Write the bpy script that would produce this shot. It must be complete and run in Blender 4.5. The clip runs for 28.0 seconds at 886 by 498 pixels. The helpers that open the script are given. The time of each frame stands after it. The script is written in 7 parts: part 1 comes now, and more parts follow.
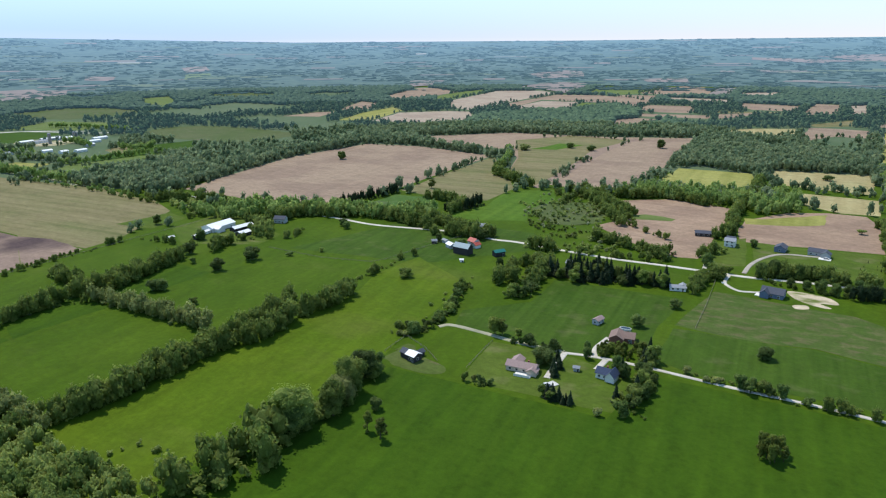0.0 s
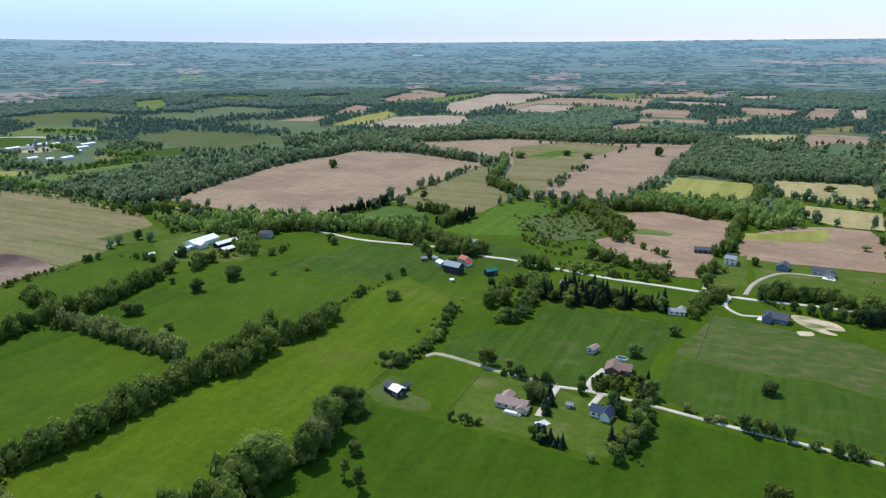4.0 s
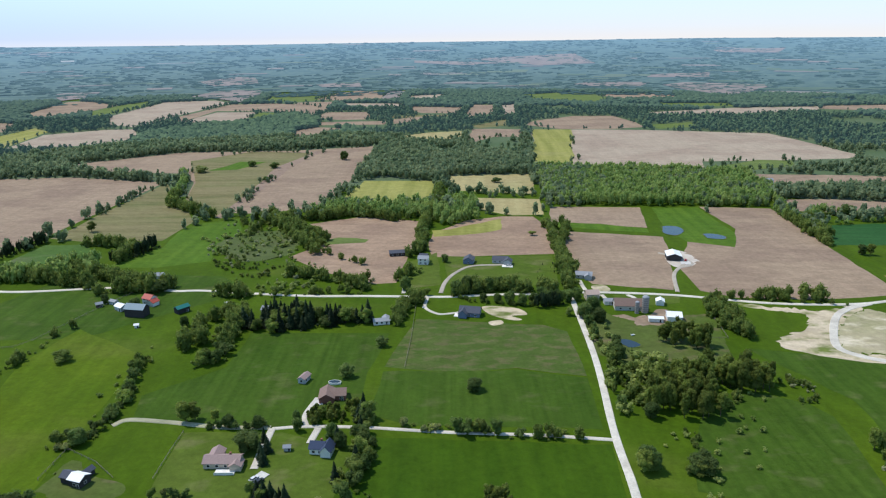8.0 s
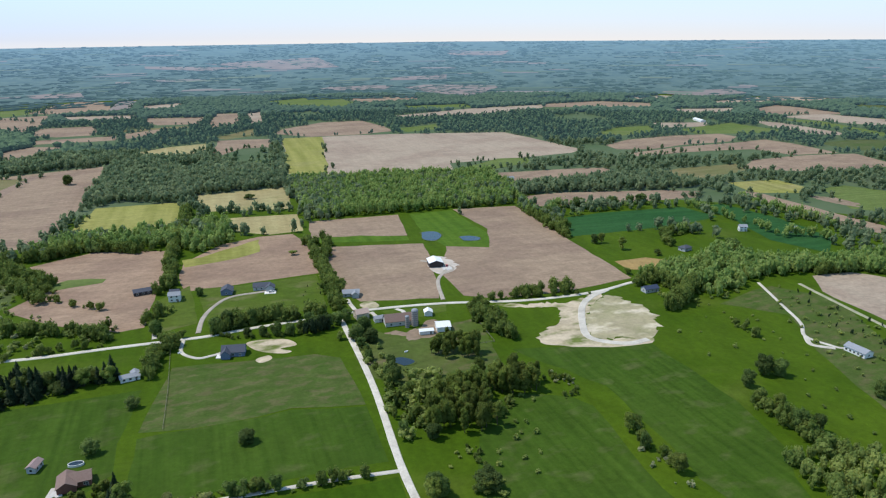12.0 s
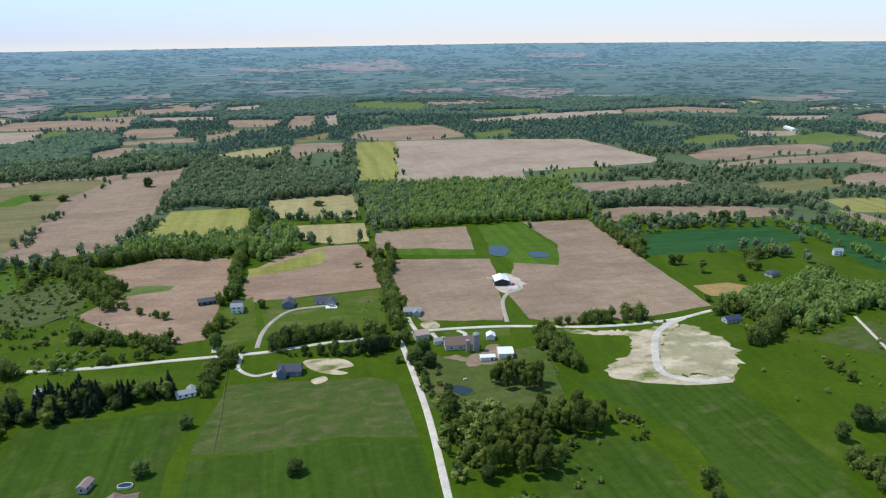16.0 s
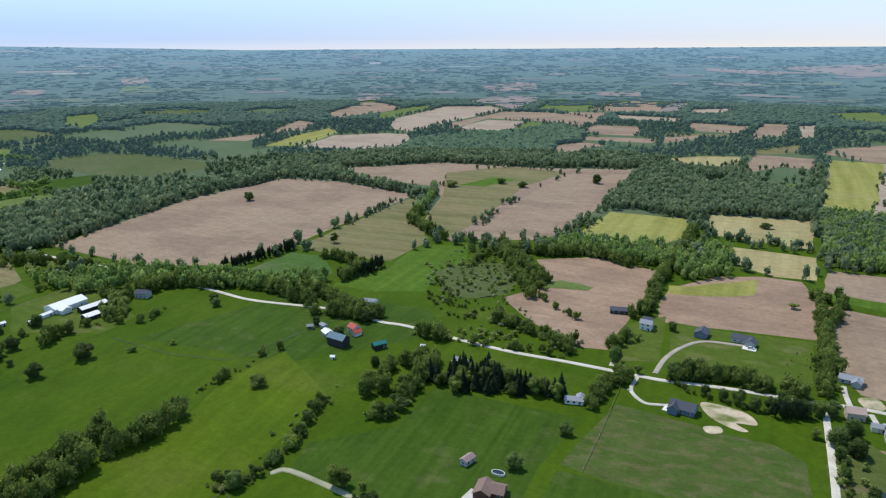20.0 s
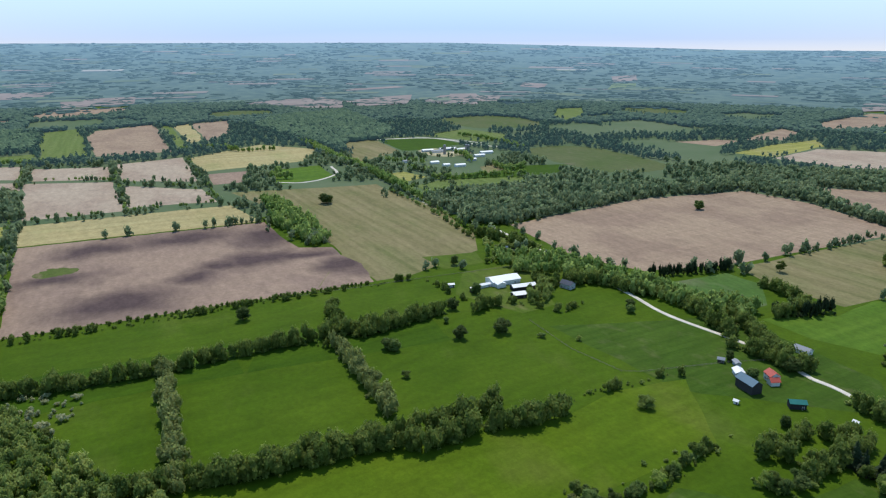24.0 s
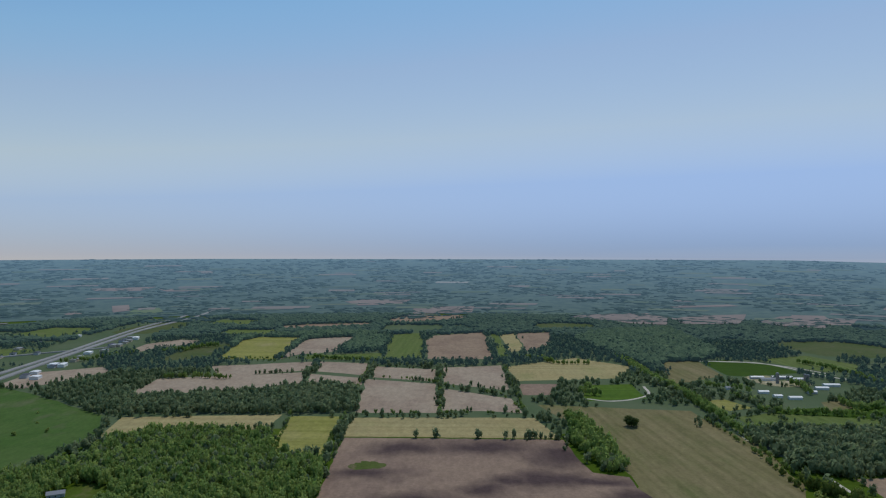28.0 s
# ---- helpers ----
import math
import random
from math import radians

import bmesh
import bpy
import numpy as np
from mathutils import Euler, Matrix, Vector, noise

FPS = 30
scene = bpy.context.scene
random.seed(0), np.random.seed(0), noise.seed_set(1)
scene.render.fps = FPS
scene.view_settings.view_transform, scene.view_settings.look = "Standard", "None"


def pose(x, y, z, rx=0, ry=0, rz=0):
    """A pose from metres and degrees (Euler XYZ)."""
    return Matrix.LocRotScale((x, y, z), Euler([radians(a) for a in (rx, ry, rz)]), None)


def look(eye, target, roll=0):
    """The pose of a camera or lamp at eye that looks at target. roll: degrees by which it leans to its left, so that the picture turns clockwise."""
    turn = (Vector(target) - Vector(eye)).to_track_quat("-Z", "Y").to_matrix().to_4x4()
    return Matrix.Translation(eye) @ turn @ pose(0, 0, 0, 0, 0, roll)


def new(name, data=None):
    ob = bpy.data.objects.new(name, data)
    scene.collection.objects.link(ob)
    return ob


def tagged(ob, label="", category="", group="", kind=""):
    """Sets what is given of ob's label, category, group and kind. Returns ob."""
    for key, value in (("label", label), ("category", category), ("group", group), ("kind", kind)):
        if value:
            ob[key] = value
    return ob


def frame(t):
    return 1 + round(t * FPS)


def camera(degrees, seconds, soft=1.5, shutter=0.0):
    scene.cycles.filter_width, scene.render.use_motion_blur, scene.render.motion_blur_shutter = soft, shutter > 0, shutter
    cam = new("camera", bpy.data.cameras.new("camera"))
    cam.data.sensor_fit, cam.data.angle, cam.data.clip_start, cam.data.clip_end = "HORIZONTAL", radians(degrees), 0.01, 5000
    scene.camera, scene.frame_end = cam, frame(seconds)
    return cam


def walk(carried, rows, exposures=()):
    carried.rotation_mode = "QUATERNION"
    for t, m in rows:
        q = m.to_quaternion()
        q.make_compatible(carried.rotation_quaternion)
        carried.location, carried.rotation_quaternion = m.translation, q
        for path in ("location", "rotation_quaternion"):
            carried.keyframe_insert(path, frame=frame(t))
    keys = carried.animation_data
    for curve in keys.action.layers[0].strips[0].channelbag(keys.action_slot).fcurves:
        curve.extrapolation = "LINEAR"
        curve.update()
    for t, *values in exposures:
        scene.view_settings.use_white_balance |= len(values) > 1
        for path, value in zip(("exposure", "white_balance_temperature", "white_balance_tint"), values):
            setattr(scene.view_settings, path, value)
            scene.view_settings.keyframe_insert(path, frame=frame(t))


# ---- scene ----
# ---- camera and its walk ----
cam = camera(65.05, 28.0, soft=1.2)
# seconds, place, pitch, roll, yaw
PATH = [
    (0, -48.72, -350.88, 172.37, -16.932, -0.403, 29.759),
    (0.5, -49.32, -348.00, 173.41, -16.936, -0.407, 29.741),
    (1, -50.38, -345.14, 174.57, -16.939, -0.382, 29.706),
    (1.5, -51.43, -342.16, 175.46, -16.947, -0.388, 29.663),
    (2, -52.31, -339.06, 176.44, -16.949, -0.372, 29.649),
    (2.5, -52.99, -335.86, 177.39, -16.948, -0.376, 29.634),
    (3, -53.83, -332.90, 178.41, -16.945, -0.367, 29.604),
    (3.5, -54.63, -329.28, 179.42, -16.945, -0.356, 29.608),
    (5.5, -58.13, -317.15, 183.38, -16.950, -0.377, 29.432),
    (6, -59.00, -314.26, 184.44, -16.959, -0.385, 29.361),
    (6.5, -59.30, -311.01, 185.32, -16.961, -0.405, 28.270),
    (7, -59.34, -307.93, 186.03, -16.951, -0.448, 25.707),
    (7.5, -58.93, -305.08, 186.32, -16.970, -0.493, 15.437),
    (8, -59.71, -302.41, 187.01, -16.975, -0.429, 4.173),
    (8.5, -60.28, -299.61, 188.16, -16.974, -0.335, -6.891),
    (9, -61.68, -296.70, 189.33, -16.963, -0.304, -16.087),
    (9.5, -62.16, -293.40, 190.17, -16.962, -0.303, -16.465),
    (10, -61.52, -290.53, 191.06, -16.954, -0.305, -16.300),
    (10.5, -60.65, -287.75, 192.02, -16.952, -0.327, -16.196),
    (11, -59.67, -284.84, 192.85, -16.937, -0.342, -16.129),
    (11.5, -58.70, -282.00, 193.71, -16.933, -0.354, -16.092),
    (12, -57.47, -279.67, 194.69, -16.929, -0.375, -16.068),
    (12.5, -56.21, -276.98, 195.74, -16.919, -0.405, -16.060),
    (14.5, -50.20, -266.01, 198.86, -16.882, -0.425, -16.044),
    (15, -48.87, -263.20, 200.00, -16.873, -0.431, -15.179),
    (15.5, -47.18, -260.68, 201.01, -16.856, -0.436, -12.873),
    (16, -45.97, -258.07, 202.09, -16.849, -0.459, -9.803),
    (16.5, -43.82, -255.79, 203.42, -16.844, -0.436, -5.707),
    (17, -41.95, -253.17, 204.40, -16.833, -0.389, -1.624),
    (17.5, -40.45, -250.08, 205.11, -16.825, -0.360, 2.870),
    (18, -39.21, -247.59, 206.17, -16.823, -0.324, 7.632),
    (18.5, -37.46, -244.60, 206.99, -16.815, -0.309, 12.653),
    (19, -36.26, -241.14, 207.61, -16.810, -0.271, 17.596),
    (19.5, -34.70, -238.43, 208.63, -16.809, -0.251, 22.357),
    (20, -34.10, -234.85, 209.32, -16.807, -0.222, 27.074),
    (20.5, -33.73, -230.94, 209.90, -16.794, -0.188, 31.816),
    (21, -33.14, -227.25, 210.41, -16.794, -0.163, 36.558),
    (21.5, -32.59, -223.71, 210.90, -16.792, -0.135, 41.310),
    (23.5, -32.57, -206.99, 211.58, -16.787, -0.056, 56.596),
    (24, -32.18, -203.22, 211.96, -16.793, -0.051, 65.074),
    (24.5, -32.58, -199.20, 212.40, -16.809, -0.028, 73.533),
    (25, -34.23, -195.46, 212.57, -16.832, -0.022, 82.093),
    (25.5, -35.10, -192.02, 213.27, -16.842, -0.029, 90.285),
    (26, -35.23, -188.40, 214.13, -16.855, -0.003, 91.766),
    (26.5, -35.72, -185.20, 215.01, -16.839, -0.005, 91.849),
    (27, -36.54, -181.85, 217.81, -14.216, 0.007, 91.836),
    (27.5, -36.86, -178.28, 219.05, -6.975, 0.011, 91.707),
    (28, -36.45, -174.43, 217.51, 0.524, 0.120, 91.673),
]
EXPOSURES = [(0, 0.22, 6500, 10), (8, 0.14, 6500, 10), (16, 0.05, 6500, 10), (22, 0.06, 6500, 10), (26.5, 0.13, 6500, 10), (27.2, -0.13, 6500, 10), (28, -0.88, 6500, 10)]
walk(cam, [(t, pose(x, y, z, 90 + pitch, 0, yaw) @ pose(0, 0, 0, 0, 0, roll)) for t, x, y, z, pitch, roll, yaw in PATH], EXPOSURES)

# ---- world and sun ----
SUN_TO = Vector((-0.45, 0.21, 0.866)).normalized()      # towards the sun
world = bpy.data.worlds.new("sky")
scene.world = world
world.use_nodes = True
wn, wl = world.node_tree.nodes, world.node_tree.links
sky = wn.new("ShaderNodeTexSky")
sky.sky_type, sky.sun_disc = "NISHITA", False
sky.sun_elevation = math.asin(SUN_TO.z)
sky.sun_rotation = math.atan2(SUN_TO.x, SUN_TO.y)
sky.air_density, sky.dust_density, sky.ozone_density = 0.9, 0.0, 1.8
wn["Background"].inputs["Strength"].default_value = 0.135
tint = wn.new("ShaderNodeMix")
tint.data_type, tint.blend_type = "RGBA", "MULTIPLY"
tint.inputs["Factor"].default_value = 1.0
grey, glare, veil, gain = wn.new("ShaderNodeRGBToBW"), wn.new("ShaderNodeMapRange"), wn.new("ShaderNodeValToRGB"), wn.new("ShaderNodeVectorMath")
glare.inputs["From Min"].default_value, glare.inputs["From Max"].default_value = 1.6, 9.5
# haze of a bright spring day: pale lavender towards the horizon, clear blue higher up
VEIL = ((0.0, (1.30, 1.40, 1.22)), (0.06, (1.18, 1.58, 1.62)), (0.10, (1.18, 1.66, 1.78)), (0.20, (1.52, 1.72, 1.60)), (0.28, (1.70, 1.54, 1.38)), (0.43, (1.60, 1.36, 1.18)), (0.62, (0.95, 0.96, 1.20)), (1.0, (0.38, 0.525, 1.03)))
while len(veil.color_ramp.elements) < len(VEIL):
    veil.color_ramp.elements.new(0.5)
for e, (at, c) in zip(veil.color_ramp.elements, VEIL):
    e.position, e.color = at, (c[0] / 2.5, c[1] / 2.5, c[2] / 2.5, 1)
gain.operation = "MULTIPLY"
gain.inputs[1].default_value = (2.5, 2.5, 2.5)
wl.new(sky.outputs["Color"], grey.inputs["Color"])
wl.new(grey.outputs["Val"], glare.inputs["Value"])
wl.new(glare.outputs["Result"], veil.inputs["Fac"])
wl.new(veil.outputs["Color"], gain.inputs[0])
wl.new(sky.outputs["Color"], tint.inputs[6])
wl.new(gain.outputs["Vector"], tint.inputs[7])
wl.new(tint.outputs[2], wn["Background"].inputs["Color"])
sun = new("sun", bpy.data.lights.new("sun", "SUN"))
sun.data.energy, sun.data.angle, sun.data.color = 3.55, radians(0.5), (1.0, 0.95, 0.865)
sun.matrix_basis = look((0, 0, 900), Vector((0, 0, 900)) - SUN_TO)

CX, CY = -45.0, -260.0            # middle of the camera's path; the land is laid out round it


# ---- materials ----
def material(name, rough=0.9, metal=0.0):
    m = bpy.data.materials.new(name)
    m.use_nodes = True
    b = m.node_tree.nodes["Principled BSDF"]
    b.inputs["Roughness"].default_value, b.inputs["Metallic"].default_value = rough, metal
    b.inputs["Specular IOR Level"].default_value = 0.25
    return m, m.node_tree.nodes, m.node_tree.links, b


def noise_node(n, l, scale, detail=4.0, rough=0.6, vec=None, stretch=None):
    t = n.new("ShaderNodeTexNoise")
    t.inputs["Scale"].default_value, t.inputs["Detail"].default_value, t.inputs["Roughness"].default_value = scale, detail, rough
    if stretch:
        mp = n.new("ShaderNodeMapping")
        mp.vector_type = "TEXTURE"
        mp.inputs["Rotation"].default_value = (0, 0, radians(stretch[0]))
        mp.inputs["Scale"].default_value = (1 / stretch[1], 1 / stretch[2], 1)
        l.new(vec, mp.inputs["Vector"])
        vec = mp.outputs["Vector"]
    l.new(vec, t.inputs["Vector"])
    return t.outputs["Fac"]


def spread(n, l, fac, lo, hi):
    r = n.new("ShaderNodeMapRange")
    r.inputs["From Min"].default_value, r.inputs["From Max"].default_value = lo, hi
    l.new(fac, r.inputs["Value"])
    return r.outputs["Result"]


def blend(n, l, fac, a, b):
    m = n.new("ShaderNodeMix")
    m.data_type = "RGBA"
    if isinstance(fac, (int, float)):
        m.inputs["Factor"].default_value = fac
    else:
        l.new(fac, m.inputs["Factor"])
    for s, v in ((m.inputs[6], a), (m.inputs[7], b)):
        if isinstance(v, tuple):
            s.default_value = (*v, 1)
        else:
            l.new(v, s)
    return m.outputs[2]


DAMP = [(-820, -239, 28, 23, 92), (-828, -153, 46, 24, 92), (-797, -68, 28, 34, 92), (-684, -153, 21, 18, 93), (-711, -126, 26, 13, 92), (-716, -88, 26, 23, 92), (-639, -222, 39, 26, 91), (-662, -15, 18, 24, 90), (-725, -269, 27, 17, 92), (-713, -54, 34, 12, 92)]      # middle, half length, half width, turn


def damp_shapes(n, l, g):
    """Where damp soil lies: soft, wavering ovals of the ploughed field."""
    wave = n.new("ShaderNodeTexNoise")
    wave.inputs["Scale"].default_value, wave.inputs["Detail"].default_value = 0.02, 4.0
    l.new(g, wave.inputs["Vector"])
    shift = n.new("ShaderNodeVectorMath")
    shift.operation = "MULTIPLY_ADD"
    shift.inputs[1].default_value = (60, 60, 0)
    l.new(wave.outputs["Color"], shift.inputs[0])
    l.new(g, shift.inputs[2])
    total = None
    for x, y, a, b, turn in DAMP:
        mp, ln = n.new("ShaderNodeMapping"), n.new("ShaderNodeVectorMath")
        mp.vector_type = "TEXTURE"
        mp.inputs["Location"].default_value, mp.inputs["Rotation"].default_value = (x + 30, y + 30, 0), (0, 0, radians(turn))
        mp.inputs["Scale"].default_value = (1.45 * a, 1.35 * b, 1000)
        l.new(shift.outputs["Vector"], mp.inputs["Vector"])
        ln.operation = "LENGTH"
        l.new(mp.outputs["Vector"], ln.inputs[0])
        f = spread(n, l, ln.outputs["Value"], 1.35, 0.35)
        if total is None:
            total = f
        else:
            mx = n.new("ShaderNodeMath")
            mx.operation = "MAXIMUM"
            l.new(total, mx.inputs[0])
            l.new(f, mx.inputs[1])
            total = mx.outputs["Value"]
    return total


def land(name, base, second, stain=None, big=0.012, small=0.25, rows=None, bump=0.35, stain_at=(0.55, 0.7), stain_scale=0.008, streak=(0, 1.0, 2.2), damp=None):
    """Ground cover: two tones at field scale, grain at clod or tuft scale, an optional stain with its own shape,
    optional drill rows (angle, period in metres, strength)."""
    m, n, l, b = material(name, 0.95)
    b.inputs["Specular IOR Level"].default_value = 0.08
    g = n.new("ShaderNodeNewGeometry").outputs["Position"]
    col = blend(n, l, spread(n, l, noise_node(n, l, big, 5, 0.6, g), 0.36, 0.66), base, second)
    if stain:
        col = blend(n, l, spread(n, l, noise_node(n, l, stain_scale, 4, 0.55, g, (8, 1, 1.7)), *stain_at), col, stain)
    if rows:
        w = n.new("ShaderNodeTexNoise")
        mp = n.new("ShaderNodeMapping")
        mp.vector_type = "TEXTURE"
        mp.inputs["Rotation"].default_value = (0, 0, radians(rows[0]))
        mp.inputs["Scale"].default_value = (250.0, rows[1], 1)
        l.new(g, mp.inputs["Vector"])
        l.new(mp.outputs["Vector"], w.inputs["Vector"])
        w.inputs["Scale"].default_value, w.inputs["Detail"].default_value = 1.0, 2.0
        dark = tuple(c * (1 - rows[2]) for c in base)
        light = tuple(min(1, c * (1 + rows[2])) for c in second)
        col = blend(n, l, 0.5, col, blend(n, l, spread(n, l, w.outputs["Fac"], 0.35, 0.65), dark, light))
    if damp:
        wet = n.new("ShaderNodeMath")
        wet.operation, wet.inputs[1].default_value = "MULTIPLY", 0.9
        l.new(damp_shapes(n, l, g), wet.inputs[0])
        col = blend(n, l, wet.outputs["Value"], col, damp)
    fine = noise_node(n, l, small, 6, 0.8, g)
    patch = spread(n, l, noise_node(n, l, 0.055, 3, 0.6, g, streak), 0.25, 0.75)
    patch.node.inputs["To Min"].default_value, patch.node.inputs["To Max"].default_value = 0.84, 1.16
    hs = n.new("ShaderNodeHueSaturation")
    l.new(col, hs.inputs["Color"])
    tuft = spread(n, l, fine, 0.15, 0.85)
    tuft.node.inputs["To Min"].default_value, tuft.node.inputs["To Max"].default_value = 0.62, 1.38
    both = n.new("ShaderNodeMath")
    both.operation = "MULTIPLY"
    l.new(tuft, both.inputs[0])
    l.new(patch, both.inputs[1])
    l.new(both.outputs["Value"], hs.inputs["Value"])
    l.new(hs.outputs["Color"], b.inputs["Base Color"])
    bp = n.new("ShaderNodeBump")
    bp.inputs["Strength"].default_value, bp.inputs["Distance"].default_value = bump, 0.6
    l.new(fine, bp.inputs["Height"])
    l.new(bp.outputs["Normal"], b.inputs["Normal"])
    return m


LAND = {
    "grass": land("grass_land", (0.042, 0.082, 0.003), (0.060, 0.102, 0.005), (0.088, 0.118, 0.017), stain_at=(0.58, 0.78), streak=(95, 0.6, 1.8)),
    "hay": land("hay_field", (0.056, 0.116, 0.010), (0.078, 0.136, 0.014), (0.11, 0.145, 0.028), rows=(92, 9, 0.15), stain_at=(0.55, 0.8)),
    "pale_hay": land("pale_hay_field", (0.098, 0.142, 0.034), (0.124, 0.158, 0.048), (0.15, 0.16, 0.066), rows=(0, 9, 0.12)),
    "mown": land("mown_grass", (0.058, 0.103, 0.004), (0.080, 0.122, 0.006), (0.098, 0.122, 0.016), stain_at=(0.56, 0.76), streak=(98, 0.5, 2.0)),
    "wheat": land("young_wheat", (0.033, 0.070, 0.006), (0.050, 0.090, 0.010), (0.115, 0.118, 0.045), rows=(-86, 4, 0.07), stain_at=(0.55, 0.74), stain_scale=0.05, streak=(-86, 0.6, 1.6)),
    "dark_grass": land("tall_grass", (0.030, 0.068, 0.003), (0.043, 0.086, 0.004), rows=(96, 7, 0.05), streak=(96, 0.7, 1.5)),
    "lawn": land("mown_lawn", (0.060, 0.100, 0.010), (0.084, 0.116, 0.018), (0.125, 0.130, 0.046), stain_scale=0.03),
    "pasture": land("worn_pasture", (0.064, 0.100, 0.016), (0.092, 0.108, 0.034), (0.16, 0.125, 0.075), stain_scale=0.03),
    "meadow": land("rough_meadow", (0.050, 0.088, 0.014), (0.076, 0.102, 0.026), (0.102, 0.104, 0.040), small=0.5, big=0.06, stain_at=(0.48, 0.66), stain_scale=0.09),
    "wet_meadow": land("wet_meadow", (0.055, 0.112, 0.022), (0.078, 0.128, 0.034), (0.115, 0.13, 0.065), stain_at=(0.55, 0.72), stain_scale=0.012),
    "marsh": land("marsh", (0.068, 0.098, 0.028), (0.095, 0.110, 0.045), (0.135, 0.125, 0.080), stain_at=(0.60, 0.75), stain_scale=0.02),
    "plowed": land("ploughed_soil", (0.305, 0.225, 0.155), (0.262, 0.188, 0.132), (0.190, 0.130, 0.098), rows=(95, 7, 0.15), stain_at=(0.46, 0.60), stain_scale=0.010),
    "plowed_light": land("dry_ploughed_soil", (0.370, 0.300, 0.225), (0.320, 0.250, 0.188), (0.26, 0.19, 0.145), rows=(92, 9, 0.15), stain_at=(0.47, 0.60), stain_scale=0.009),
    "plowed_red": land("reddish_soil", (0.325, 0.228, 0.155), (0.280, 0.190, 0.132), (0.205, 0.136, 0.10), rows=(60, 7, 0.15), stain_at=(0.46, 0.60), stain_scale=0.012),
    "plowed_dark": land("damp_ploughed_soil", (0.285, 0.205, 0.150), (0.235, 0.166, 0.126), (0.20, 0.140, 0.112), rows=(88, 8, 0.08), stain_at=(0.46, 0.60), stain_scale=0.010, damp=(0.060, 0.040, 0.042)),
    "stubble": land("stubble_field", (0.158, 0.145, 0.062), (0.196, 0.164, 0.085), (0.105, 0.130, 0.040), rows=(4, 10, 0.18), stain_at=(0.46, 0.66)),
    "yellow": land("yellow_cover_crop", (0.215, 0.222, 0.052), (0.265, 0.250, 0.078), (0.29, 0.25, 0.13), rows=(91, 12, 0.18)),
    "straw": land("straw_stubble", (0.350, 0.285, 0.135), (0.300, 0.262, 0.130), (0.22, 0.225, 0.085), rows=(91, 14, 0.24), stain_at=(0.55, 0.72)),
    "deep_wheat": land("deep_green_wheat", (0.020, 0.074, 0.020), (0.030, 0.090, 0.026), rows=(0, 9, 0.1)),
    "ochre": land("ochre_field", (0.33, 0.220, 0.085), (0.28, 0.20, 0.085)),
    "earth": land("bare_earth", (0.53, 0.44, 0.32), (0.40, 0.33, 0.22), (0.13, 0.16, 0.04), big=0.05, stain_scale=0.045, stain_at=(0.50, 0.66)),
    "yard": land("trodden_yard_earth", (0.22, 0.160, 0.112), (0.28, 0.21, 0.15), (0.14, 0.12, 0.07), big=0.08, stain_scale=0.04),
    "drive": land("brown_gravel", (0.40, 0.35, 0.29), (0.33, 0.29, 0.24), big=0.1, small=0.8),
    "sand": land("sandy_fill", (0.36, 0.31, 0.20), (0.26, 0.25, 0.13), (0.54, 0.47, 0.35), big=0.03, stain_scale=0.04, stain_at=(0.52, 0.66)),
    "gravel_path": land("graded_gravel", (0.56, 0.49, 0.42), (0.48, 0.42, 0.36)),
    "gravel_road": land("pale_gravel", (0.60, 0.56, 0.48), (0.51, 0.47, 0.40), big=0.08, small=0.8),
    "lane": land("lane_gravel", (0.56, 0.52, 0.45), (0.46, 0.42, 0.36), big=0.1, small=0.8),
    "track": land("dirt_track", (0.36, 0.34, 0.24), (0.28, 0.28, 0.18), big=0.1, small=0.8),
    "highway": land("highway_concrete", (0.30, 0.30, 0.30), (0.25, 0.25, 0.25)),
}


def hazed_land(name, low, high, glow, scale=0.012, islands=None, lift=0.40):
    """Distant land with air haze painted in as bluish emission, stronger farther out."""
    m, n, l, b = material(name, 1.0)
    geo = n.new("ShaderNodeNewGeometry")
    g = geo.outputs["Position"]
    col = blend(n, l, spread(n, l, noise_node(n, l, scale, 5, 0.7, g), 0.38, 0.64), low, high)
    if islands:
        ramp = n.new("ShaderNodeValToRGB")
        ramp.color_ramp.interpolation = "CONSTANT"
        while len(ramp.color_ramp.elements) < len(islands):
            ramp.color_ramp.elements.new(0.5)
        for e, (at, c) in zip(ramp.color_ramp.elements, islands):
            e.position, e.color = at, (*c, 1)
        l.new(geo.outputs["Random Per Island"], ramp.inputs["Fac"])
        col = blend(n, l, 0.75, col, ramp.outputs["Color"])
    l.new(col, b.inputs["Base Color"])
    # painted haze: bluish emission, rising from 2300 m outwards
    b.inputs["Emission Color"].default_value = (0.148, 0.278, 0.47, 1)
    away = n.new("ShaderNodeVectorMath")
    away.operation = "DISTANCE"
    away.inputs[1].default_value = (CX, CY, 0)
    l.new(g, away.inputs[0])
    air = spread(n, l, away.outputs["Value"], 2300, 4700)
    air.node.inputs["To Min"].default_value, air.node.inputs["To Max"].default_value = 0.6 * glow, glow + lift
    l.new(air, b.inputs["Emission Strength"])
    return m


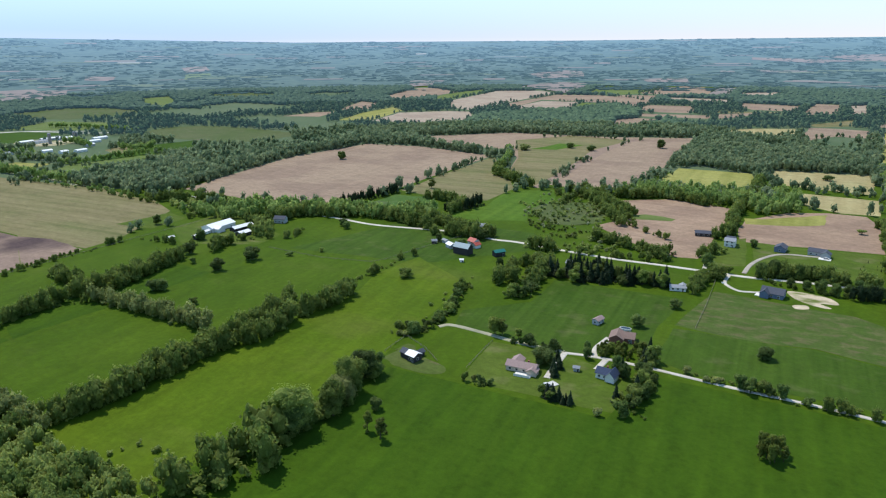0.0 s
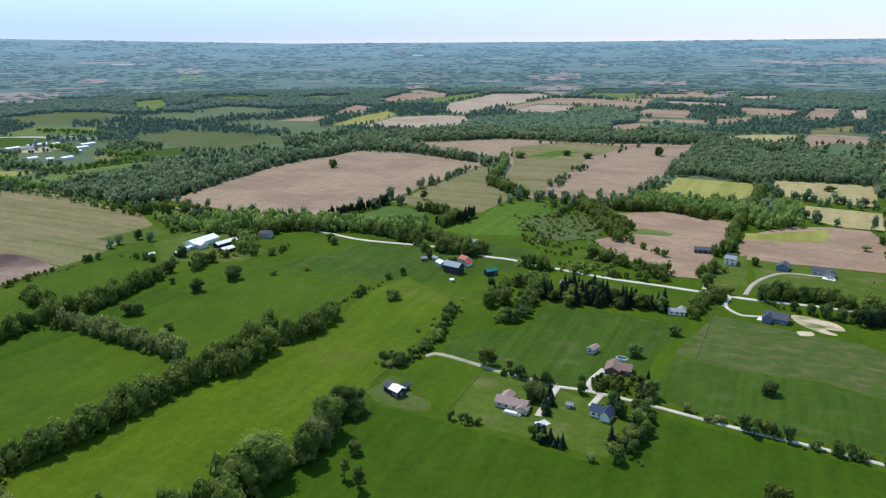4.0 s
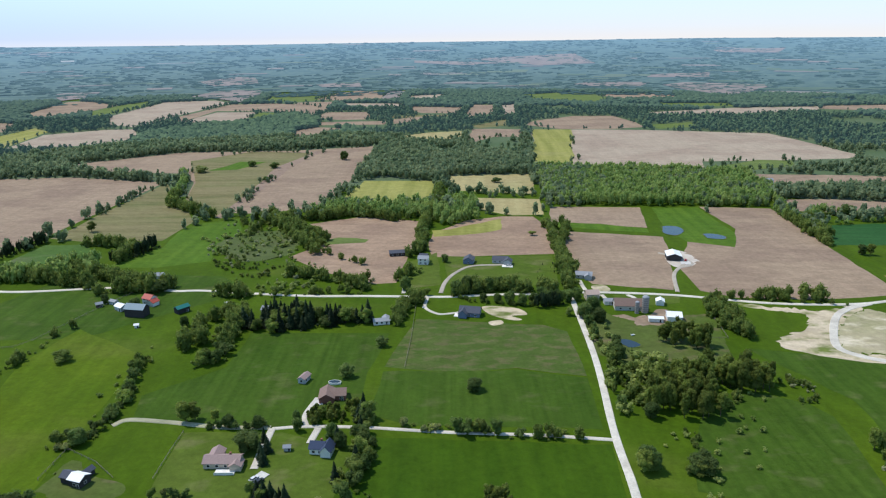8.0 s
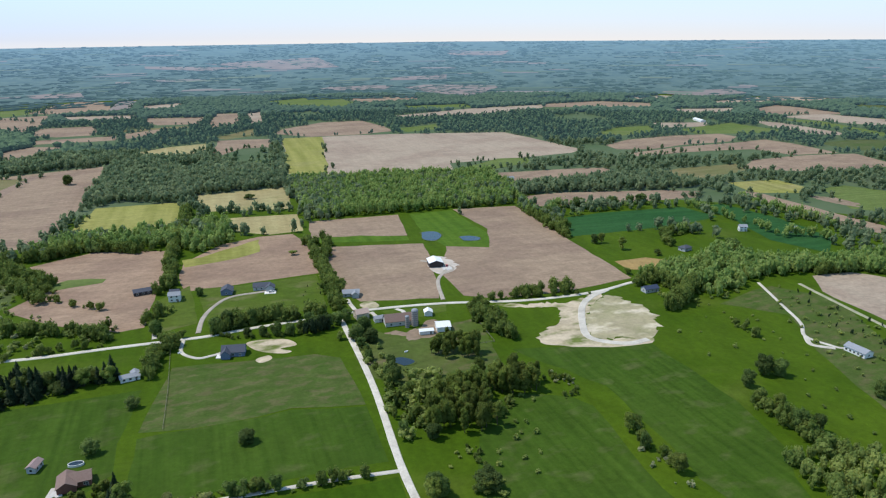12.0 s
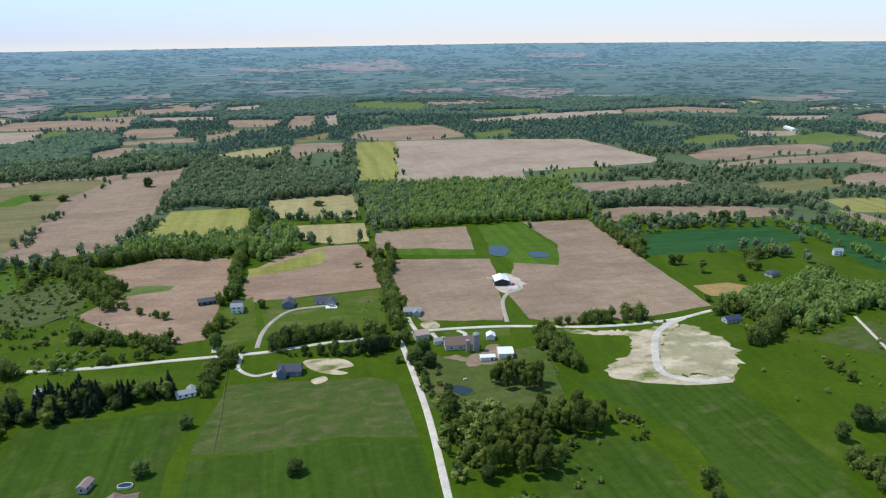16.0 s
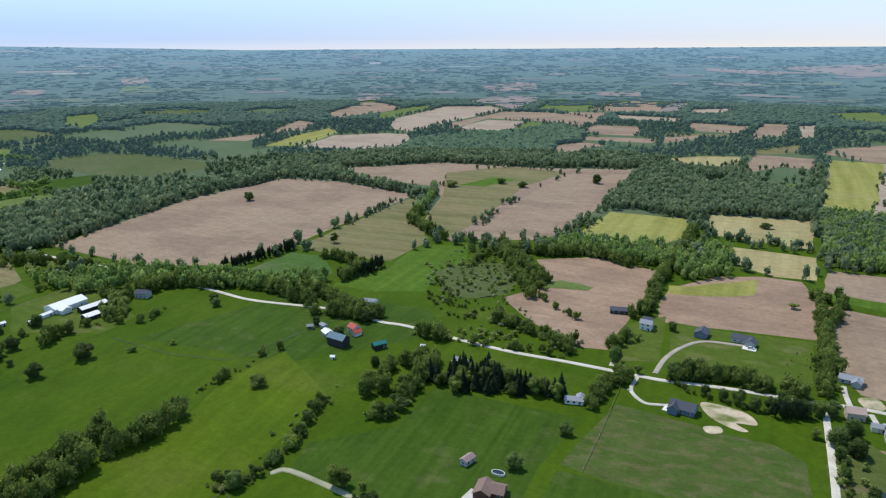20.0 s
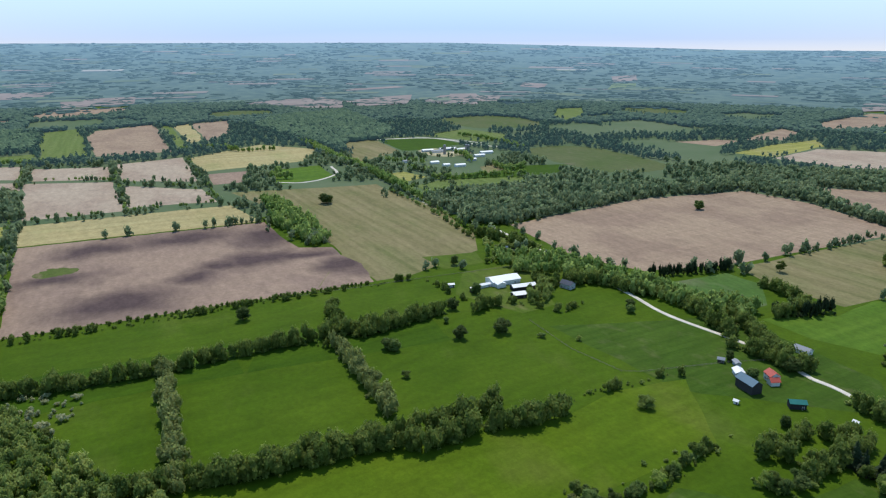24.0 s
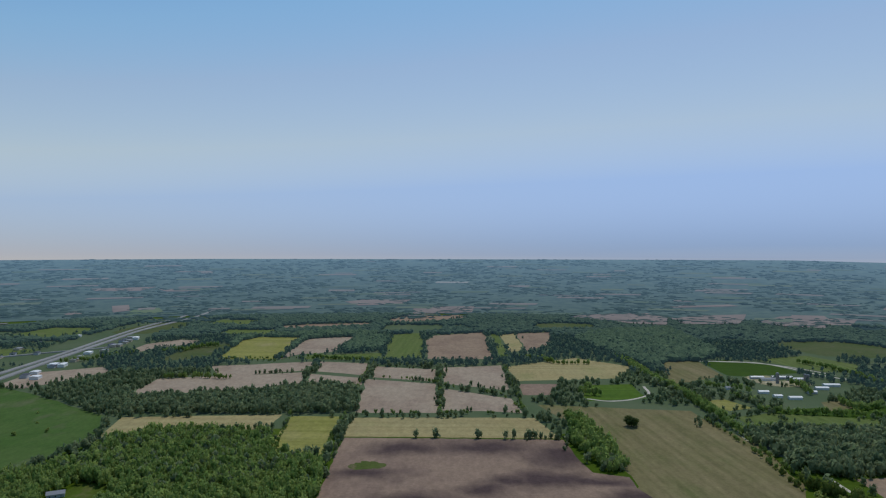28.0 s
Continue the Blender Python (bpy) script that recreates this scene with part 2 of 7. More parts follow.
def leaves(name, dark, light, cell=0.11):
    m, n, l, b = material(name, 0.75)
    g = n.new("ShaderNodeNewGeometry").outputs["Position"]
    info = n.new("ShaderNodeObjectInfo").outputs["Random"]
    col = blend(n, l, spread(n, l, noise_node(n, l, cell, 2, 0.5, g), 0.33, 0.67), dark, light)
    tone = n.new("ShaderNodeMapRange")
    tone.inputs["To Min"].default_value, tone.inputs["To Max"].default_value = 0.62, 1.22
    l.new(info, tone.inputs["Value"])
    fleck = spread(n, l, noise_node(n, l, 1.3, 3, 0.7, g), 0.2, 0.8)
    fleck.node.inputs["To Min"].default_value, fleck.node.inputs["To Max"].default_value = 0.7, 1.3
    mul = n.new("ShaderNodeMath")
    mul.operation = "MULTIPLY"
    l.new(tone.outputs["Result"], mul.inputs[0])
    l.new(fleck, mul.inputs[1])
    hs = n.new("ShaderNodeHueSaturation")
    l.new(col, hs.inputs["Color"])
    l.new(mul.outputs["Value"], hs.inputs["Value"])
    l.new(hs.outputs["Color"], b.inputs["Base Color"])
    tr, mix = n.new("ShaderNodeBsdfTranslucent"), n.new("ShaderNodeMixShader")
    mix.inputs["Fac"].default_value = 0.56
    l.new(hs.outputs["Color"], tr.inputs["Color"])
    l.new(b.outputs["BSDF"], mix.inputs[1])
    l.new(tr.outputs["BSDF"], mix.inputs[2])
    l.new(mix.outputs["Shader"], n["Material Output"].inputs["Surface"])
    return m


LEAF = {
    "green": leaves("fresh_leaves", (0.125, 0.190, 0.033), (0.285, 0.350, 0.078)),
    "dark": leaves("deep_green_leaves", (0.085, 0.145, 0.032), (0.175, 0.240, 0.060)),
    "grey": leaves("silvery_leaves", (0.225, 0.270, 0.075), (0.375, 0.410, 0.140)),
    "blossom": leaves("pale_blossom", (0.34, 0.37, 0.18), (0.52, 0.53, 0.31), cell=0.3),
    "spring": leaves("yellow_green_leaves", (0.140, 0.190, 0.032), (0.240, 0.290, 0.058)),
    "spruce": leaves("spruce_needles", (0.028, 0.055, 0.022), (0.052, 0.086, 0.036)),
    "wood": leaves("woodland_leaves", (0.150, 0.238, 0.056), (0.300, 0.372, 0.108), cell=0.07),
    # woodland leaves paled and blued: haze painted into the base colour
    "hazed_wood": leaves("haze_tinted_leaves", (0.172, 0.248, 0.120), (0.322, 0.386, 0.198), cell=0.05),
    "thicket": leaves("thicket_leaves", (0.150, 0.215, 0.045), (0.370, 0.420, 0.115), cell=0.06),
    "yellow_tree": leaves("golden_leaves", (0.30, 0.24, 0.03), (0.42, 0.32, 0.04)),
}


def plain(name, colour, rough=0.7, metal=0.0, grain=0.6, vary=0.14, streak=None):
    m, n, l, b = material(name, rough, metal)
    g = n.new("ShaderNodeTexCoord").outputs["Object"]
    f = noise_node(n, l, grain, 4, 0.6, g, streak)
    hs = n.new("ShaderNodeHueSaturation")
    hs.inputs["Color"].default_value = (*colour, 1)
    v = spread(n, l, f, 0.2, 0.8)
    v.node.inputs["To Min"].default_value, v.node.inputs["To Max"].default_value = 1 - vary, 1 + vary
    l.new(v, hs.inputs["Value"])
    l.new(hs.outputs["Color"], b.inputs["Base Color"])
    return m


BARK = plain("bark", (0.075, 0.058, 0.042), 0.95, grain=2.0, vary=0.35)
MAT = {
    "white_metal": plain("white_roof_metal", (0.80, 0.80, 0.80), 0.4, 0.0, 0.3, 0.06, (0, 6, 0.4)),
    "white_wall": plain("white_siding", (0.74, 0.73, 0.70), 0.6),
    "grey_wall": plain("grey_siding", (0.42, 0.43, 0.44), 0.7),
    "blue_wall": plain("slate_blue_siding", (0.13, 0.17, 0.25), 0.7),
    "tan_wall": plain("tan_siding", (0.50, 0.42, 0.33), 0.7),
    "brick": plain("red_brick_wall", (0.24, 0.10, 0.075), 0.85, grain=3),
    "dark_wall": plain("weathered_dark_boards", (0.045, 0.040, 0.042), 0.85, streak=(0, 8, 0.5)),
    "red_wall": plain("barn_red_boards", (0.24, 0.055, 0.045), 0.8),
    "stone_wall": plain("whitewashed_block", (0.55, 0.52, 0.48), 0.85),
    "slate_roof": plain("slate_grey_shingles", (0.075, 0.082, 0.105), 0.85, grain=1.6, vary=0.22),
    "blue_roof": plain("blue_grey_shingles", (0.045, 0.062, 0.11), 0.85, grain=1.6, vary=0.22),
    "pale_roof": plain("pale_grey_shingles", (0.27, 0.285, 0.31), 0.85, grain=1.6, vary=0.2),
    "brown_roof": plain("brown_shingles", (0.215, 0.145, 0.12), 0.85, grain=1.6, vary=0.2),
    "rose_roof": plain("faded_rose_shingles", (0.30, 0.215, 0.20), 0.85, grain=1.6, vary=0.2),
    "red_roof": plain("red_metal_roof", (0.42, 0.085, 0.06), 0.5),
    "green_roof": plain("green_metal_roof", (0.022, 0.16, 0.14), 0.45),
    "steel_roof": plain("blue_grey_metal_roof", (0.10, 0.165, 0.215), 0.45, 0.1, 0.3, 0.1, (0, 6, 0.4)),
    "pink_roof": plain("weathered_shingle_roof", (0.43, 0.32, 0.27), 0.85, grain=1.6, vary=0.2),
    "concrete": plain("concrete", (0.52, 0.50, 0.47), 0.9),
    "paving": plain("pale_paving", (0.72, 0.69, 0.64), 0.9),
    "glass": plain("window_glass", (0.02, 0.025, 0.03), 0.08),
    "silo": plain("silo_staves", (0.30, 0.28, 0.26), 0.8, streak=(0, 4, 0.5)),
    "dark_metal": plain("dark_steel", (0.06, 0.06, 0.065), 0.4, 0.5),
    "tyre": plain("rubber", (0.02, 0.02, 0.02), 0.9),
    "wood_deck": plain("grey_deck_boards", (0.35, 0.31, 0.27), 0.85),
    "post": plain("fence_post", (0.22, 0.19, 0.15), 0.9),
}


def water(name, colour, rough=0.12):
    m, n, l, b = material(name, rough)
    g = n.new("ShaderNodeNewGeometry").outputs["Position"]
    b.inputs["Base Color"].default_value = (*colour, 1)
    b.inputs["Specular IOR Level"].default_value = 0.32
    bp = n.new("ShaderNodeBump")
    bp.inputs["Strength"].default_value, bp.inputs["Distance"].default_value = 0.15, 0.2
    l.new(noise_node(n, l, 0.8, 4, 0.6, g), bp.inputs["Height"])
    l.new(bp.outputs["Normal"], b.inputs["Normal"])
    return m


WATER = {"pond": water("pond_water", (0.020, 0.030, 0.034), 0.16), "lake": water("lake_water", (0.010, 0.020, 0.034))}
# woods and fields that glow only to carry painted haze
FAR = hazed_land("hazed_backdrop_woods", (0.034, 0.062, 0.036), (0.078, 0.112, 0.064), 0.29, 0.02, lift=0.50)
HAZE_TREES = [hazed_land("hazed_plain_trees", (0.054, 0.095, 0.038), (0.102, 0.150, 0.058), 0.13, 0.06),
              hazed_land("hazed_far_trees", (0.042, 0.078, 0.034), (0.080, 0.120, 0.052), 0.18, 0.05)]
FAR_TREES = hazed_land("hazed_rim_trees", (0.022, 0.050, 0.026), (0.048, 0.082, 0.042), 0.235, lift=0.46)
FAR_FIELDS = hazed_land("hazed_fields", (0.10, 0.12, 0.08), (0.14, 0.15, 0.10), 0.20,
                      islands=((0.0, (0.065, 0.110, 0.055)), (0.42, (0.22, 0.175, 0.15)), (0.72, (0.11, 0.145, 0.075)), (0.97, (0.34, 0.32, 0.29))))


# soil and pasture tones with haze painted into their emission
HAZED_SOIL = hazed_land("hazed_soil", (0.235, 0.185, 0.155), (0.185, 0.145, 0.122), 0.12, 0.01)
HAZED_GREEN = hazed_land("hazed_pasture", (0.10, 0.15, 0.06), (0.13, 0.17, 0.08), 0.12, 0.01)


# ---- mesh helpers ----
def mesh_of(name, verts, faces, mat):
    me = bpy.data.meshes.new(name)
    me.from_pydata([tuple(v) for v in verts], [], [tuple(f) for f in faces])
    me.materials.append(mat)
    me.update()
    return me


def mesh_tris(name, v, f, mat, smooth=False):
    """A mesh from arrays of vertices and triangles."""
    me = bpy.data.meshes.new(name)
    v, f = np.asarray(v, np.float32), np.asarray(f, np.int32)
    me.vertices.add(len(v))
    me.vertices.foreach_set("co", v.ravel())
    me.loops.add(f.size)
    me.loops.foreach_set("vertex_index", f.ravel())
    me.polygons.add(len(f))
    me.polygons.foreach_set("loop_start", np.arange(0, f.size, 3, dtype=np.int32))
    me.polygons.foreach_set("loop_total", np.full(len(f), 3, np.int32))
    me.polygons.foreach_set("use_smooth", np.full(len(f), smooth))
    me.materials.append(mat)
    me.update(calc_edges=True)
    me.validate()
    return me


def thing(name, x, y, z=0.0, rot=0.0, label="", category="", group=""):
    ob = new(name)
    ob.matrix_basis = pose(x, y, z, 0, 0, rot)
    ob.empty_display_size = 0.5
    return tagged(ob, label, category, group)


def part(name, me, parent, label="", m=None):
    ob = new(name, me)
    ob.parent = parent
    if m is not None:
        ob.matrix_basis = m
    return tagged(ob, label)


def box(x0, y0, z0, x1, y1, z1):
    v = [(x0, y0, z0), (x1, y0, z0), (x1, y1, z0), (x0, y1, z0), (x0, y0, z1), (x1, y0, z1), (x1, y1, z1), (x0, y1, z1)]
    return v, [(0, 3, 2, 1), (4, 5, 6, 7), (0, 1, 5, 4), (1, 2, 6, 5), (2, 3, 7, 6), (3, 0, 4, 7)]


def boxes(*all_boxes):
    v, f = [], []
    for b in all_boxes:
        bv, bf = box(*b)
        f += [tuple(i + len(v) for i in q) for q in bf]
        v += bv
    return v, f


def rim(x, y):
    """Far skyline by bearing, fitted to the camera's horizon, a little lower north-west."""
    yaw = np.degrees(np.arctan2(-(x - CX), y - CY))
    return np.interp(yaw, (-60, -16, -5, 20, 42, 64, 110, 150), (168, 168, 160, 146, 146, 190, 190, 168))


def height(x, y):
    """Level near by; far off the land is raised to fit the camera's horizon."""
    k = np.clip((np.hypot(x - CX, y - CY) - 2500) / 2250, 0, 1)
    return rim(x, y) * k ** 1.3


# ---- ground ----
def ring_sheet(radii, lift, name, mat, steps=240):
    a = np.linspace(0, 2 * np.pi, steps, endpoint=False)
    r = np.array(radii)
    x, y = CX + np.outer(r, np.cos(a)), CY + np.outer(r, np.sin(a))
    v = np.stack([x, y, height(x, y) + lift], -1).reshape(-1, 3)
    i, j = np.meshgrid(np.arange(len(r) - 1), np.arange(steps), indexing="ij")
    j2 = (j + 1) % steps
    p, q, s, t = i * steps + j, (i + 1) * steps + j, (i + 1) * steps + j2, i * steps + j2
    f = np.concatenate([np.stack([p, q, s], -1).reshape(-1, 3), np.stack([p, s, t], -1).reshape(-1, 3)])
    return new(name, mesh_tris(name, v, f, mat, True))


tagged(ring_sheet([1, 100, 300, 700, 1200, 1800, 2300, *range(2500, 4801, 100)], 0.0, "ground", LAND["grass"]),
       "green pasture and farmland reaching to the horizon", "ground", kind="structure")
tagged(ring_sheet(range(2560, 4781, 60), 1.2, "backdrop", FAR, 480), "far woods and fields with blue-green haze painted in", "backdrop", kind="structure")

# outer pasture, greyed by a faint glow painted in as haze
tagged(ring_sheet(range(870, 2571, 50), 0.008, "plain", hazed_land("hazed_pastures", (0.060, 0.096, 0.030), (0.088, 0.116, 0.048), 0.06, 0.006), 300),
       "green pastures out on the plain, muted by painted haze", "ground", kind="structure")

FIELDS = []                       # outlines that woods keep clear of
FIELD_LABEL = {
    "hay": "bright green hay field", "pale_hay": "soft green hay field out on the plain", "mown": "yellow-green mown grass strip between the hedges", "wheat": "dark green young wheat field", "dark_grass": "tall dark green grass field",
    "lawn": "mown green lawn round the houses", "pasture": "worn green pasture beside the farm", "meadow": "rough olive meadow with dry tufts",
    "wet_meadow": "green wet meadow with scattered bushes", "marsh": "grey-green marsh with dead reeds", "plowed": "bare brown ploughed field", "plowed_light": "pale dry ploughed field",
    "plowed_red": "reddish brown ploughed field", "plowed_dark": "brown ploughed field with dark damp bands", "stubble": "olive stubble field with old crop rows",
    "yellow": "yellow-green cover crop field", "straw": "straw-coloured stubble field with drill rows", "deep_wheat": "deep blue-green young wheat field", "ochre": "small ochre field beside the trees",
    "earth": "patch of bare pale earth", "sand": "bare sandy fill with thin grass", "yard": "brown trodden farmyard earth", "gravel_path": "curved graded gravel track on the bare lot"}


def smooth_line(points, per=8):
    """A Catmull-Rom line through the points."""
    p = [np.array(q, float) for q in points]
    p = [2 * p[0] - p[1], *p, 2 * p[-1] - p[-2]]
    out = []
    for a, b, c, d in zip(p, p[1:], p[2:], p[3:]):
        for k in range(per):
            t = k / per
            out.append(0.5 * (2 * b + (c - a) * t + (2 * a - 5 * b + 4 * c - d) * t * t + (3 * b - a - 3 * c + d) * t ** 3))
    return np.array(out + [p[-2]])


def outline(points, step=14.0, wobble=1.2, freq=0.05):
    """A closed outline with its edges broken into short, slightly uneven pieces."""
    out = []
    for (ax, ay), (bx, by) in zip(points, points[1:] + points[:1]):
        d = math.hypot(bx - ax, by - ay)
        n = max(1, int(d / step))
        for k in range(n):
            x, y = ax + (bx - ax) * k / n, ay + (by - ay) * k / n
            s = wobble if k else 0.0
            out.append((x + s * 2 * noise.noise((x * freq, y * freq, 1)), y + s * 2 * noise.noise((x * freq, y * freq, 7))))
    return out


def sheet(name, points, z, mat):
    bm = bmesh.new()
    far = math.hypot(points[0][0] - CX, points[0][1] - CY) > 2450
    vs = [bm.verts.new((x, y, float(height(x, y)) + z + (2.5 if far else 0.0))) for x, y in points]
    f = bm.faces.new(vs)
    f.normal_update()
    if f.normal.z < 0:
        f.normal_flip()
    bmesh.ops.triangulate(bm, faces=bm.faces[:])
    me = bpy.data.meshes.new(name)
    bm.to_mesh(me)
    bm.free()
    me.materials.append(mat)
    return new(name, me)


def field(kind, layer, points):
    far = math.hypot(points[0][0] - CX, points[0][1] - CY)
    if kind in ("earth", "gravel_path", "marsh", "yard", "sand", "pasture"):          # loose edges
        points = [tuple(q) for q in smooth_line([points[-1], *points, points[0], points[1]], 4)[4:-4]][:-1]
        pts = outline(points, 2.5, 3.6, 0.13)
    else:
        pts = outline(points, 14 if far < 900 else 40, 1.2 if far < 900 else 3)
    # past 2450 m a field takes the tones with painted haze
    ob = sheet("field", pts, 0.02 + 0.03 * (layer - 1) + 0.0004 * len(FIELDS), LAND[kind] if far < 2450 else HAZED_SOIL if kind in ("plowed", "plowed_light", "straw", "stubble") else HAZED_GREEN)
    FIELDS.append(np.array(points, float))
    return tagged(ob, FIELD_LABEL[kind], "field", kind="structure")


def pond(kind, points):
    line = smooth_line([points[-1], *points, points[0]], 5)[5:-5]
    pts = outline([tuple(q) for q in line[:-1]] if np.allclose(line[0], line[-1]) else [tuple(q) for q in line], 6, 1.0)
    c = np.mean(points, 0)
    grow = 1.10 if kind == "pond" else 1.02
    bank = [(c[0] + (x - c[0]) * grow + 3 * noise.noise((x * 0.1, y * 0.1, 3)), c[1] + (y - c[1]) * grow) for x, y in pts]
    tagged(sheet("bank", bank, 0.26, LAND["meadow"]), "low muddy bank round the water", "bank", kind="structure")
    tagged(sheet("water", pts, 0.30, WATER[kind]), "still dark blue " + kind + " water", "water", kind="structure")
    FIELDS.append(np.array(points, float))


ROADS = []
ROAD_LABEL = {"gravel_road": "pale gravel country road", "lane": "pale gravel driveway", "drive": "brownish gravel driveway", "track": "worn dirt farm track", "highway": "distant concrete highway"}


def road(kind, width, points):
    line = smooth_line(points)
    d = np.gradient(line, axis=0)
    n = np.stack([-d[:, 1], d[:, 0]], 1) / np.linalg.norm(d, axis=1)[:, None]
    w = np.array([width / 2 * (1 + 0.12 * noise.noise((x * 0.06, y * 0.06, 2))) for x, y in line])[:, None]
    z = 0.34 if kind == "gravel_road" else 0.30 if kind != "highway" else 2.0
    rows = [line - n * (w + 0.35), line - n * w, line, line + n * w, line + n * (w + 0.35)]
    hs = [0.0, z, z + 0.06, z, 0.0]
    v = [(x, y, float(height(x, y)) + h) for r, h in zip(rows, hs) for x, y in r]
    k = len(line)
    f = [(a * k + i, a * k + i + 1, (a + 1) * k + i + 1, (a + 1) * k + i) for a in range(4) for i in range(k - 1)]
    me = mesh_of("road", v, [q[::-1] for q in f], LAND[kind])
    ROADS.append((line, 75 if kind == "highway" else 14))
    return tagged(new("road", me), ROAD_LABEL[kind], "road", kind="structure")


# ---- fields, water and roads ----
field("plowed", 1, [(-727, 207), (-772, 441), (-748, 615), (-655, 630), (-504, 600), (-501, 333), (-521, 236), (-587, 203)])
field("stubble", 1, [(-501, 597), (-377, 394), (-378, 323), (-402, 319), (-431, 311), (-493, 325)])
field("plowed", 1, [(-724, 727), (-594, 853), (-413, 877), (-267, 936), (-253, 636), (-252, 512), (-271, 459), (-323, 433), (-413, 450), (-464, 600), (-506, 664), (-618, 668)])
field("stubble", 2, [(-541, 769), (-471, 868), (-357, 853), (-386, 723), (-358, 497), (-355, 415), (-417, 465), (-462, 601)])
field("hay", 3, [(-480, 687), (-459, 766), (-416, 766), (-439, 697)])
field("yellow", 1, [(-241, 499), (-234, 621), (-138, 626), (-133, 487), (-194, 485), (-225, 474)])
field("straw", 1, [(-123, 659), (-4, 680), (-6, 548), (-109, 564)])
field("straw", 1, [(-122, 525), (-3, 519), (-3, 443), (-38, 438), (-123, 496)])
field("plowed_red", 1, [(-250, 391), (-202, 424), (-136, 408), (-132, 327), (-135, 215), (-152, 211), (-200, 239), (-240, 276), (-214, 329), (-233, 360)])
field("plowed_red", 1, [(-118, 313), (-118, 365), (-84, 416), (-49, 433), (-15, 433), (-3, 399), (-3, 298), (-58, 291), (-112, 283)])
field("hay", 1, [(-333, 411), (-313, 361), (-312, 293), (-306, 262), (-346, 242), (-388, 240), (-387, 267), (-367, 299), (-376, 356), (-366, 388)])
field("marsh", 1, [(-321, 316), (-305, 351), (-269, 365), (-248, 334), (-243, 287), (-265, 264), (-297, 276)])
field("plowed", 1, [(7, 480), (108, 481), (98, 392), (1, 412)])
field("plowed", 1, [(4, 377), (106, 359), (100, 302), (80, 209), (20, 220), (8, 258)])
field("plowed", 1, [(175, 487), (252, 481), (248, 207), (181, 194), (123, 195), (100, 209), (98, 261), (125, 343), (165, 330), (185, 391)])
field("hay", 1, [(121, 480), (173, 484), (179, 374), (164, 327), (125, 343), (114, 385)])
field("ochre", 1, [(257, 252), (290, 254), (326, 223), (300, 215), (257, 228)])
field("plowed_dark", 1, [(-597, -303), (-863, -316), (-863, -56), (-774, -50), (-739, -44), (-726, -11), (-602, -8)])
field("straw", 1, [(-868, -319), (-965, -323), (-973, -79), (-868, -58)])
field("stubble", 1, [(-1055, -66), (-1023, 145), (-710, 151), (-650, 124), (-604, 28), (-603, -5), (-730, -8), (-960, -40)])
field("plowed_light", 1, [(-993, -323), (-1254, -344), (-1213, -219), (-997, -209)])
field("plowed_light", 1, [(-1012, -204), (-1172, -205), (-1096, -101), (-1001, -92)])
field("plowed_light", 1, [(-1394, -345), (-1363, -224), (-1235, -220), (-1272, -335)])
field("plowed_light", 1, [(-1384, -214), (-1416, -99), (-1161, -100), (-1214, -206)])
field("straw", 1, [(-1402, -87), (-1522, 62), (-1410, 155), (-1280, 105), (-1245, -80)])
field("plowed_dark", 1, [(-1218, -82), (-1220, -14), (-1125, -36), (-1124, -81)])
field("hay", 1, [(-1211, 32), (-1224, 111), (-1107, 106), (-1082, 6)])
field("plowed_light", 1, [(-1304, -455), (-1265, -352), (-1199, -344), (-1223, -443)])
field("plowed_light", 1, [(-1449, -465), (-1430, -362), (-1289, -349), (-1330, -446)])
field("plowed_light", 1, [(-1104, -693), (-1242, -710), (-1323, -464), (-1211, -451), (-1132, -553)])
field("plowed_light", 1, [(-1384, -667), (-1449, -473), (-1342, -468), (-1263, -605)])
field("straw", 1, [(-853, -609), (-955, -630), (-979, -421), (-897, -420), (-890, -556)])
field("yellow", 1, [(-786, -391), (-969, -406), (-971, -336), (-788, -327)])
field("wet_meadow", 1, [(-1184, -979), (-1100, -841), (-948, -643), (-829, -607), (-655, -632)])
field("wheat", 1, [(-218, 112), (-126, 117), (-131, 60), (-129, 33), (-157, -3), (-243, 3), (-250, 26), (-216, 62)])
field("wheat", 1, [(-428, 138), (-404, 223), (-281, 224), (-245, 192), (-327, 98), (-448, 80)])
field("lawn", 1, [(-211, -9), (-162, -6), (-120, -16), (-125, -55), (-205, -60)])
field("meadow", 1, [(41, 131), (89, 126), (85, 74), (27, 55), (14, 104)])
field("earth", 1, [(113, 183), (143, 178), (164, 172), (187, 177), (209, 185), (176, 148), (159, 112), (166, 103), (197, 97), (188, 86), (163, 88), (144, 95), (135, 101), (122, 110), (135, 131), (147, 136), (160, 164), (136, 171)])
field("sand", 1, [(186, 160), (209, 177), (221, 153), (221, 133), (207, 105), (193, 94), (179, 103), (160, 107), (166, 130)])
road("lane", 4.5, [(214, 188), (194, 177), (178, 160), (163, 130), (157, 110), (164, 99), (178, 92), (193, 94)])
field("pasture", 1, [(26, 144), (94, 158), (84, 111), (18, 76)])
field("stubble", 1, [(-976, 147), (-832, 166), (-693, 145), (-653, 99), (-616, -7), (-607, -59)])
field("plowed_dark", 2, [(-693, -11), (-658, -1), (-616, -7), (-604, -60)])
field("meadow", 1, [(-469, -417), (-471, -335), (-384, -321), (-350, -328), (-343, -409), (-407, -399)])
field("yard", 2, [(-367, -407), (-376, -406), (-375, -378), (-362, -375), (-359, -384)])
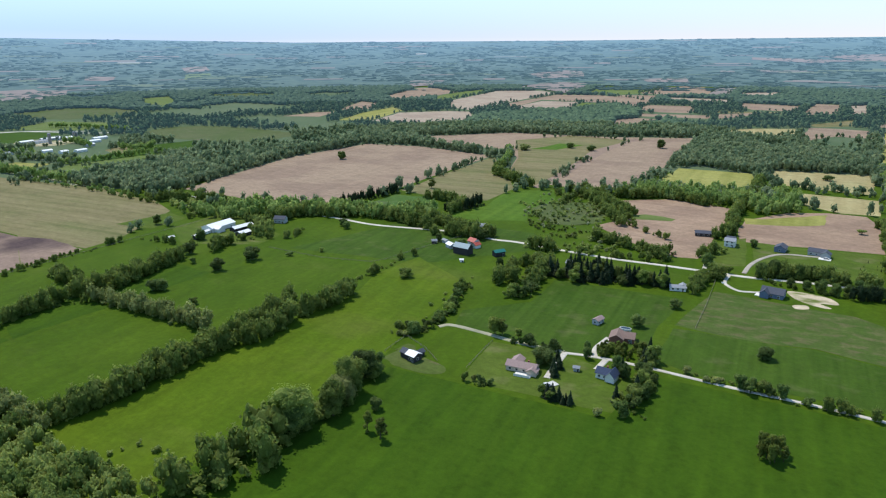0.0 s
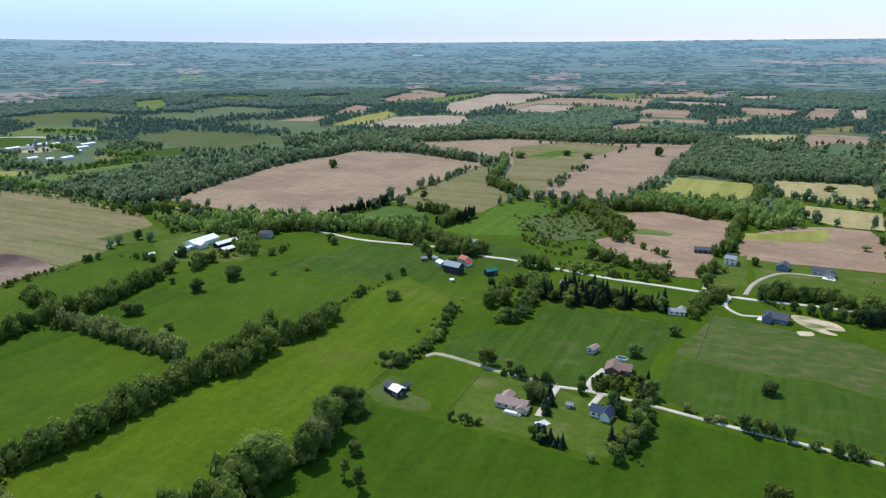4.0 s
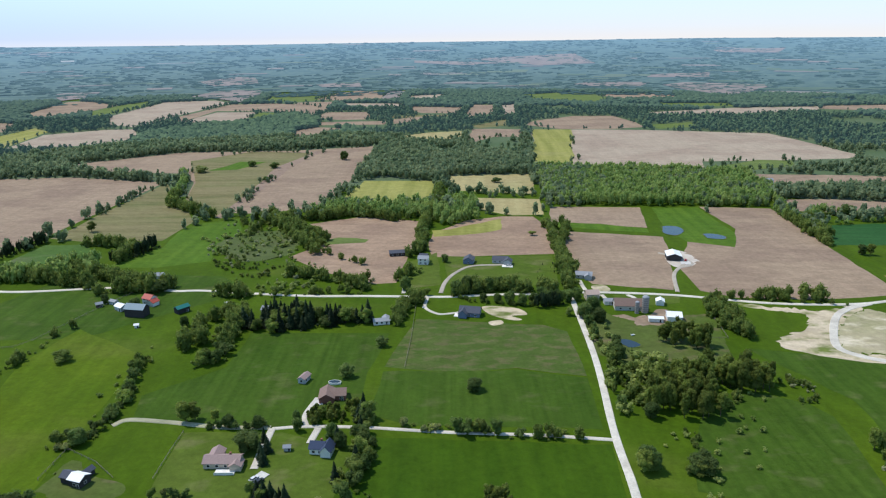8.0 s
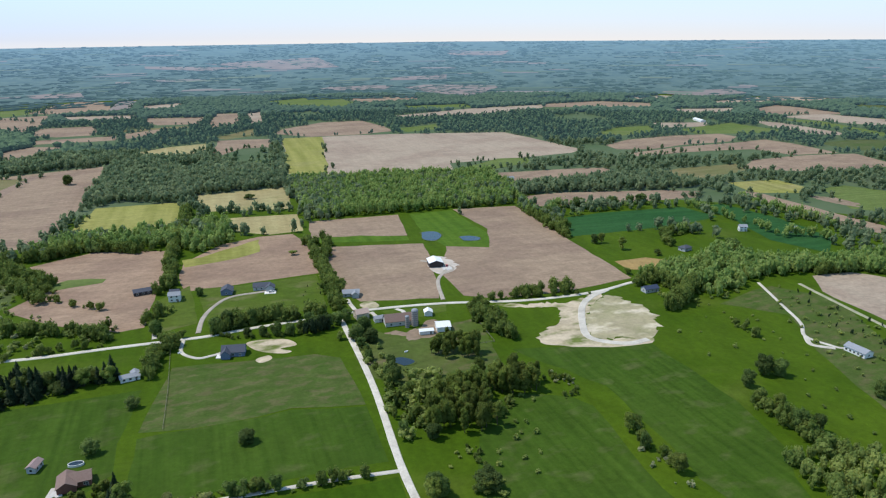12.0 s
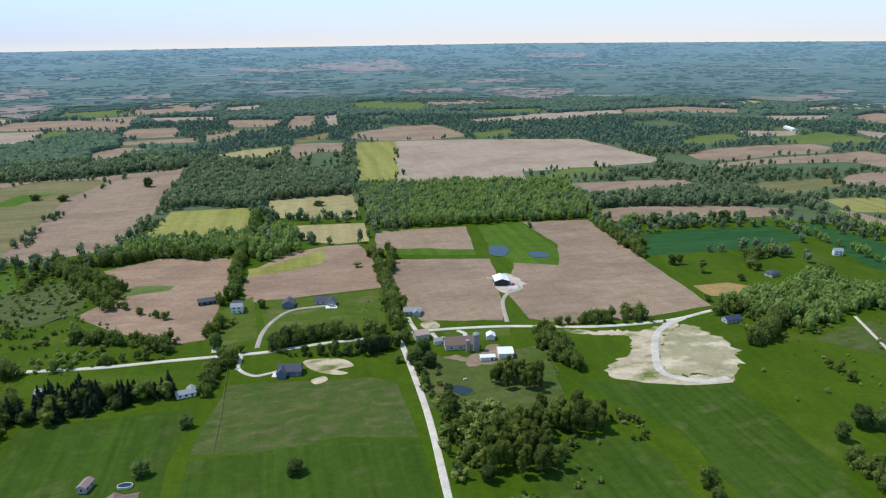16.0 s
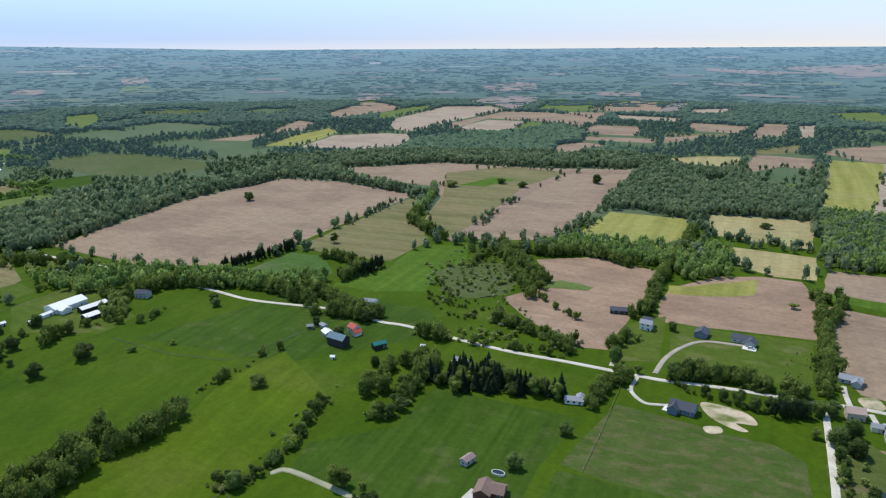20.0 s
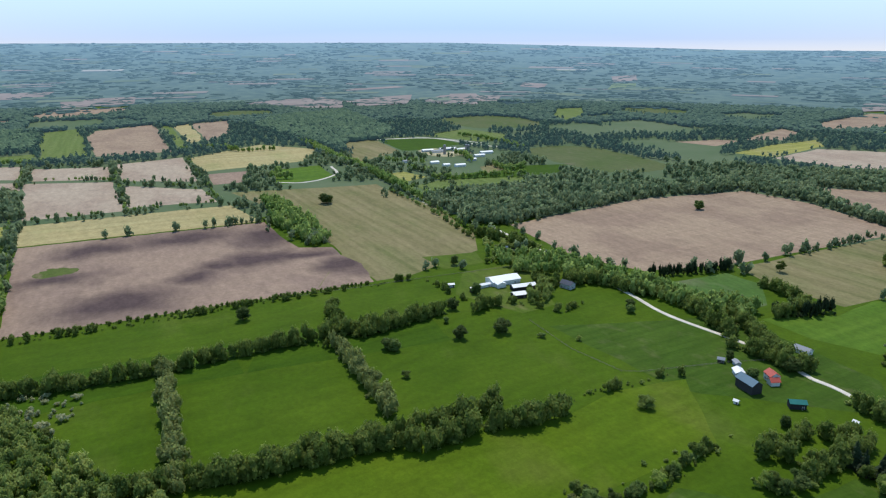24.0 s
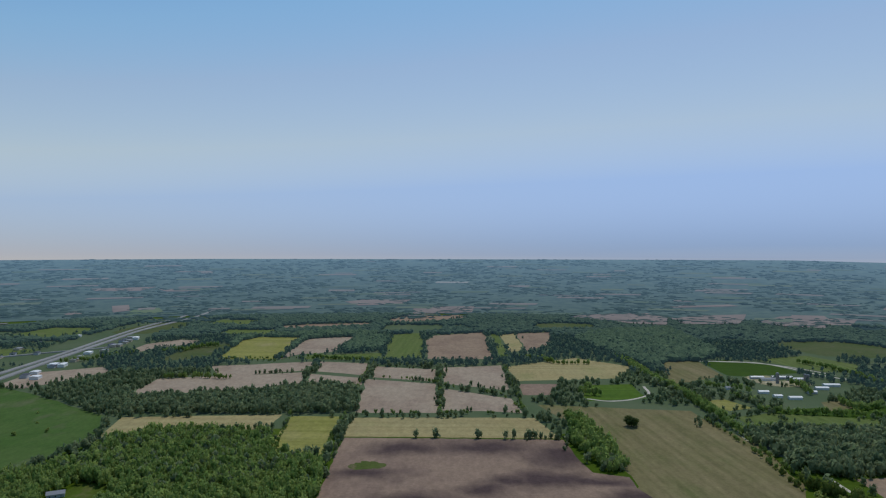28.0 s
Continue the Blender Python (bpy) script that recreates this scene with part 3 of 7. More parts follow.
field("lawn", 1, [(-552, -564), (-560, -531), (-599, -544), (-688, -538), (-689, -509), (-574, -491), (-504, -507), (-503, -532)])
pond("pond", [(-547, -531), (-557, -525), (-552, -498), (-532, -476), (-519, -485), (-534, -509)])
pond("lake", [(-422, -590), (-433, -486), (-433, -441), (-428, -407), (-405, -412), (-384, -414), (-366, -417), (-358, -427), (-339, -515)])
pond("pond", [(114, 397), (129, 397), (131, 380), (120, 365), (110, 373)])
pond("pond", [(147, 370), (158, 371), (166, 362), (161, 353), (147, 357)])
pond("pond", [(19, 112), (28, 115), (35, 107), (27, 103)])
pond("pond", [(-658, 149), (-642, 164), (-620, 150), (-631, 137)])
road("gravel_road", 3.4, [(3, -76), (3, -55), (3, -33), (2, 4), (4, 91), (0, 198)])
road("lane", 2.0, [(2, -3), (-34, -1), (-78, -1), (-123, 1), (-152, 0), (-168, -3)])
road("track", 3, [(-169, -2), (-194, -3), (-222, 0), (-244, 1), (-250, -5)])
road("gravel_road", 3.2, [(-3, 196), (-50, 193), (-89, 186), (-110, 185), (-156, 184), (-196, 182), (-242, 185), (-282, 189), (-301, 187)])
road("gravel_road", 3.2, [(-301, 187), (-352, 192), (-424, 179), (-471, 182), (-538, 187), (-581, 185), (-677, 183), (-721, 183)])
road("gravel_road", 3.2, [(-1, 194), (17, 201), (78, 198), (143, 185), (202, 186), (245, 198), (292, 204)])
road("lane", 2.0, [(-107, 183), (-107, 164), (-97, 152), (-88, 153), (-81, 156)])
road("drive", 2.8, [(-98, 193), (-96, 219), (-89, 242), (-76, 260), (-49, 265)])
road("lane", 2.6, [(-126, 191), (-128, 213)])
road("lane", 2.0, [(-151, 0), (-155, 11), (-153, 29)])
road("lane", 3, [(-168, -3), (-167, -21), (-166, -37)])
road("lane", 3, [(-145, -1), (-146, -15)])
road("lane", 2.0, [(341, 166), (323, 118), (311, 87), (297, 67), (303, 48), (308, 44)])
road("lane", 3, [(297, 67), (291, 55), (301, 46)])
road("drive", 2.6, [(82, 205), (90, 248), (105, 275)])
road("drive", 2.8, [(90, 306), (109, 287), (110, 273), (97, 264)])
road("track", 2.8, [(371, 154), (366, 108), (362, 61)])
road("lane", 2.6, [(11, 228), (12, 213), (15, 198), (22, 193)])
road("lane", 2.6, [(24, 196), (26, 186), (27, 177), (34, 178)])
road("lane", 2.6, [(43, 197), (47, 190), (44, 179), (47, 176)])
field("yard", 1, [(25, 156), (49, 156), (58, 168), (66, 168), (65, 153), (53, 139), (25, 147)])
field("pasture", 1, [(4, 155), (23, 159), (45, 131), (36, 94), (4, 95)])
field("gravel_path", 1, [(95, 298), (109, 315), (119, 294), (113, 273), (98, 264), (92, 277)])
field("earth", 1, [(18, 214), (28, 219), (32, 207), (23, 201)])
field("lawn", 1, [(-103, 287), (-58, 286), (-6, 294), (-6, 215), (-72, 208), (-94, 215)])
field("lawn", 1, [(-133, 266), (-109, 297), (-99, 212), (-125, 199)])
field("lawn", 1, [(-591, 77), (-595, 165), (-552, 180), (-533, 128), (-484, 110), (-479, 75), (-540, 45)])
field("lawn", 1, [(31, 197), (81, 195), (78, 182), (61, 177), (47, 175), (38, 178)])
field("plowed_dark", 2, [(-363, 873), (-351, 867), (-364, 711), (-353, 485), (-353, 411), (-362, 414), (-364, 494), (-386, 723)])
field("pasture", 1, [(-253, -59), (-253, -35), (-237, -46), (-220, -51), (-217, -59), (-229, -64)])
field("earth", 1, [(-356, -426), (-362, -423), (-372, -418), (-393, -417), (-399, -416), (-393, -411), (-375, -411), (-363, -413), (-352, -417)])
road("lane", 4, [(-1203, 126), (-1139, 117), (-1098, 82), (-1084, 44), (-1100, 13)])
road("lane", 4, [(-1483, 345), (-1469, 409), (-1427, 458), (-1329, 507)])
field("dark_grass", 1, [(-246, -66), (-205, -64), (-126, -62), (-122, -8), (-1, -7), (-1, -430), (-235, -430), (-268, -190), (-250, -130)])
field("mown", 1, [(-336, 112), (-272, 74), (-262, -20), (-256, -66), (-268, -186), (-280, -222), (-350, -218), (-346, -190), (-338, -75), (-330, 15), (-343, 60)])
field("wheat", 1, [(-121, 13), (-122, 62), (-108, 64), (-80, 65), (-44, 69), (-4, 61), (-3, 6), (-39, 6), (-67, 5), (-99, 4)])
field("meadow", 1, [(-122, 68), (-118, 99), (-111, 142), (-74, 139), (-24, 136), (-9, 126), (-4, 63), (-44, 71), (-80, 65), (-109, 66)])
field("wheat", 1, [(60, 46), (86, 49), (109, 38), (116, 25), (113, -15), (111, -50), (113, -65), (30, -41), (38, -6)])
field("wheat", 1, [(100, 106), (135, 99), (163, 90), (192, 88), (194, 50), (195, 6), (187, -40), (174, -60), (169, -76), (135, -67), (131, -48), (134, -5), (134, 44)])
field("meadow", 1, [(280, 135), (314, 102), (287, 47), (264, -30), (341, 41), (372, 120), (345, 156), (326, 153)])
field("earth", 2, [(-66, 167), (-55, 169), (-40, 165), (-34, 154), (-45, 151), (-38, 145), (-44, 143), (-56, 149), (-63, 157)])
field("earth", 2, [(-61, 139), (-53, 143), (-51, 137), (-58, 133)])
field("yellow", 2, [(-120, 372), (-103, 376), (-49, 423), (-50, 379), (-62, 369), (-72, 363), (-116, 349)])
field("hay", 2, [(8, 412), (52, 406), (97, 389), (96, 373), (48, 382), (7, 392)])
field("plowed_light", 1, [(396, 167), (434, 165), (453, 143), (372, 69), (373, 104), (375, 134)])
field("dark_grass", 1, [(-461, -291), (-467, -232), (-466, -147), (-518, -149), (-519, -297)])
field("dark_grass", 1, [(-466, -145), (-456, 1), (-515, 5), (-520, -126)])
field("pasture", 2, [(-754, -293), (-770, -277), (-759, -254), (-744, -261), (-741, -285)])
field("lawn", 1, [(-653, 61), (-644, 119), (-610, 111), (-607, 66)])
road("highway", 12, [(-1100, -960), (-1173, -972), (-1410, -1011), (-1748, -1061), (-2021, -1098), (-2330, -1103), (-2710, -1108)])
road("highway", 11, [(-1120, -1000), (-1234, -1012), (-1358, -1026), (-1546, -1051), (-1818, -1096), (-2098, -1132), (-2484, -1153)])
road("highway", 8, [(-1380, -1180), (-1460, -1160), (-1511, -1118), (-1555, -1081), (-1593, -1037), (-1644, -1000)])
road("lane", 6, [(-1488, 312), (-1476, 411), (-1417, 453), (-1308, 486), (-1273, 527)])
road("track", 5, [(-1468, 174), (-1291, 161), (-1104, 173), (-952, 169), (-863, 161)])
field("wet_meadow", 1, [(-488, 220), (-485, 256), (-484, 303), (-447, 307), (-408, 269), (-406, 250), (-457, 233)])
field("pale_hay", 3, [(-224, 329), (-209, 342), (-192, 341), (-178, 336), (-180, 326), (-202, 321), (-217, 316)])
field("lawn", 2, [(-585, 119), (-573, 180), (-544, 154), (-547, 134), (-553, 92)])
# far fields
field("plowed_light", 1, [(19, 1177), (257, 1169), (483, 1122), (533, 854), (496, 824), (348, 797), (263, 790), (247, 707), (211, 723), (76, 738), (5, 761)])
field("yellow", 2, [(20, 1175), (103, 1174), (62, 756), (5, 761)])
field("plowed_light", 1, [(-2489, 968), (-2453, 1061), (-2321, 1028), (-2153, 896), (-2205, 809)])
field("plowed_light", 1, [(-2672, 1400), (-2576, 1468), (-2476, 1381), (-2564, 1325)])
field("plowed", 1, [(-2657, 1858), (-2649, 1998), (-2482, 1866), (-2506, 1757)])
field("pale_hay", 1, [(-1919, 1072), (-1911, 1170), (-1771, 1075), (-1626, 915), (-1717, 924)])
field("pale_hay", 1, [(-2457, 1714), (-2418, 1806), (-2262, 1662), (-2312, 1573)])
field("dark_grass", 1, [(-1030, 248), (-1069, 435), (-1048, 515), (-988, 456), (-964, 248)])
field("plowed", 1, [(-1183, 1126), (-1245, 1282), (-1173, 1257), (-1098, 1116), (-1135, 1036)])
field("plowed", 1, [(-1182, 884), (-1169, 991), (-1129, 1023), (-1097, 913)])
field("yellow", 1, [(-1015, 877), (-1060, 1028), (-1071, 1179), (-1001, 1117), (-993, 1074), (-944, 899)])
field("plowed_light", 1, [(-939, 891), (-980, 1067), (-896, 1153), (-840, 1165), (-773, 1058), (-769, 951), (-834, 920)])
field("plowed", 1, [(-1291, 1479), (-1395, 1850), (-1309, 1825), (-1170, 1715), (-1155, 1541), (-1191, 1390), (-1225, 1396)])
field("pale_hay", 1, [(-1145, 1524), (-1157, 1692), (-1141, 1869), (-1071, 1705), (-1057, 1473), (-1071, 1403)])
field("plowed", 1, [(-1491, 1927), (-1458, 2061), (-1392, 1927), (-1423, 1838)])
field("plowed_light", 1, [(-939, 1243), (-1030, 1424), (-1072, 1813), (-935, 1875), (-849, 1782), (-862, 1424), (-846, 1254), (-859, 1200)])
field("plowed", 1, [(-847, 1393), (-833, 1739), (-708, 1771), (-609, 1727), (-546, 1671), (-551, 1515), (-633, 1531), (-685, 1545), (-805, 1550), (-788, 1281)])
field("plowed_light", 1, [(-788, 1299), (-790, 1515), (-682, 1527), (-646, 1303), (-696, 1279)])
field("pale_hay", 1, [(-640, 1307), (-674, 1511), (-622, 1498), (-609, 1385)])
field("plowed", 1, [(-1069, 1995), (-1055, 2176), (-960, 2286), (-887, 2201), (-859, 2056), (-825, 1793), (-954, 1924)])
field("plowed_light", 1, [(-1241, 2478), (-1147, 2668), (-1062, 2648), (-978, 2438), (-1120, 2336)])
field("pale_hay", 1, [(-768, 1844), (-815, 2109), (-728, 2308), (-614, 2261), (-592, 1923), (-653, 1821)])
field("plowed_light", 1, [(-476, 3423), (19, 3315), (-173, 3195), (-464, 3322)])
field("plowed", 1, [(-618, 1907), (-604, 2256), (-460, 2308), (-438, 2217), (-419, 1918), (-538, 1863)])
field("plowed", 1, [(-427, 2192), (-373, 2236), (-363, 1951), (-413, 1883)])
field("plowed_light", 1, [(-754, 2442), (-607, 2553), (-558, 2377), (-708, 2355)])
field("plowed", 1, [(-658, 1801), (-546, 1834), (-512, 1593), (-523, 1465), (-578, 1504)])
field("plowed_light", 1, [(-507, 1777), (-369, 1772), (-317, 1755), (-316, 1681), (-472, 1668)])
field("plowed", 1, [(-489, 1393), (-496, 1519), (-390, 1529), (-362, 1431), (-366, 1353), (-430, 1346)])
field("plowed", 1, [(-477, 1299), (-307, 1322), (-303, 1258), (-448, 1241)])
field("plowed", 1, [(-481, 1148), (-440, 1206), (-372, 1184), (-385, 1130), (-417, 1038), (-454, 1048)])
field("plowed", 1, [(-287, 1604), (-288, 1672), (-141, 1649), (-155, 1495), (-245, 1502)])
field("stubble", 1, [(-315, 1424), (-179, 1467), (-165, 1428), (-304, 1389)])
field("plowed", 1, [(-300, 1360), (-226, 1427), (-240, 1329), (-283, 1269)])
field("straw", 1, [(-243, 1069), (-190, 1123), (-125, 1148), (-122, 1072), (-145, 1022), (-202, 1029)])
field("plowed", 1, [(-121, 1402), (-130, 1524), (-114, 1728), (-55, 1723), (-57, 1499), (-103, 1429)])
field("plowed_light", 1, [(-40, 1703), (6, 1752), (-5, 1480), (-32, 1465)])
field("plowed", 1, [(-110, 1024), (-104, 1182), (-61, 1185), (0, 1174), (-1, 1060), (-57, 1063), (-92, 993)])
field("stubble", 1, [(-111, 1228), (-28, 1359), (-32, 1239), (-88, 1195)])
field("pale_hay", 1, [(-167, 876), (-131, 913), (-121, 894), (-133, 871)])
field("pale_hay", 1, [(-77, 891), (-13, 928), (-4, 908), (-68, 877)])
field("plowed_light", 1, [(-334, 2035), (-217, 2136), (-226, 1995), (-329, 1921)])
field("pale_hay", 1, [(29, 2092), (205, 2195), (268, 2121), (298, 1928), (229, 1813), (71, 1909)])
field("plowed", 1, [(279, 2142), (533, 2099), (514, 1984), (318, 1941)])
field("plowed_light", 1, [(245, 2458), (331, 2530), (539, 2489), (480, 2373), (310, 2386)])
field("plowed_light", 1, [(565, 2404), (661, 2470), (920, 2358), (904, 2284), (783, 2133), (707, 2034), (667, 2103), (629, 2187)])
field("straw", 1, [(585, 2758), (848, 2782), (802, 2626), (564, 2662)])
field("plowed_light", 1, [(1113, 3675), (1485, 3655), (1373, 3454), (1110, 3557)])
field("plowed", 1, [(-207, 3502), (191, 3639), (378, 3703), (432, 3227), (158, 3176)])
field("plowed_light", 1, [(336, 1524), (575, 1635), (822, 1676), (779, 1579), (560, 1492), (341, 1480)])
field("plowed", 1, [(833, 1693), (1037, 1723), (1150, 1598), (1082, 1506), (796, 1609)])
field("plowed", 1, [(10, 1254), (33, 1329), (133, 1432), (231, 1437), (261, 1305), (262, 1217), (187, 1185), (80, 1182)])
field("pale_hay", 1, [(276, 1255), (384, 1309), (373, 1222), (287, 1189)])
field("pale_hay", 1, [(266, 741), (352, 808), (402, 803), (391, 754), (309, 716)])
field("plowed", 1, [(243, 666), (299, 689), (477, 678), (480, 630), (366, 613), (259, 625)])
field("plowed", 1, [(274, 525), (332, 532), (471, 505), (516, 483), (491, 454), (353, 456), (270, 470)])
field("deep_wheat", 1, [(278, 409), (333, 419), (440, 415), (448, 362), (373, 343), (257, 337)])
field("deep_wheat", 1, [(452, 411), (494, 414), (510, 341), (505, 256), (460, 216), (439, 267), (448, 310), (461, 351)])
field("plowed", 1, [(595, 884), (675, 938), (792, 960), (896, 953), (901, 906), (847, 854), (725, 841), (648, 815), (591, 834)])
field("plowed", 1, [(586, 788), (699, 820), (832, 835), (925, 854), (937, 793), (932, 681), (840, 684), (820, 758), (732, 767), (674, 766), (586, 750)])
field("plowed_light", 1, [(869, 1166), (1000, 1133), (945, 1069), (845, 1083)])
field("pale_hay", 1, [(652, 1035), (750, 1114), (832, 1120), (800, 1034), (694, 993)])
field("pale_hay", 1, [(863, 1044), (1041, 1106), (1046, 1035), (1060, 946), (951, 935), (852, 969)])
field("plowed_light", 1, [(1122, 1128), (1152, 1068), (1146, 897), (1124, 847), (1070, 893), (1082, 1023)])
field("pale_hay", 1, [(1198, 1140), (1262, 1066), (1220, 844), (1175, 813), (1198, 950)])
field("plowed_light", 1, [(1246, 1177), (1389, 1199), (1438, 1043), (1325, 940), (1288, 1009)])
field("plowed", 1, [(1308, 1356), (1448, 1431), (1461, 1335), (1446, 1165), (1249, 1220)])
field("plowed_light", 1, [(1323, 1576), (1601, 1687), (1686, 1682), (1902, 1617), (1800, 1515), (1482, 1518), (1378, 1516)])
field("plowed_light", 1, [(1399, 1937), (1646, 1890), (1623, 1770), (1454, 1755), (1368, 1855)])
field("plowed_light", 1, [(1169, 1814), (1377, 1870), (1324, 1756), (1141, 1731)])
field("plowed_light", 1, [(1105, 1429), (1285, 1398), (1191, 1299), (1066, 1344)])
field("plowed", 1, [(676, 607), (745, 666), (867, 675), (950, 662), (929, 578), (898, 550), (803, 550), (732, 563)])
field("stubble", 1, [(538, 617), (585, 636), (694, 643), (668, 585), (571, 560), (535, 590)])
field("yellow", 1, [(585, 521), (661, 517), (663, 455), (627, 436), (572, 454)])
field("plowed", 1, [(565, 467), (580, 453), (586, 331), (593, 272), (564, 245), (550, 302), (540, 376)])
field("pale_hay", 1, [(676, 450), (720, 457), (744, 409), (647, 320), (621, 349)])
field("yard", 1, [(631, 421), (652, 380), (637, 352), (620, 391)])
field("plowed_light", 1, [(-1164, -947), (-1294, -966), (-1364, -872), (-1311, -830), (-1204, -863), (-1145, -888)])
field("plowed_light", 1, [(-1625, -935), (-1706, -944), (-1798, -896), (-1778, -838), (-1711, -835), (-1647, -891), (-1570, -897)])
field("marsh", 1, [(-1471, -799), (-1630, -805), (-1713, -739), (-1631, -719), (-1496, -730), (-1455, -775)])
field("yellow", 1, [(-1473, -687), (-1792, -735), (-1866, -712), (-1858, -598), (-1478, -569)])
field("plowed_light", 1, [(-1477, -557), (-1762, -577), (-1833, -571), (-1886, -469), (-1838, -454), (-1592, -470), (-1546, -536)])
field("pale_hay", 1, [(-1479, -515), (-1537, -510), (-1578, -354), (-1485, -344)])
field("pale_hay", 1, [(-1509, -341), (-1929, -368), (-1986, -294), (-1749, -272), (-1511, -260)])
field("plowed", 1, [(-1496, -250), (-1807, -269), (-1920, -253), (-2006, -113), (-1651, -113), (-1499, -112)])
field("pale_hay", 1, [(-1979, -98), (-1938, -80), (-1559, -74), (-1516, -95)])
field("straw", 1, [(-1938, -77), (-1981, -31), (-1652, -35), (-1594, -65)])
field("plowed", 1, [(-1981, -27), (-2012, 77), (-1737, 34), (-1623, -31)])
field("plowed", 1, [(-2930, -668), (-3003, -597), (-3016, -396), (-2878, -421), (-2818, -594)])
field("plowed_light", 1, [(-2747, -367), (-2798, -326), (-2817, -128), (-2637, -142), (-2582, -356)])
field("plowed", 1, [(-2330, -432), (-2499, -391), (-2585, -163), (-2463, -155), (-2296, -338)])
field("plowed", 1, [(-2141, -737), (-2213, -649), (-2275, -427), (-2200, -489), (-2095, -692)])
field("plowed", 1, [(-2414, -1561), (-2500, -1572), (-2426, -1503), (-2364, -1518)])
field("straw", 1, [(-2650, -1514), (-2693, -1469), (-2551, -1394), (-2486, -1424)])
field("pale_hay", 1, [(-2568, -1391), (-2641, -1328), (-2543, -1267), (-2366, -1337)])
field("plowed_light", 1, [(-3118, -1853), (-3262, -1615), (-3105, -1622), (-3058, -1797)])
field("plowed_light", 1, [(-3177, -1566), (-3270, -1410), (-3163, -1371), (-3117, -1503)])
field("plowed", 1, [(-2516, 181), (-2575, 330), (-2594, 494), (-2452, 533), (-2229, 469), (-2244, 369), (-2354, 323)])
field("plowed", 1, [(-2453, 537), (-2515, 687), (-2526, 826), (-2272, 709), (-2249, 527)])
field("plowed_light", 1, [(-2327, 784), (-2457, 912), (-2463, 1046), (-2269, 982), (-2142, 905), (-2222, 809)])
field("plowed", 1, [(-2382, 1043), (-2346, 1113), (-2223, 1030), (-2241, 972)])
field("plowed_light", 1, [(-2781, 627), (-2793, 866), (-2741, 889), (-2733, 634)])
field("stubble", 1, [(-1471, 232), (-1488, 312), (-1314, 298), (-1253, 225), (-1224, 177)])
field("dark_grass", 1, [(-1480, 315), (-1507, 376), (-1454, 436), (-1350, 455), (-1305, 343), (-1315, 306)])
field("pale_hay", 1, [(-1509, 435), (-1579, 574), (-1436, 617), (-1353, 561), (-1366, 504)])
field("pale_hay", 1, [(-987, 194), (-1013, 251), (-976, 386), (-926, 357), (-943, 192)])
field("yellow", 1, [(-1082, 170), (-1106, 221), (-1044, 240), (-1024, 200)])
field("stubble", 1, [(-1088, 358), (-1111, 404), (-1049, 388), (-1027, 337)])


field("sand", 1, [(-1303, 332), (-1317, 379), (-1269, 373), (-1270, 418), (-1221, 405), (-1220, 338)])


# ---- buildings ----
KEEP_CLEAR = []


def prism(L, W, h, rise, over=0.0):
    """Walls with gable ends; ridge along x."""
    a, b = L / 2, W / 2
    v = [(-a, -b, 0), (a, -b, 0), (a, b, 0), (-a, b, 0), (-a, -b, h), (a, -b, h), (a, b, h), (-a, b, h), (-a, 0, h + rise), (a, 0, h + rise)]
    return v, [(0, 3, 2, 1), (0, 1, 5, 4), (2, 3, 7, 6), (1, 2, 6, 9, 5), (3, 0, 4, 8, 7), (4, 5, 9, 8), (6, 7, 8, 9)]


def gable_roof(L, W, h, rise, over=0.5, thick=0.22):
    a, b = L / 2 + over, W / 2 + over
    e = h - rise * over / (W / 2) + 0.06
    r = h + rise + 0.06
    v = []
    for x in (-a, a):
        v += [(x, -b, e), (x, 0, r), (x, b, e), (x, -b, e + thick), (x, 0, r + thick), (x, b, e + thick)]
    f = [(3, 9, 10, 4), (4, 10, 11, 5), (0, 1, 7, 6), (1, 2, 8, 7), (0, 6, 9, 3), (2, 5, 11, 8), (0, 3, 4, 1), (1, 4, 5, 2), (6, 7, 10, 9), (7, 8, 11, 10)]
    return v, f


def hip_roof(L, W, h, rise, over=0.5, thick=0.22):
    a, b = L / 2 + over, W / 2 + over
    q = max(0.3, a - b)
    v = [(-a, -b, h), (a, -b, h), (a, b, h), (-a, b, h), (-a, -b, h + thick), (a, -b, h + thick), (a, b, h + thick), (-a, b, h + thick), (-q, 0, h + rise + thick), (q, 0, h + rise + thick)]
    f = [(0, 3, 2, 1), (0, 1, 5, 4), (1, 2, 6, 5), (2, 3, 7, 6), (3, 0, 4, 7), (4, 5, 9, 8), (6, 7, 8, 9), (5, 6, 9), (7, 4, 8)]
    return v, f


def moved(vf, x, y, z=0.0, rot=0.0):
    m = pose(x, y, z, 0, 0, rot)
    return [tuple(m @ Vector(p)) for p in vf[0]], vf[1]


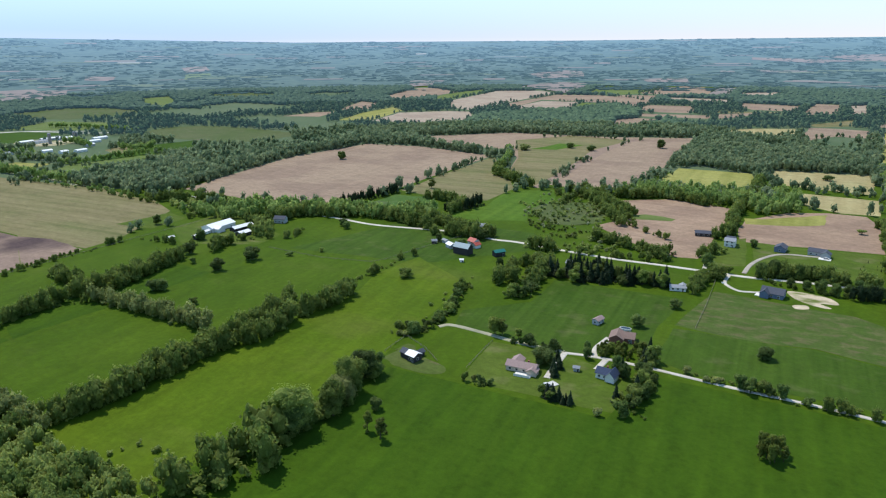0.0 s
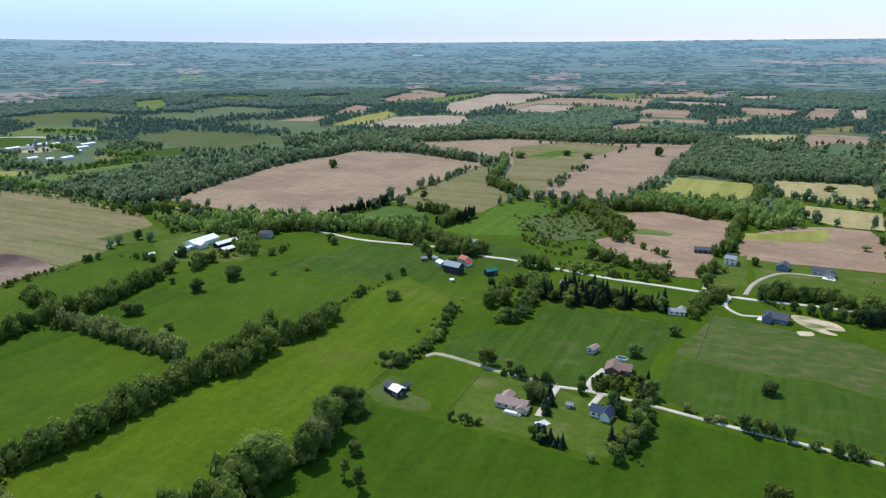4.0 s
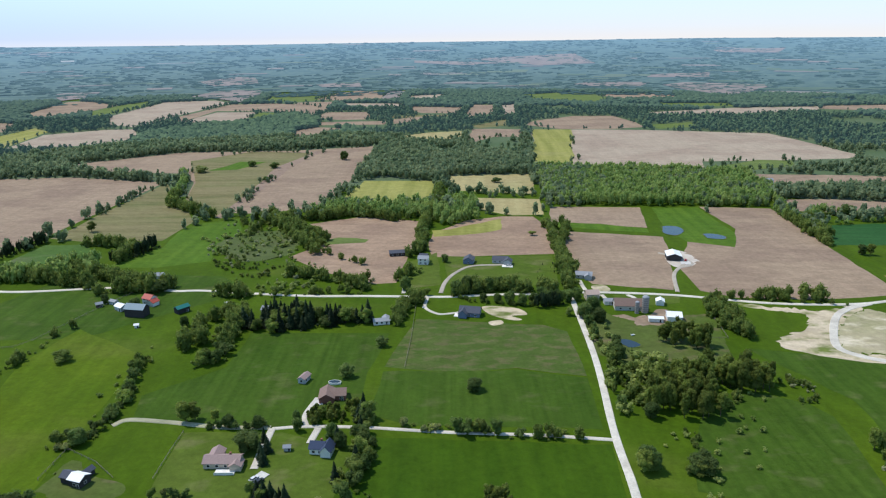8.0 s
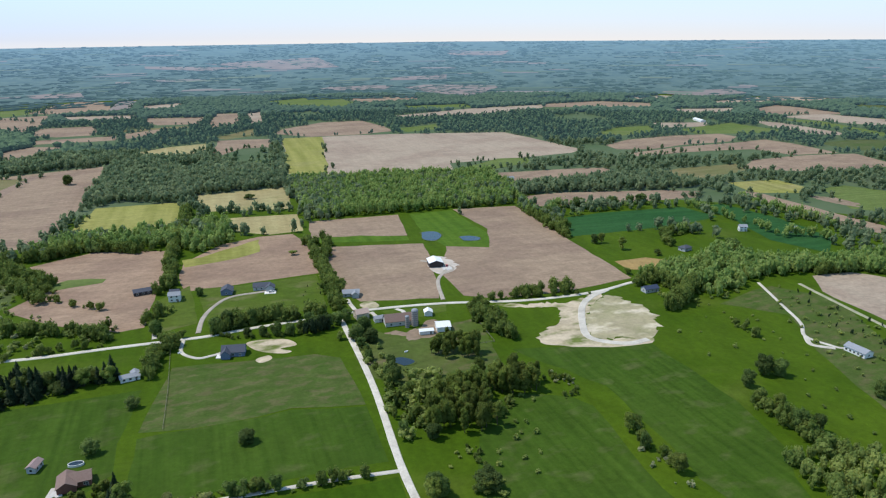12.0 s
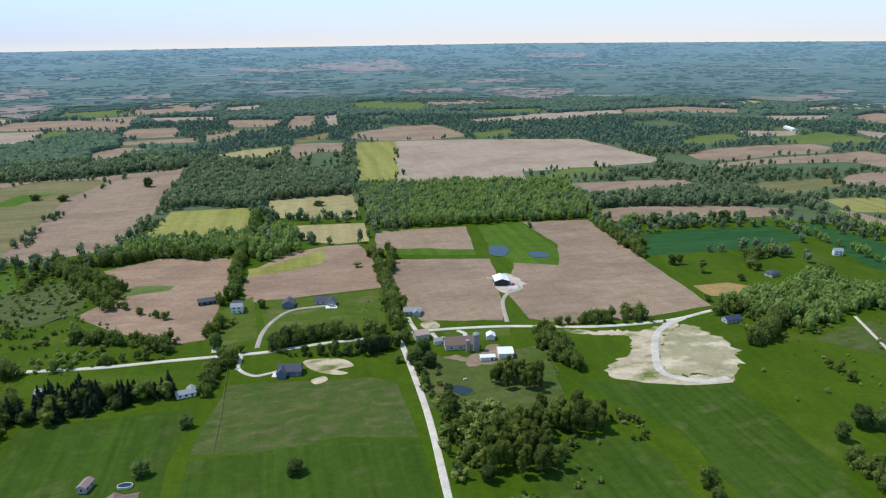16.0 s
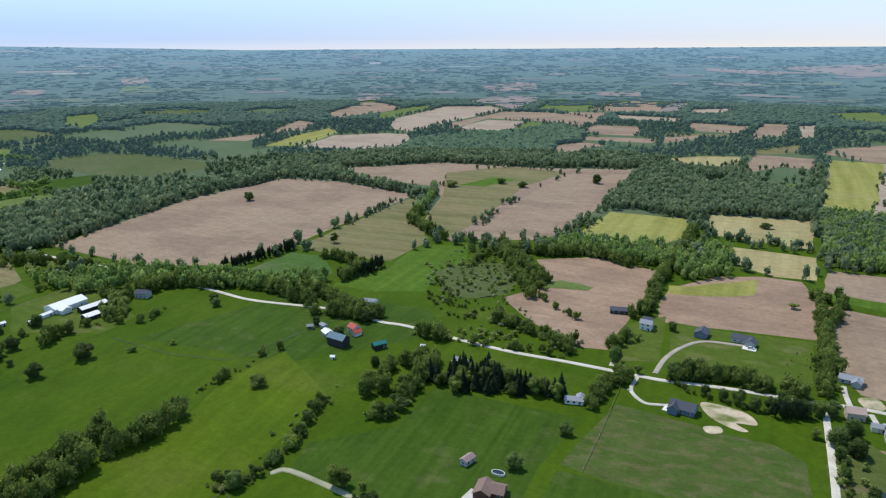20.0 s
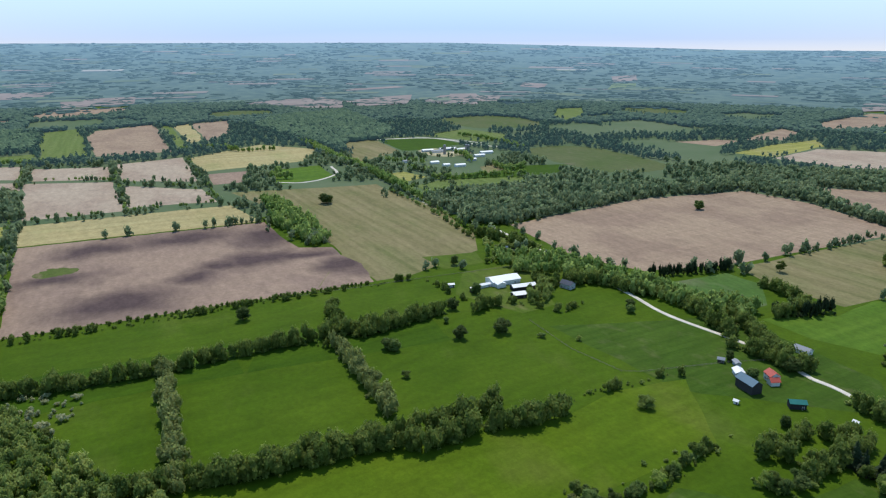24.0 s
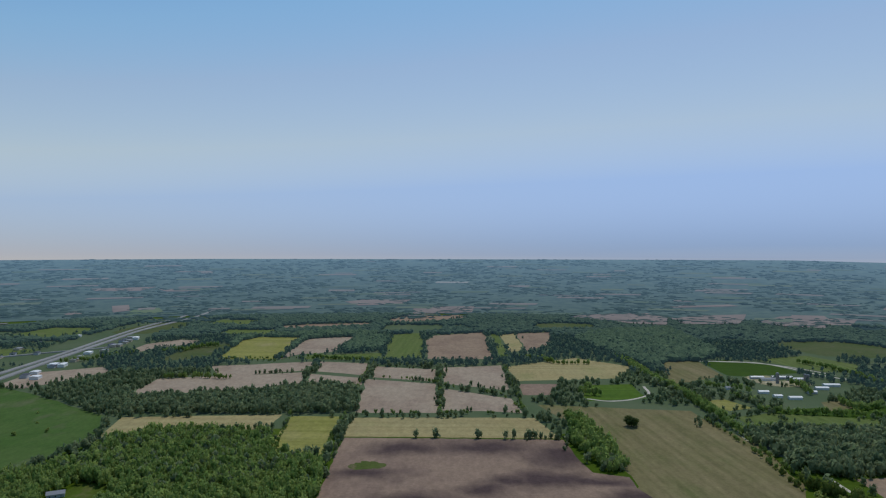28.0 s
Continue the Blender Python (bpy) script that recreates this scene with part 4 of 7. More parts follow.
def opening(parent, x, y, z, w, h, side, name="window", frame_mat="white_wall", fill="glass"):
    """A window or door set on a wall whose outside looks along side ('+y', '-y', '+x', '-x')."""
    rot = {"-y": 0, "+x": 90, "+y": 180, "-x": 270}[side]
    m = pose(x, y, z, 0, 0, rot)
    t = 0.12
    fr = boxes((-w / 2 - t, -0.08, -t, w / 2 + t, 0.02, 0), (-w / 2 - t, -0.08, h, w / 2 + t, 0.02, h + t),
               (-w / 2 - t, -0.08, 0, -w / 2, 0.02, h), (w / 2, -0.08, 0, w / 2 + t, 0.02, h))
    ob = part(name, mesh_of(name, *fr, MAT[frame_mat]), parent, "", m)
    part("pane" if name == "window" else "leaf", mesh_of("pane", *box(-w / 2, -0.05, 0, w / 2, 0.02, h), MAT[fill]), ob)
    return ob


def house(name, x, y, rot, L, W, h, rise, wall, roof, label, category="house", hip=False, wings=(), windows=3, door=True, chimney=False, garage=0, trim="white_wall", group="", porch=None, size=0.86):
    """A building with walls, roofs, openings; wings: (x, y, rot, L, W, h, rise, wall, roof) against the main body."""
    L, W, rise = size * L, size * W, size * rise
    wings = [(size * a, size * b, c, size * l, size * w, *rest) for a, b, c, l, w, *rest in wings]
    ob = thing(name, x, y, 0.0, rot, label, category, group)
    KEEP_CLEAR.append((x, y))
    bodies = [(0, 0, 0, L, W, h, rise, wall, roof), *wings]
    for n, (bx, by, br, bl, bw, bh, brs, bwall, broof) in enumerate(bodies):
        part("wall", mesh_of("wall", *moved(box(-bl / 2, -bw / 2, -0.3, bl / 2, bw / 2, bh) if hip and n == 0 else prism(bl, bw, bh, brs), bx, by, 0, br), MAT[bwall]), ob)
        shape = hip_roof(bl, bw, bh, brs) if hip and n == 0 else gable_roof(bl, bw, bh, brs)
        r = part("roof", mesh_of("roof", *moved(shape, bx, by, 0, br), MAT[broof]), ob)
        if chimney and n == 0:
            part("chimney", mesh_of("chimney", *boxes((L * 0.18, 0.4, h + rise * 0.4, L * 0.18 + 0.8, 1.2, h + rise + 0.9), (L * 0.18 - 0.08, 0.32, h + rise + 0.9, L * 0.18 + 0.88, 1.28, h + rise + 1.05)), MAT["brick"]), r)
    for side, yy in (("-y", -W / 2), ("+y", W / 2)):
        for k in range(windows):
            wx = (-0.5 + (k + 0.6) / (windows + 0.2)) * L
            opening(ob, wx, yy, 0.95, 1.3, 1.2, side, frame_mat=trim)
            if h > 4.6:
                opening(ob, wx, yy, 3.6, 1.3, 1.2, side, frame_mat=trim)
    for side, xx in (("-x", -L / 2), ("+x", L / 2)):
        if windows:
            opening(ob, xx, 0.0, 1.0, 1.2, 1.2, side, frame_mat=trim)
    if door:
        opening(ob, L * 0.30, -W / 2, 0.05, 1.0, 2.05, "-y", "door", trim, "dark_wall")
    for k in range(garage):
        opening(ob, -L * 0.28 + k * 3.6, -W / 2, 0.05, 3.0, 2.4, "-y", "garage_door", trim, "white_wall")
    if porch:
        px0, py0, px1, py1, mat = porch
        part("deck", mesh_of("deck", *boxes((px0, py0, 0.05, px1, py1, 0.5), (px0, py0, 0.5, px1, py0 + 0.08, 1.4)), MAT[mat]), ob)
    return ob


def silo(x, y, r, h, label="grey stave silo with a domed roof"):
    ob = thing("silo", x, y, 0, 0, label, "silo", "silos")
    a = np.linspace(0, 2 * np.pi, 21)[:-1]
    v = [(r * math.cos(q), r * math.sin(q), z) for z in (-0.2, h) for q in a]
    f = [(i, (i + 1) % 20, (i + 1) % 20 + 20, i + 20) for i in range(20)]
    part("wall", mesh_of("wall", v, f, MAT["silo"]), ob)
    v, f = [], []
    for k in range(5):
        e = k / 4 * math.pi / 2
        v += [((r + 0.1) * math.cos(e) * math.cos(q), (r + 0.1) * math.cos(e) * math.sin(q), h + r * 0.7 * math.sin(e)) for q in a]
    for k in range(4):
        f += [(k * 20 + i, k * 20 + (i + 1) % 20, (k + 1) * 20 + (i + 1) % 20, (k + 1) * 20 + i) for i in range(20)]
    part("roof", mesh_of("roof", v, f, MAT["pale_roof"]), ob)
    for z in np.arange(1.0, h, 1.6):
        vv = [((r + 0.06) * math.cos(q), (r + 0.06) * math.sin(q), z + d) for d in (0, 0.18) for q in a]
        part("hoop", mesh_of("hoop", vv, [(i, (i + 1) % 20, (i + 1) % 20 + 20, i + 20) for i in range(20)], MAT["dark_metal"]), ob)
    return ob


def car(x, y, rot, paint, label):
    ob = thing("car", x, y, 0.30, rot, label, "car", "parked vehicles")
    m = plain("car_paint", paint, 0.35, 0.1)
    side = [(-2.3, 0.35), (2.25, 0.35), (2.3, 0.8), (1.2, 0.98), (-2.2, 1.0), (-2.3, 0.8)]
    v = [(px, s * 0.9, pz) for s in (-1, 1) for px, pz in side]
    part("body", mesh_of("body", v, [tuple(range(5, -1, -1)), tuple(range(6, 12)), *[(i, (i + 1) % 6, (i + 1) % 6 + 6, i + 6) for i in range(6)]], m), ob)
    top = [(-2.0, 1.0, 0.85), (1.15, 0.98, 0.85), (0.45, 1.5, 0.72), (-1.6, 1.52, 0.72)]
    v = [(px, s * w, pz) for s in (-1, 1) for px, pz, w in top]
    part("cabin", mesh_of("cabin", v, [(3, 2, 1, 0), (4, 5, 6, 7), *[(i, (i + 1) % 4, (i + 1) % 4 + 4, i + 4) for i in range(4)]], MAT["glass"]), ob)
    part("roof", mesh_of("roof", *box(-1.6, -0.72, 1.52, 0.45, 0.72, 1.57), m), ob)
    a = np.linspace(0, 2 * np.pi, 13)[:-1]
    wheel = mesh_of("wheel", [(0.34 * math.cos(q), s, 0.34 * math.sin(q)) for s in (-0.11, 0.11) for q in a],
                    [tuple(range(11, -1, -1)), tuple(range(12, 24)), *[(i, (i + 1) % 12, (i + 1) % 12 + 12, i + 12) for i in range(12)]], MAT["tyre"])
    for wx in (-1.4, 1.4):
        for wy in (-0.85, 0.85):
            part("wheel", wheel, ob, "", pose(wx, wy, 0.36))
    return ob


B = house
B("house", -181, -34, 4, 19, 8.5, 2.9, 2.2, "tan_wall", "rose_roof", "long ranch house with a faded rose shingle roof", windows=4, chimney=True, wings=((-5, 5, 90, 9, 7, 2.9, 1.8, "tan_wall", "rose_roof"), (8, -3.5, 90, 6, 6, 2.6, 1.5, "tan_wall", "rose_roof")), porch=(-2, -8.5, 7, -4.4, "paving"))
B("house", -140, -21, -4, 9, 8, 3.2, 3.0, "white_wall", "blue_roof", "house with a dark blue-grey shingle roof", wings=((6.5, -1.5, 90, 10, 6.5, 3.2, 2.6, "white_wall", "blue_roof"),), chimney=True, windows=2, size=0.75)
B("shed", -155, -21, 10, 3.5, 2.6, 2.1, 0.9, "grey_wall", "pale_roof", "small grey garden shed on the lawn", "shed", windows=0)
B("house", -142, 31, 8, 9, 8.5, 3.0, 2.3, "brick", "brown_roof", "brick house with a brown hipped shingle roof", hip=False, wings=((-5.5, -1.5, 90, 11, 8, 3.0, 2.3, "brick", "brown_roof"),), windows=2, size=1.0)
B("garage", -165, 48, 76, 12, 7, 2.9, 1.9, "grey_wall", "rose_roof", "detached garage with a faded brown roof", "garage", windows=2, garage=0, size=0.6)
B("barn", -239, -52, -14, 8, 7.5, 3.6, 1.8, "dark_wall", "white_metal", "small barn with a bright white metal roof", "barn", windows=1, wings=((-7.0, 0.5, 0, 7, 6.5, 3.2, 1.6, "dark_wall", "slate_roof"), (-1.5, 7.5, 90, 6, 4, 2.6, 1.2, "dark_wall", "slate_roof")), size=0.8)
B("house", -74, 152, -8, 15, 10, 3.2, 3.2, "blue_wall", "slate_roof", "new house with a dark slate roof and gravel loop drive", wings=((-4.5, -4, 90, 9, 6, 3.2, 2.6, "blue_wall", "slate_roof"),), windows=3, garage=0, size=0.95)
B("barn", -309, 138, -6, 19, 10.5, 6.0, 3.6, "dark_wall", "steel_roof", "large dark barn with a pale blue metal roof", "barn", windows=0, door=False, size=0.76)
B("barn", -280, 146, 57, 17, 9.5, 3.8, 2.6, "dark_wall", "green_roof", "barn with a teal green metal roof", "barn", windows=0, size=0.55)
B("house", -311, 161, -20, 9, 8, 4.8, 2.6, "white_wall", "red_roof", "farmhouse with a red metal roof", windows=2, wings=((6, -2, 90, 7, 6, 3.0, 1.8, "white_wall", "red_roof"),))
B("shed", -326, 148, -30, 9, 7, 3.0, 1.7, "grey_wall", "white_metal", "farm shed with a white metal roof", "shed", windows=0)
B("shed", -337, 158, -25, 7, 4, 2.6, 1.0, "grey_wall", "pale_roof", "low grey shed beside the barn", "shed", windows=0)
B("shed", -345, 152, 40, 5, 3.5, 2.6, 1.2, "dark_wall", "pale_roof", "small dark shed in the grass", "shed", windows=0)
B("shed", -299, 117, 20, 3, 2.5, 2.0, 0.8, "white_wall", "white_metal", "small white field shelter", "shed", windows=0)
B("shed", -252, 160, 10, 3.2, 2.5, 2.0, 0.8, "white_wall", "white_metal", "small white field shelter", "shed", windows=0)
B("barn", -551, 98, 90, 27, 14, 4.0, 2.4, "white_wall", "white_metal", "long white dairy barn with a white metal roof", "barn", windows=0, wings=((-8, -8, 90, 9, 8, 3.6, 1.6, "white_wall", "white_metal"),), size=1.05)
B("barn", -529, 106, 84, 21, 7.5, 3.2, 1.5, "dark_wall", "white_metal", "open-sided shed with a white metal roof", "shed", windows=0, size=1.05)
B("barn", -513, 92, 84, 11, 8, 3.0, 1.4, "dark_wall", "white_metal", "low shed with a bright white roof", "shed", windows=0, size=1.05)
B("shed", -547, 76, 94, 14, 4, 2.6, 0.9, "white_wall", "white_metal", "narrow white connecting shed", "shed", windows=0, size=1.05)
B("shed", -541, 63, 80, 7, 6, 3.0, 1.2, "dark_wall", "white_metal", "small shed with a white roof", "shed", windows=0)
B("shed", -560, 50, 80, 6, 4, 2.4, 1.0, "grey_wall", "white_metal", "small grey shed in the yard", "shed", windows=0)
B("house", -514, 143, 20, 13, 9, 4.2, 2.8, "grey_wall", "slate_roof", "farmhouse with a blue-grey roof among trees", windows=3)
B("house", -142, 289, 14, 21, 8.5, 2.9, 2.0, "dark_wall", "slate_roof", "long low house with a dark roof", windows=4)
B("shed", -127, 303, 30, 9, 7, 3.0, 1.8, "white_wall", "white_metal", "white shed with a metal roof", "shed", windows=0)
B("house", -118, 265, -4, 10, 8, 5.2, 2.2, "white_wall", "pale_roof", "white two-storey farmhouse with grey roofs", windows=2, wings=((-1, 8, 0, 8, 7, 4.8, 2.0, "white_wall", "slate_roof"),))
B("house", -79, 270, 84, 12, 10, 3.4, 2.8, "blue_wall", "slate_roof", "house with a slate-grey gabled roof", windows=2)
B("house", -52, 272, -6, 15, 9, 3.2, 2.6, "grey_wall", "slate_roof", "house with a dark roof and pale concrete apron", windows=3, wings=((8, -5, 90, 8, 8, 3.2, 2.2, "grey_wall", "slate_roof"),))
B("house", -134, 133, 14, 14, 7.0, 2.6, 1.6, "white_wall", "pale_roof", "long house with a pale grey roof beside the spruces", windows=3, wings=((4.5, 3.5, 90, 7, 6, 2.6, 1.4, "white_wall", "pale_roof"),), size=0.78)
B("house", -214, 148, -8, 18, 8, 3.0, 2.2, "grey_wall", "pale_roof", "grey house hidden among spruces", windows=3)
B("barn", 39, 170, -1, 23, 11, 3.6, 4.4, "stone_wall", "brown_roof", "old barn with a weathered brown roof", "barn", windows=3, size=0.9)
silo(49, 163, 2.4, 11)
silo(43, 161, 1.5, 8, "slim grey silo beside the barn")
B("shed", 66, 151, -6, 11, 12, 3.6, 2.0, "white_wall", "white_metal", "white machine shed with a bright roof", "shed", windows=0)
B("shed", 53, 147, -4, 11, 5, 2.6, 0.9, "white_wall", "white_metal", "low white lean-to shed", "shed", windows=0)
B("shed", 63, 179, 80, 7, 6.5, 3.0, 1.8, "white_wall", "white_metal", "small white shed by the drive", "shed", windows=0)
B("house", 15, 188, 10, 11, 9, 4.6, 2.6, "tan_wall", "pink_roof", "farmhouse with a weathered pinkish roof", windows=2)
B("garage", 26, 178, 5, 8, 6, 2.8, 1.6, "grey_wall", "pale_roof", "grey garage beside the farmhouse", "garage", windows=0, garage=1)
B("house", 15, 236, -8, 15, 9, 3.0, 2.2, "grey_wall", "pale_roof", "grey house with a pale grey roof", windows=3, wings=((4, -5, 90, 7, 6, 3.0, 1.8, "grey_wall", "pale_roof"),))
B("barn", 99, 290, 84, 17, 14, 4.2, 2.4, "dark_wall", "white_metal", "machine shed with a white roof and dark doors", "barn", windows=0, door=False)
B("house", 309, 36, 96, 17, 9, 3.2, 2.2, "white_wall", "pale_roof", "long white house with a grey roof at the drive's end", windows=5)
B("house", 245, 175, 4, 14, 8, 3.0, 2.2, "grey_wall", "blue_roof", "house with a blue-grey roof among trees", windows=3)
B("house", 338, 263, 20, 12, 9, 3.0, 2.6, "grey_wall", "slate_roof", "house with a hipped slate roof in a meadow", hip=True, windows=2)
B("house", 436, 305, -20, 9, 7, 4.8, 2.4, "white_wall", "pale_roof", "white farmhouse among trees", windows=2)
B("house", 480, 284, -20, 10, 7, 4.8, 2.6, "white_wall", "pale_roof", "white farmhouse beside the lane", windows=2)
B("house", -332, 216, 10, 13, 8, 3.0, 2.0, "white_wall", "pale_roof", "white house with a grey roof by the road", windows=3)
B("house", -652, -540, 118, 17, 9, 3.2, 2.4, "grey_wall", "pale_roof", "grey house at the edge of the woods", windows=3)
for dx, dy, L, W in ((-1269, 360, 34, 11), (-1288, 391, 40, 11), (-1271, 408, 30, 11), (-1286, 346, 26, 10), (-1217, 440, 30, 11), (-1189, 410, 24, 10), (-1109, 330, 22, 10), (-1121, 309, 14, 10), (-1154, 377, 16, 10), (-1153, 301, 18, 10), (-1185, 259, 12, 9)):
    B("barn", dx, dy, 90 + (dx % 7) - 3, L, W, 3.4, 1.6, "white_wall" if dx % 2 else "grey_wall", "white_metal" if dx % 3 else "pale_roof", "long white dairy farm barn", "barn", windows=0, door=False, group="dairy farm barns")
silo(-1247, 365, 2.8, 16)
silo(-1254, 415, 2.4, 13)
silo(-1254, 420, 2.4, 12)
B("barn", 995, 1159, 75, 60, 14, 4.0, 2.2, "white_wall", "white_metal", "long white farm barn out on the plain", "barn", windows=0, door=False)
B("house", 300, 622, 10, 14, 9, 4.8, 2.6, "white_wall", "pale_roof", "white farmhouse beside the far lane", windows=2)
# buildings along the highway
town = np.random.default_rng(3)
for k in range(30):
    t = town.random()
    x, y = -1230 - 620 * t, -980 - 95 * t + town.choice((-2.6, 1, 1)) * town.uniform(28, 60)
    B("building", x, y, 12 + town.uniform(-6, 6), town.uniform(14, 34), town.uniform(10, 18), town.uniform(3.5, 6), 1.0, ("white_wall", "grey_wall", "tan_wall")[k % 3], ("white_metal", "pale_roof", "slate_roof")[(k * 5) % 3], "low roadside building beside the highway", "building", windows=0, door=False, group="roadside buildings")


# ---- trees ----
def ball(level):
    bm = bmesh.new()
    bmesh.ops.create_icosphere(bm, subdivisions=level, radius=1.0)
    v = np.array([q.co for q in bm.verts])
    f = np.array([[q.index for q in t.verts] for t in bm.faces])
    bm.free()
    return v, f


ICO_V, ICO_F = ball(1)
BALL_V, BALL_F = ball(2)


def crown_arrays(rng, radius, low, top, blobs, cards, size, lean=0.0, fine=True):
    """A crown from uneven leaf masses: each a rough core clad in small bent leaf sprays that stand off it."""
    vs, fs, k = [], [], 0
    mid, half = (low + top) / 2, (top - low) / 2
    centres = []
    for b in range(blobs):
        a, u = rng.uniform(0, 2 * np.pi), rng.uniform(-0.85, 0.9)
        rr = radius * np.sqrt(max(0.05, 1 - u * u)) * rng.uniform(0.30, 0.72)
        centres.append((rr * np.cos(a) + lean * u, rr * np.sin(a), mid + u * half * 0.72, radius * rng.uniform(0.25, 0.45)))
    centres.append((0, 0, mid, radius * 0.55))
    for cx, cy, cz, br in centres:
        sq = np.array([br, br, br * rng.uniform(0.7, 1.0)])
        bv, bf = (BALL_V, BALL_F) if fine else (ICO_V, ICO_F)
        core = bv * sq * 0.82 * rng.uniform(0.80, 1.14, (len(bv), 1)) + (cx, cy, cz)
        vs.append(core)
        fs.append(bf + k)
        k += len(core)
    per = cards // len(centres)
    for cx, cy, cz, br in centres:
        n = rng.normal(size=(per, 3))
        n[:, 2] += 0.25
        n /= np.linalg.norm(n, axis=1)[:, None]
        p = np.array([cx, cy, cz]) + n * br * rng.uniform(0.80, 1.24, (per, 1)) * (1, 1, 0.92)
        n2 = n + rng.normal(scale=0.45, size=(per, 3)) + (0, 0, 0.40)
        n2 /= np.linalg.norm(n2, axis=1)[:, None]
        t = np.cross(n2, rng.normal(size=(per, 3)))
        t /= np.linalg.norm(t, axis=1)[:, None]
        w = np.cross(n2, t)
        s = size * rng.uniform(0.6, 1.3, (per, 1))
        quad = np.stack([p - t * s, p + w * s * 0.8, p + t * s, p - w * s * 0.8 - n2 * s * 0.4], 1).reshape(-1, 3)
        vs.append(quad)
        i = k + 4 * np.arange(per)[:, None]
        fs.append(np.concatenate([i + [0, 1, 2], i + [0, 2, 3]], 0))
        k += 4 * per
    return np.concatenate(vs), np.concatenate(fs)


def spruce_arrays(rng, radius, top, tiers=9, per=26):
    """Whorls of drooping boughs round an uneven cone."""
    vs, fs, k = [], [], 0
    zs = np.linspace(0.06, 1.0, 7)
    for j in range(6):
        a = np.linspace(0, 2 * np.pi, 7)[:-1]
        r0, r1 = radius * (1 - zs[j]) * 0.75, radius * (1 - zs[j + 1]) * 0.6
        ring0 = np.stack([r0 * np.cos(a), r0 * np.sin(a), np.full(6, zs[j] * top)], 1)
        ring1 = np.stack([r1 * np.cos(a), r1 * np.sin(a), np.full(6, zs[j + 1] * top)], 1)
        vs.append(np.concatenate([ring0, ring1]))
        i, i2 = np.arange(6), (np.arange(6) + 1) % 6
        fs.append(np.concatenate([np.stack([i, i2, i2 + 6], 1), np.stack([i, i2 + 6, i + 6], 1)]) + k)
        k += 12
    for j in range(tiers):
        z = top * (0.05 + 0.9 * j / tiers)
        r = radius * (1 - z / top) ** 0.85
        n = max(7, int(per * (1 - 0.6 * j / tiers)))
        a = rng.uniform(0, 2 * np.pi, n)
        rr = r * rng.uniform(0.8, 1.2, n)
        d = np.stack([np.cos(a), np.sin(a), np.zeros(n)], 1)
        s = np.stack([-np.sin(a), np.cos(a), np.zeros(n)], 1)
        zz = z + rng.uniform(-0.3, 0.3, n) * top / tiers
        base = d * (rr * 0.25)[:, None] + np.stack([0 * a, 0 * a, zz + top * 0.05], 1)
        tip = d * rr[:, None] + np.stack([0 * a, 0 * a, zz - 0.10 * rr], 1)
        wide = s * (rr * 0.30)[:, None]
        midp = (base + tip) / 2
        vs.append(np.stack([base, midp + wide, tip, midp - wide], 1).reshape(-1, 3))
        i = k + 4 * np.arange(n)[:, None]
        fs.append(np.concatenate([i + [0, 1, 2], i + [0, 2, 3]]))
        k += 4 * n
    return np.concatenate(vs), np.concatenate(fs)


def trunk_arrays(rng, radius, tall, limbs=4, spread_to=2.5):
    """A tapered trunk with a few limbs that rise into the crown."""
    vs, fs, k = [], [], 0

    def tube(a, b, r0, r1):
        nonlocal k
        a, b = np.array(a, float), np.array(b, float)
        d = (b - a) / np.linalg.norm(b - a)
        s = np.cross(d, (0.3, 1, 0.2))
        s /= np.linalg.norm(s)
        u = np.cross(d, s)
        an = np.linspace(0, 2 * np.pi, 7)[:-1]
        ring = np.outer(np.cos(an), s) + np.outer(np.sin(an), u)
        vs.append(np.concatenate([a + ring * r0, b + ring * r1]))
        i, i2 = np.arange(6), (np.arange(6) + 1) % 6
        fs.append(np.concatenate([np.stack([i, i2, i2 + 6], 1), np.stack([i, i2 + 6, i + 6], 1)]) + k)
        k += 12

    tube((0, 0, -0.2), (0.1, 0.05, tall * 0.55), radius, radius * 0.7)
    tube((0.1, 0.05, tall * 0.55), (0, 0.1, tall), radius * 0.7, radius * 0.25)
    for q in range(limbs):
        a = rng.uniform(0, 2 * np.pi)
        z = tall * rng.uniform(0.35, 0.75)
        tube((0, 0, z), (spread_to * np.cos(a), spread_to * np.sin(a), z + tall * rng.uniform(0.15, 0.35)), radius * 0.4, radius * 0.12)
    return np.concatenate(vs), np.concatenate(fs)


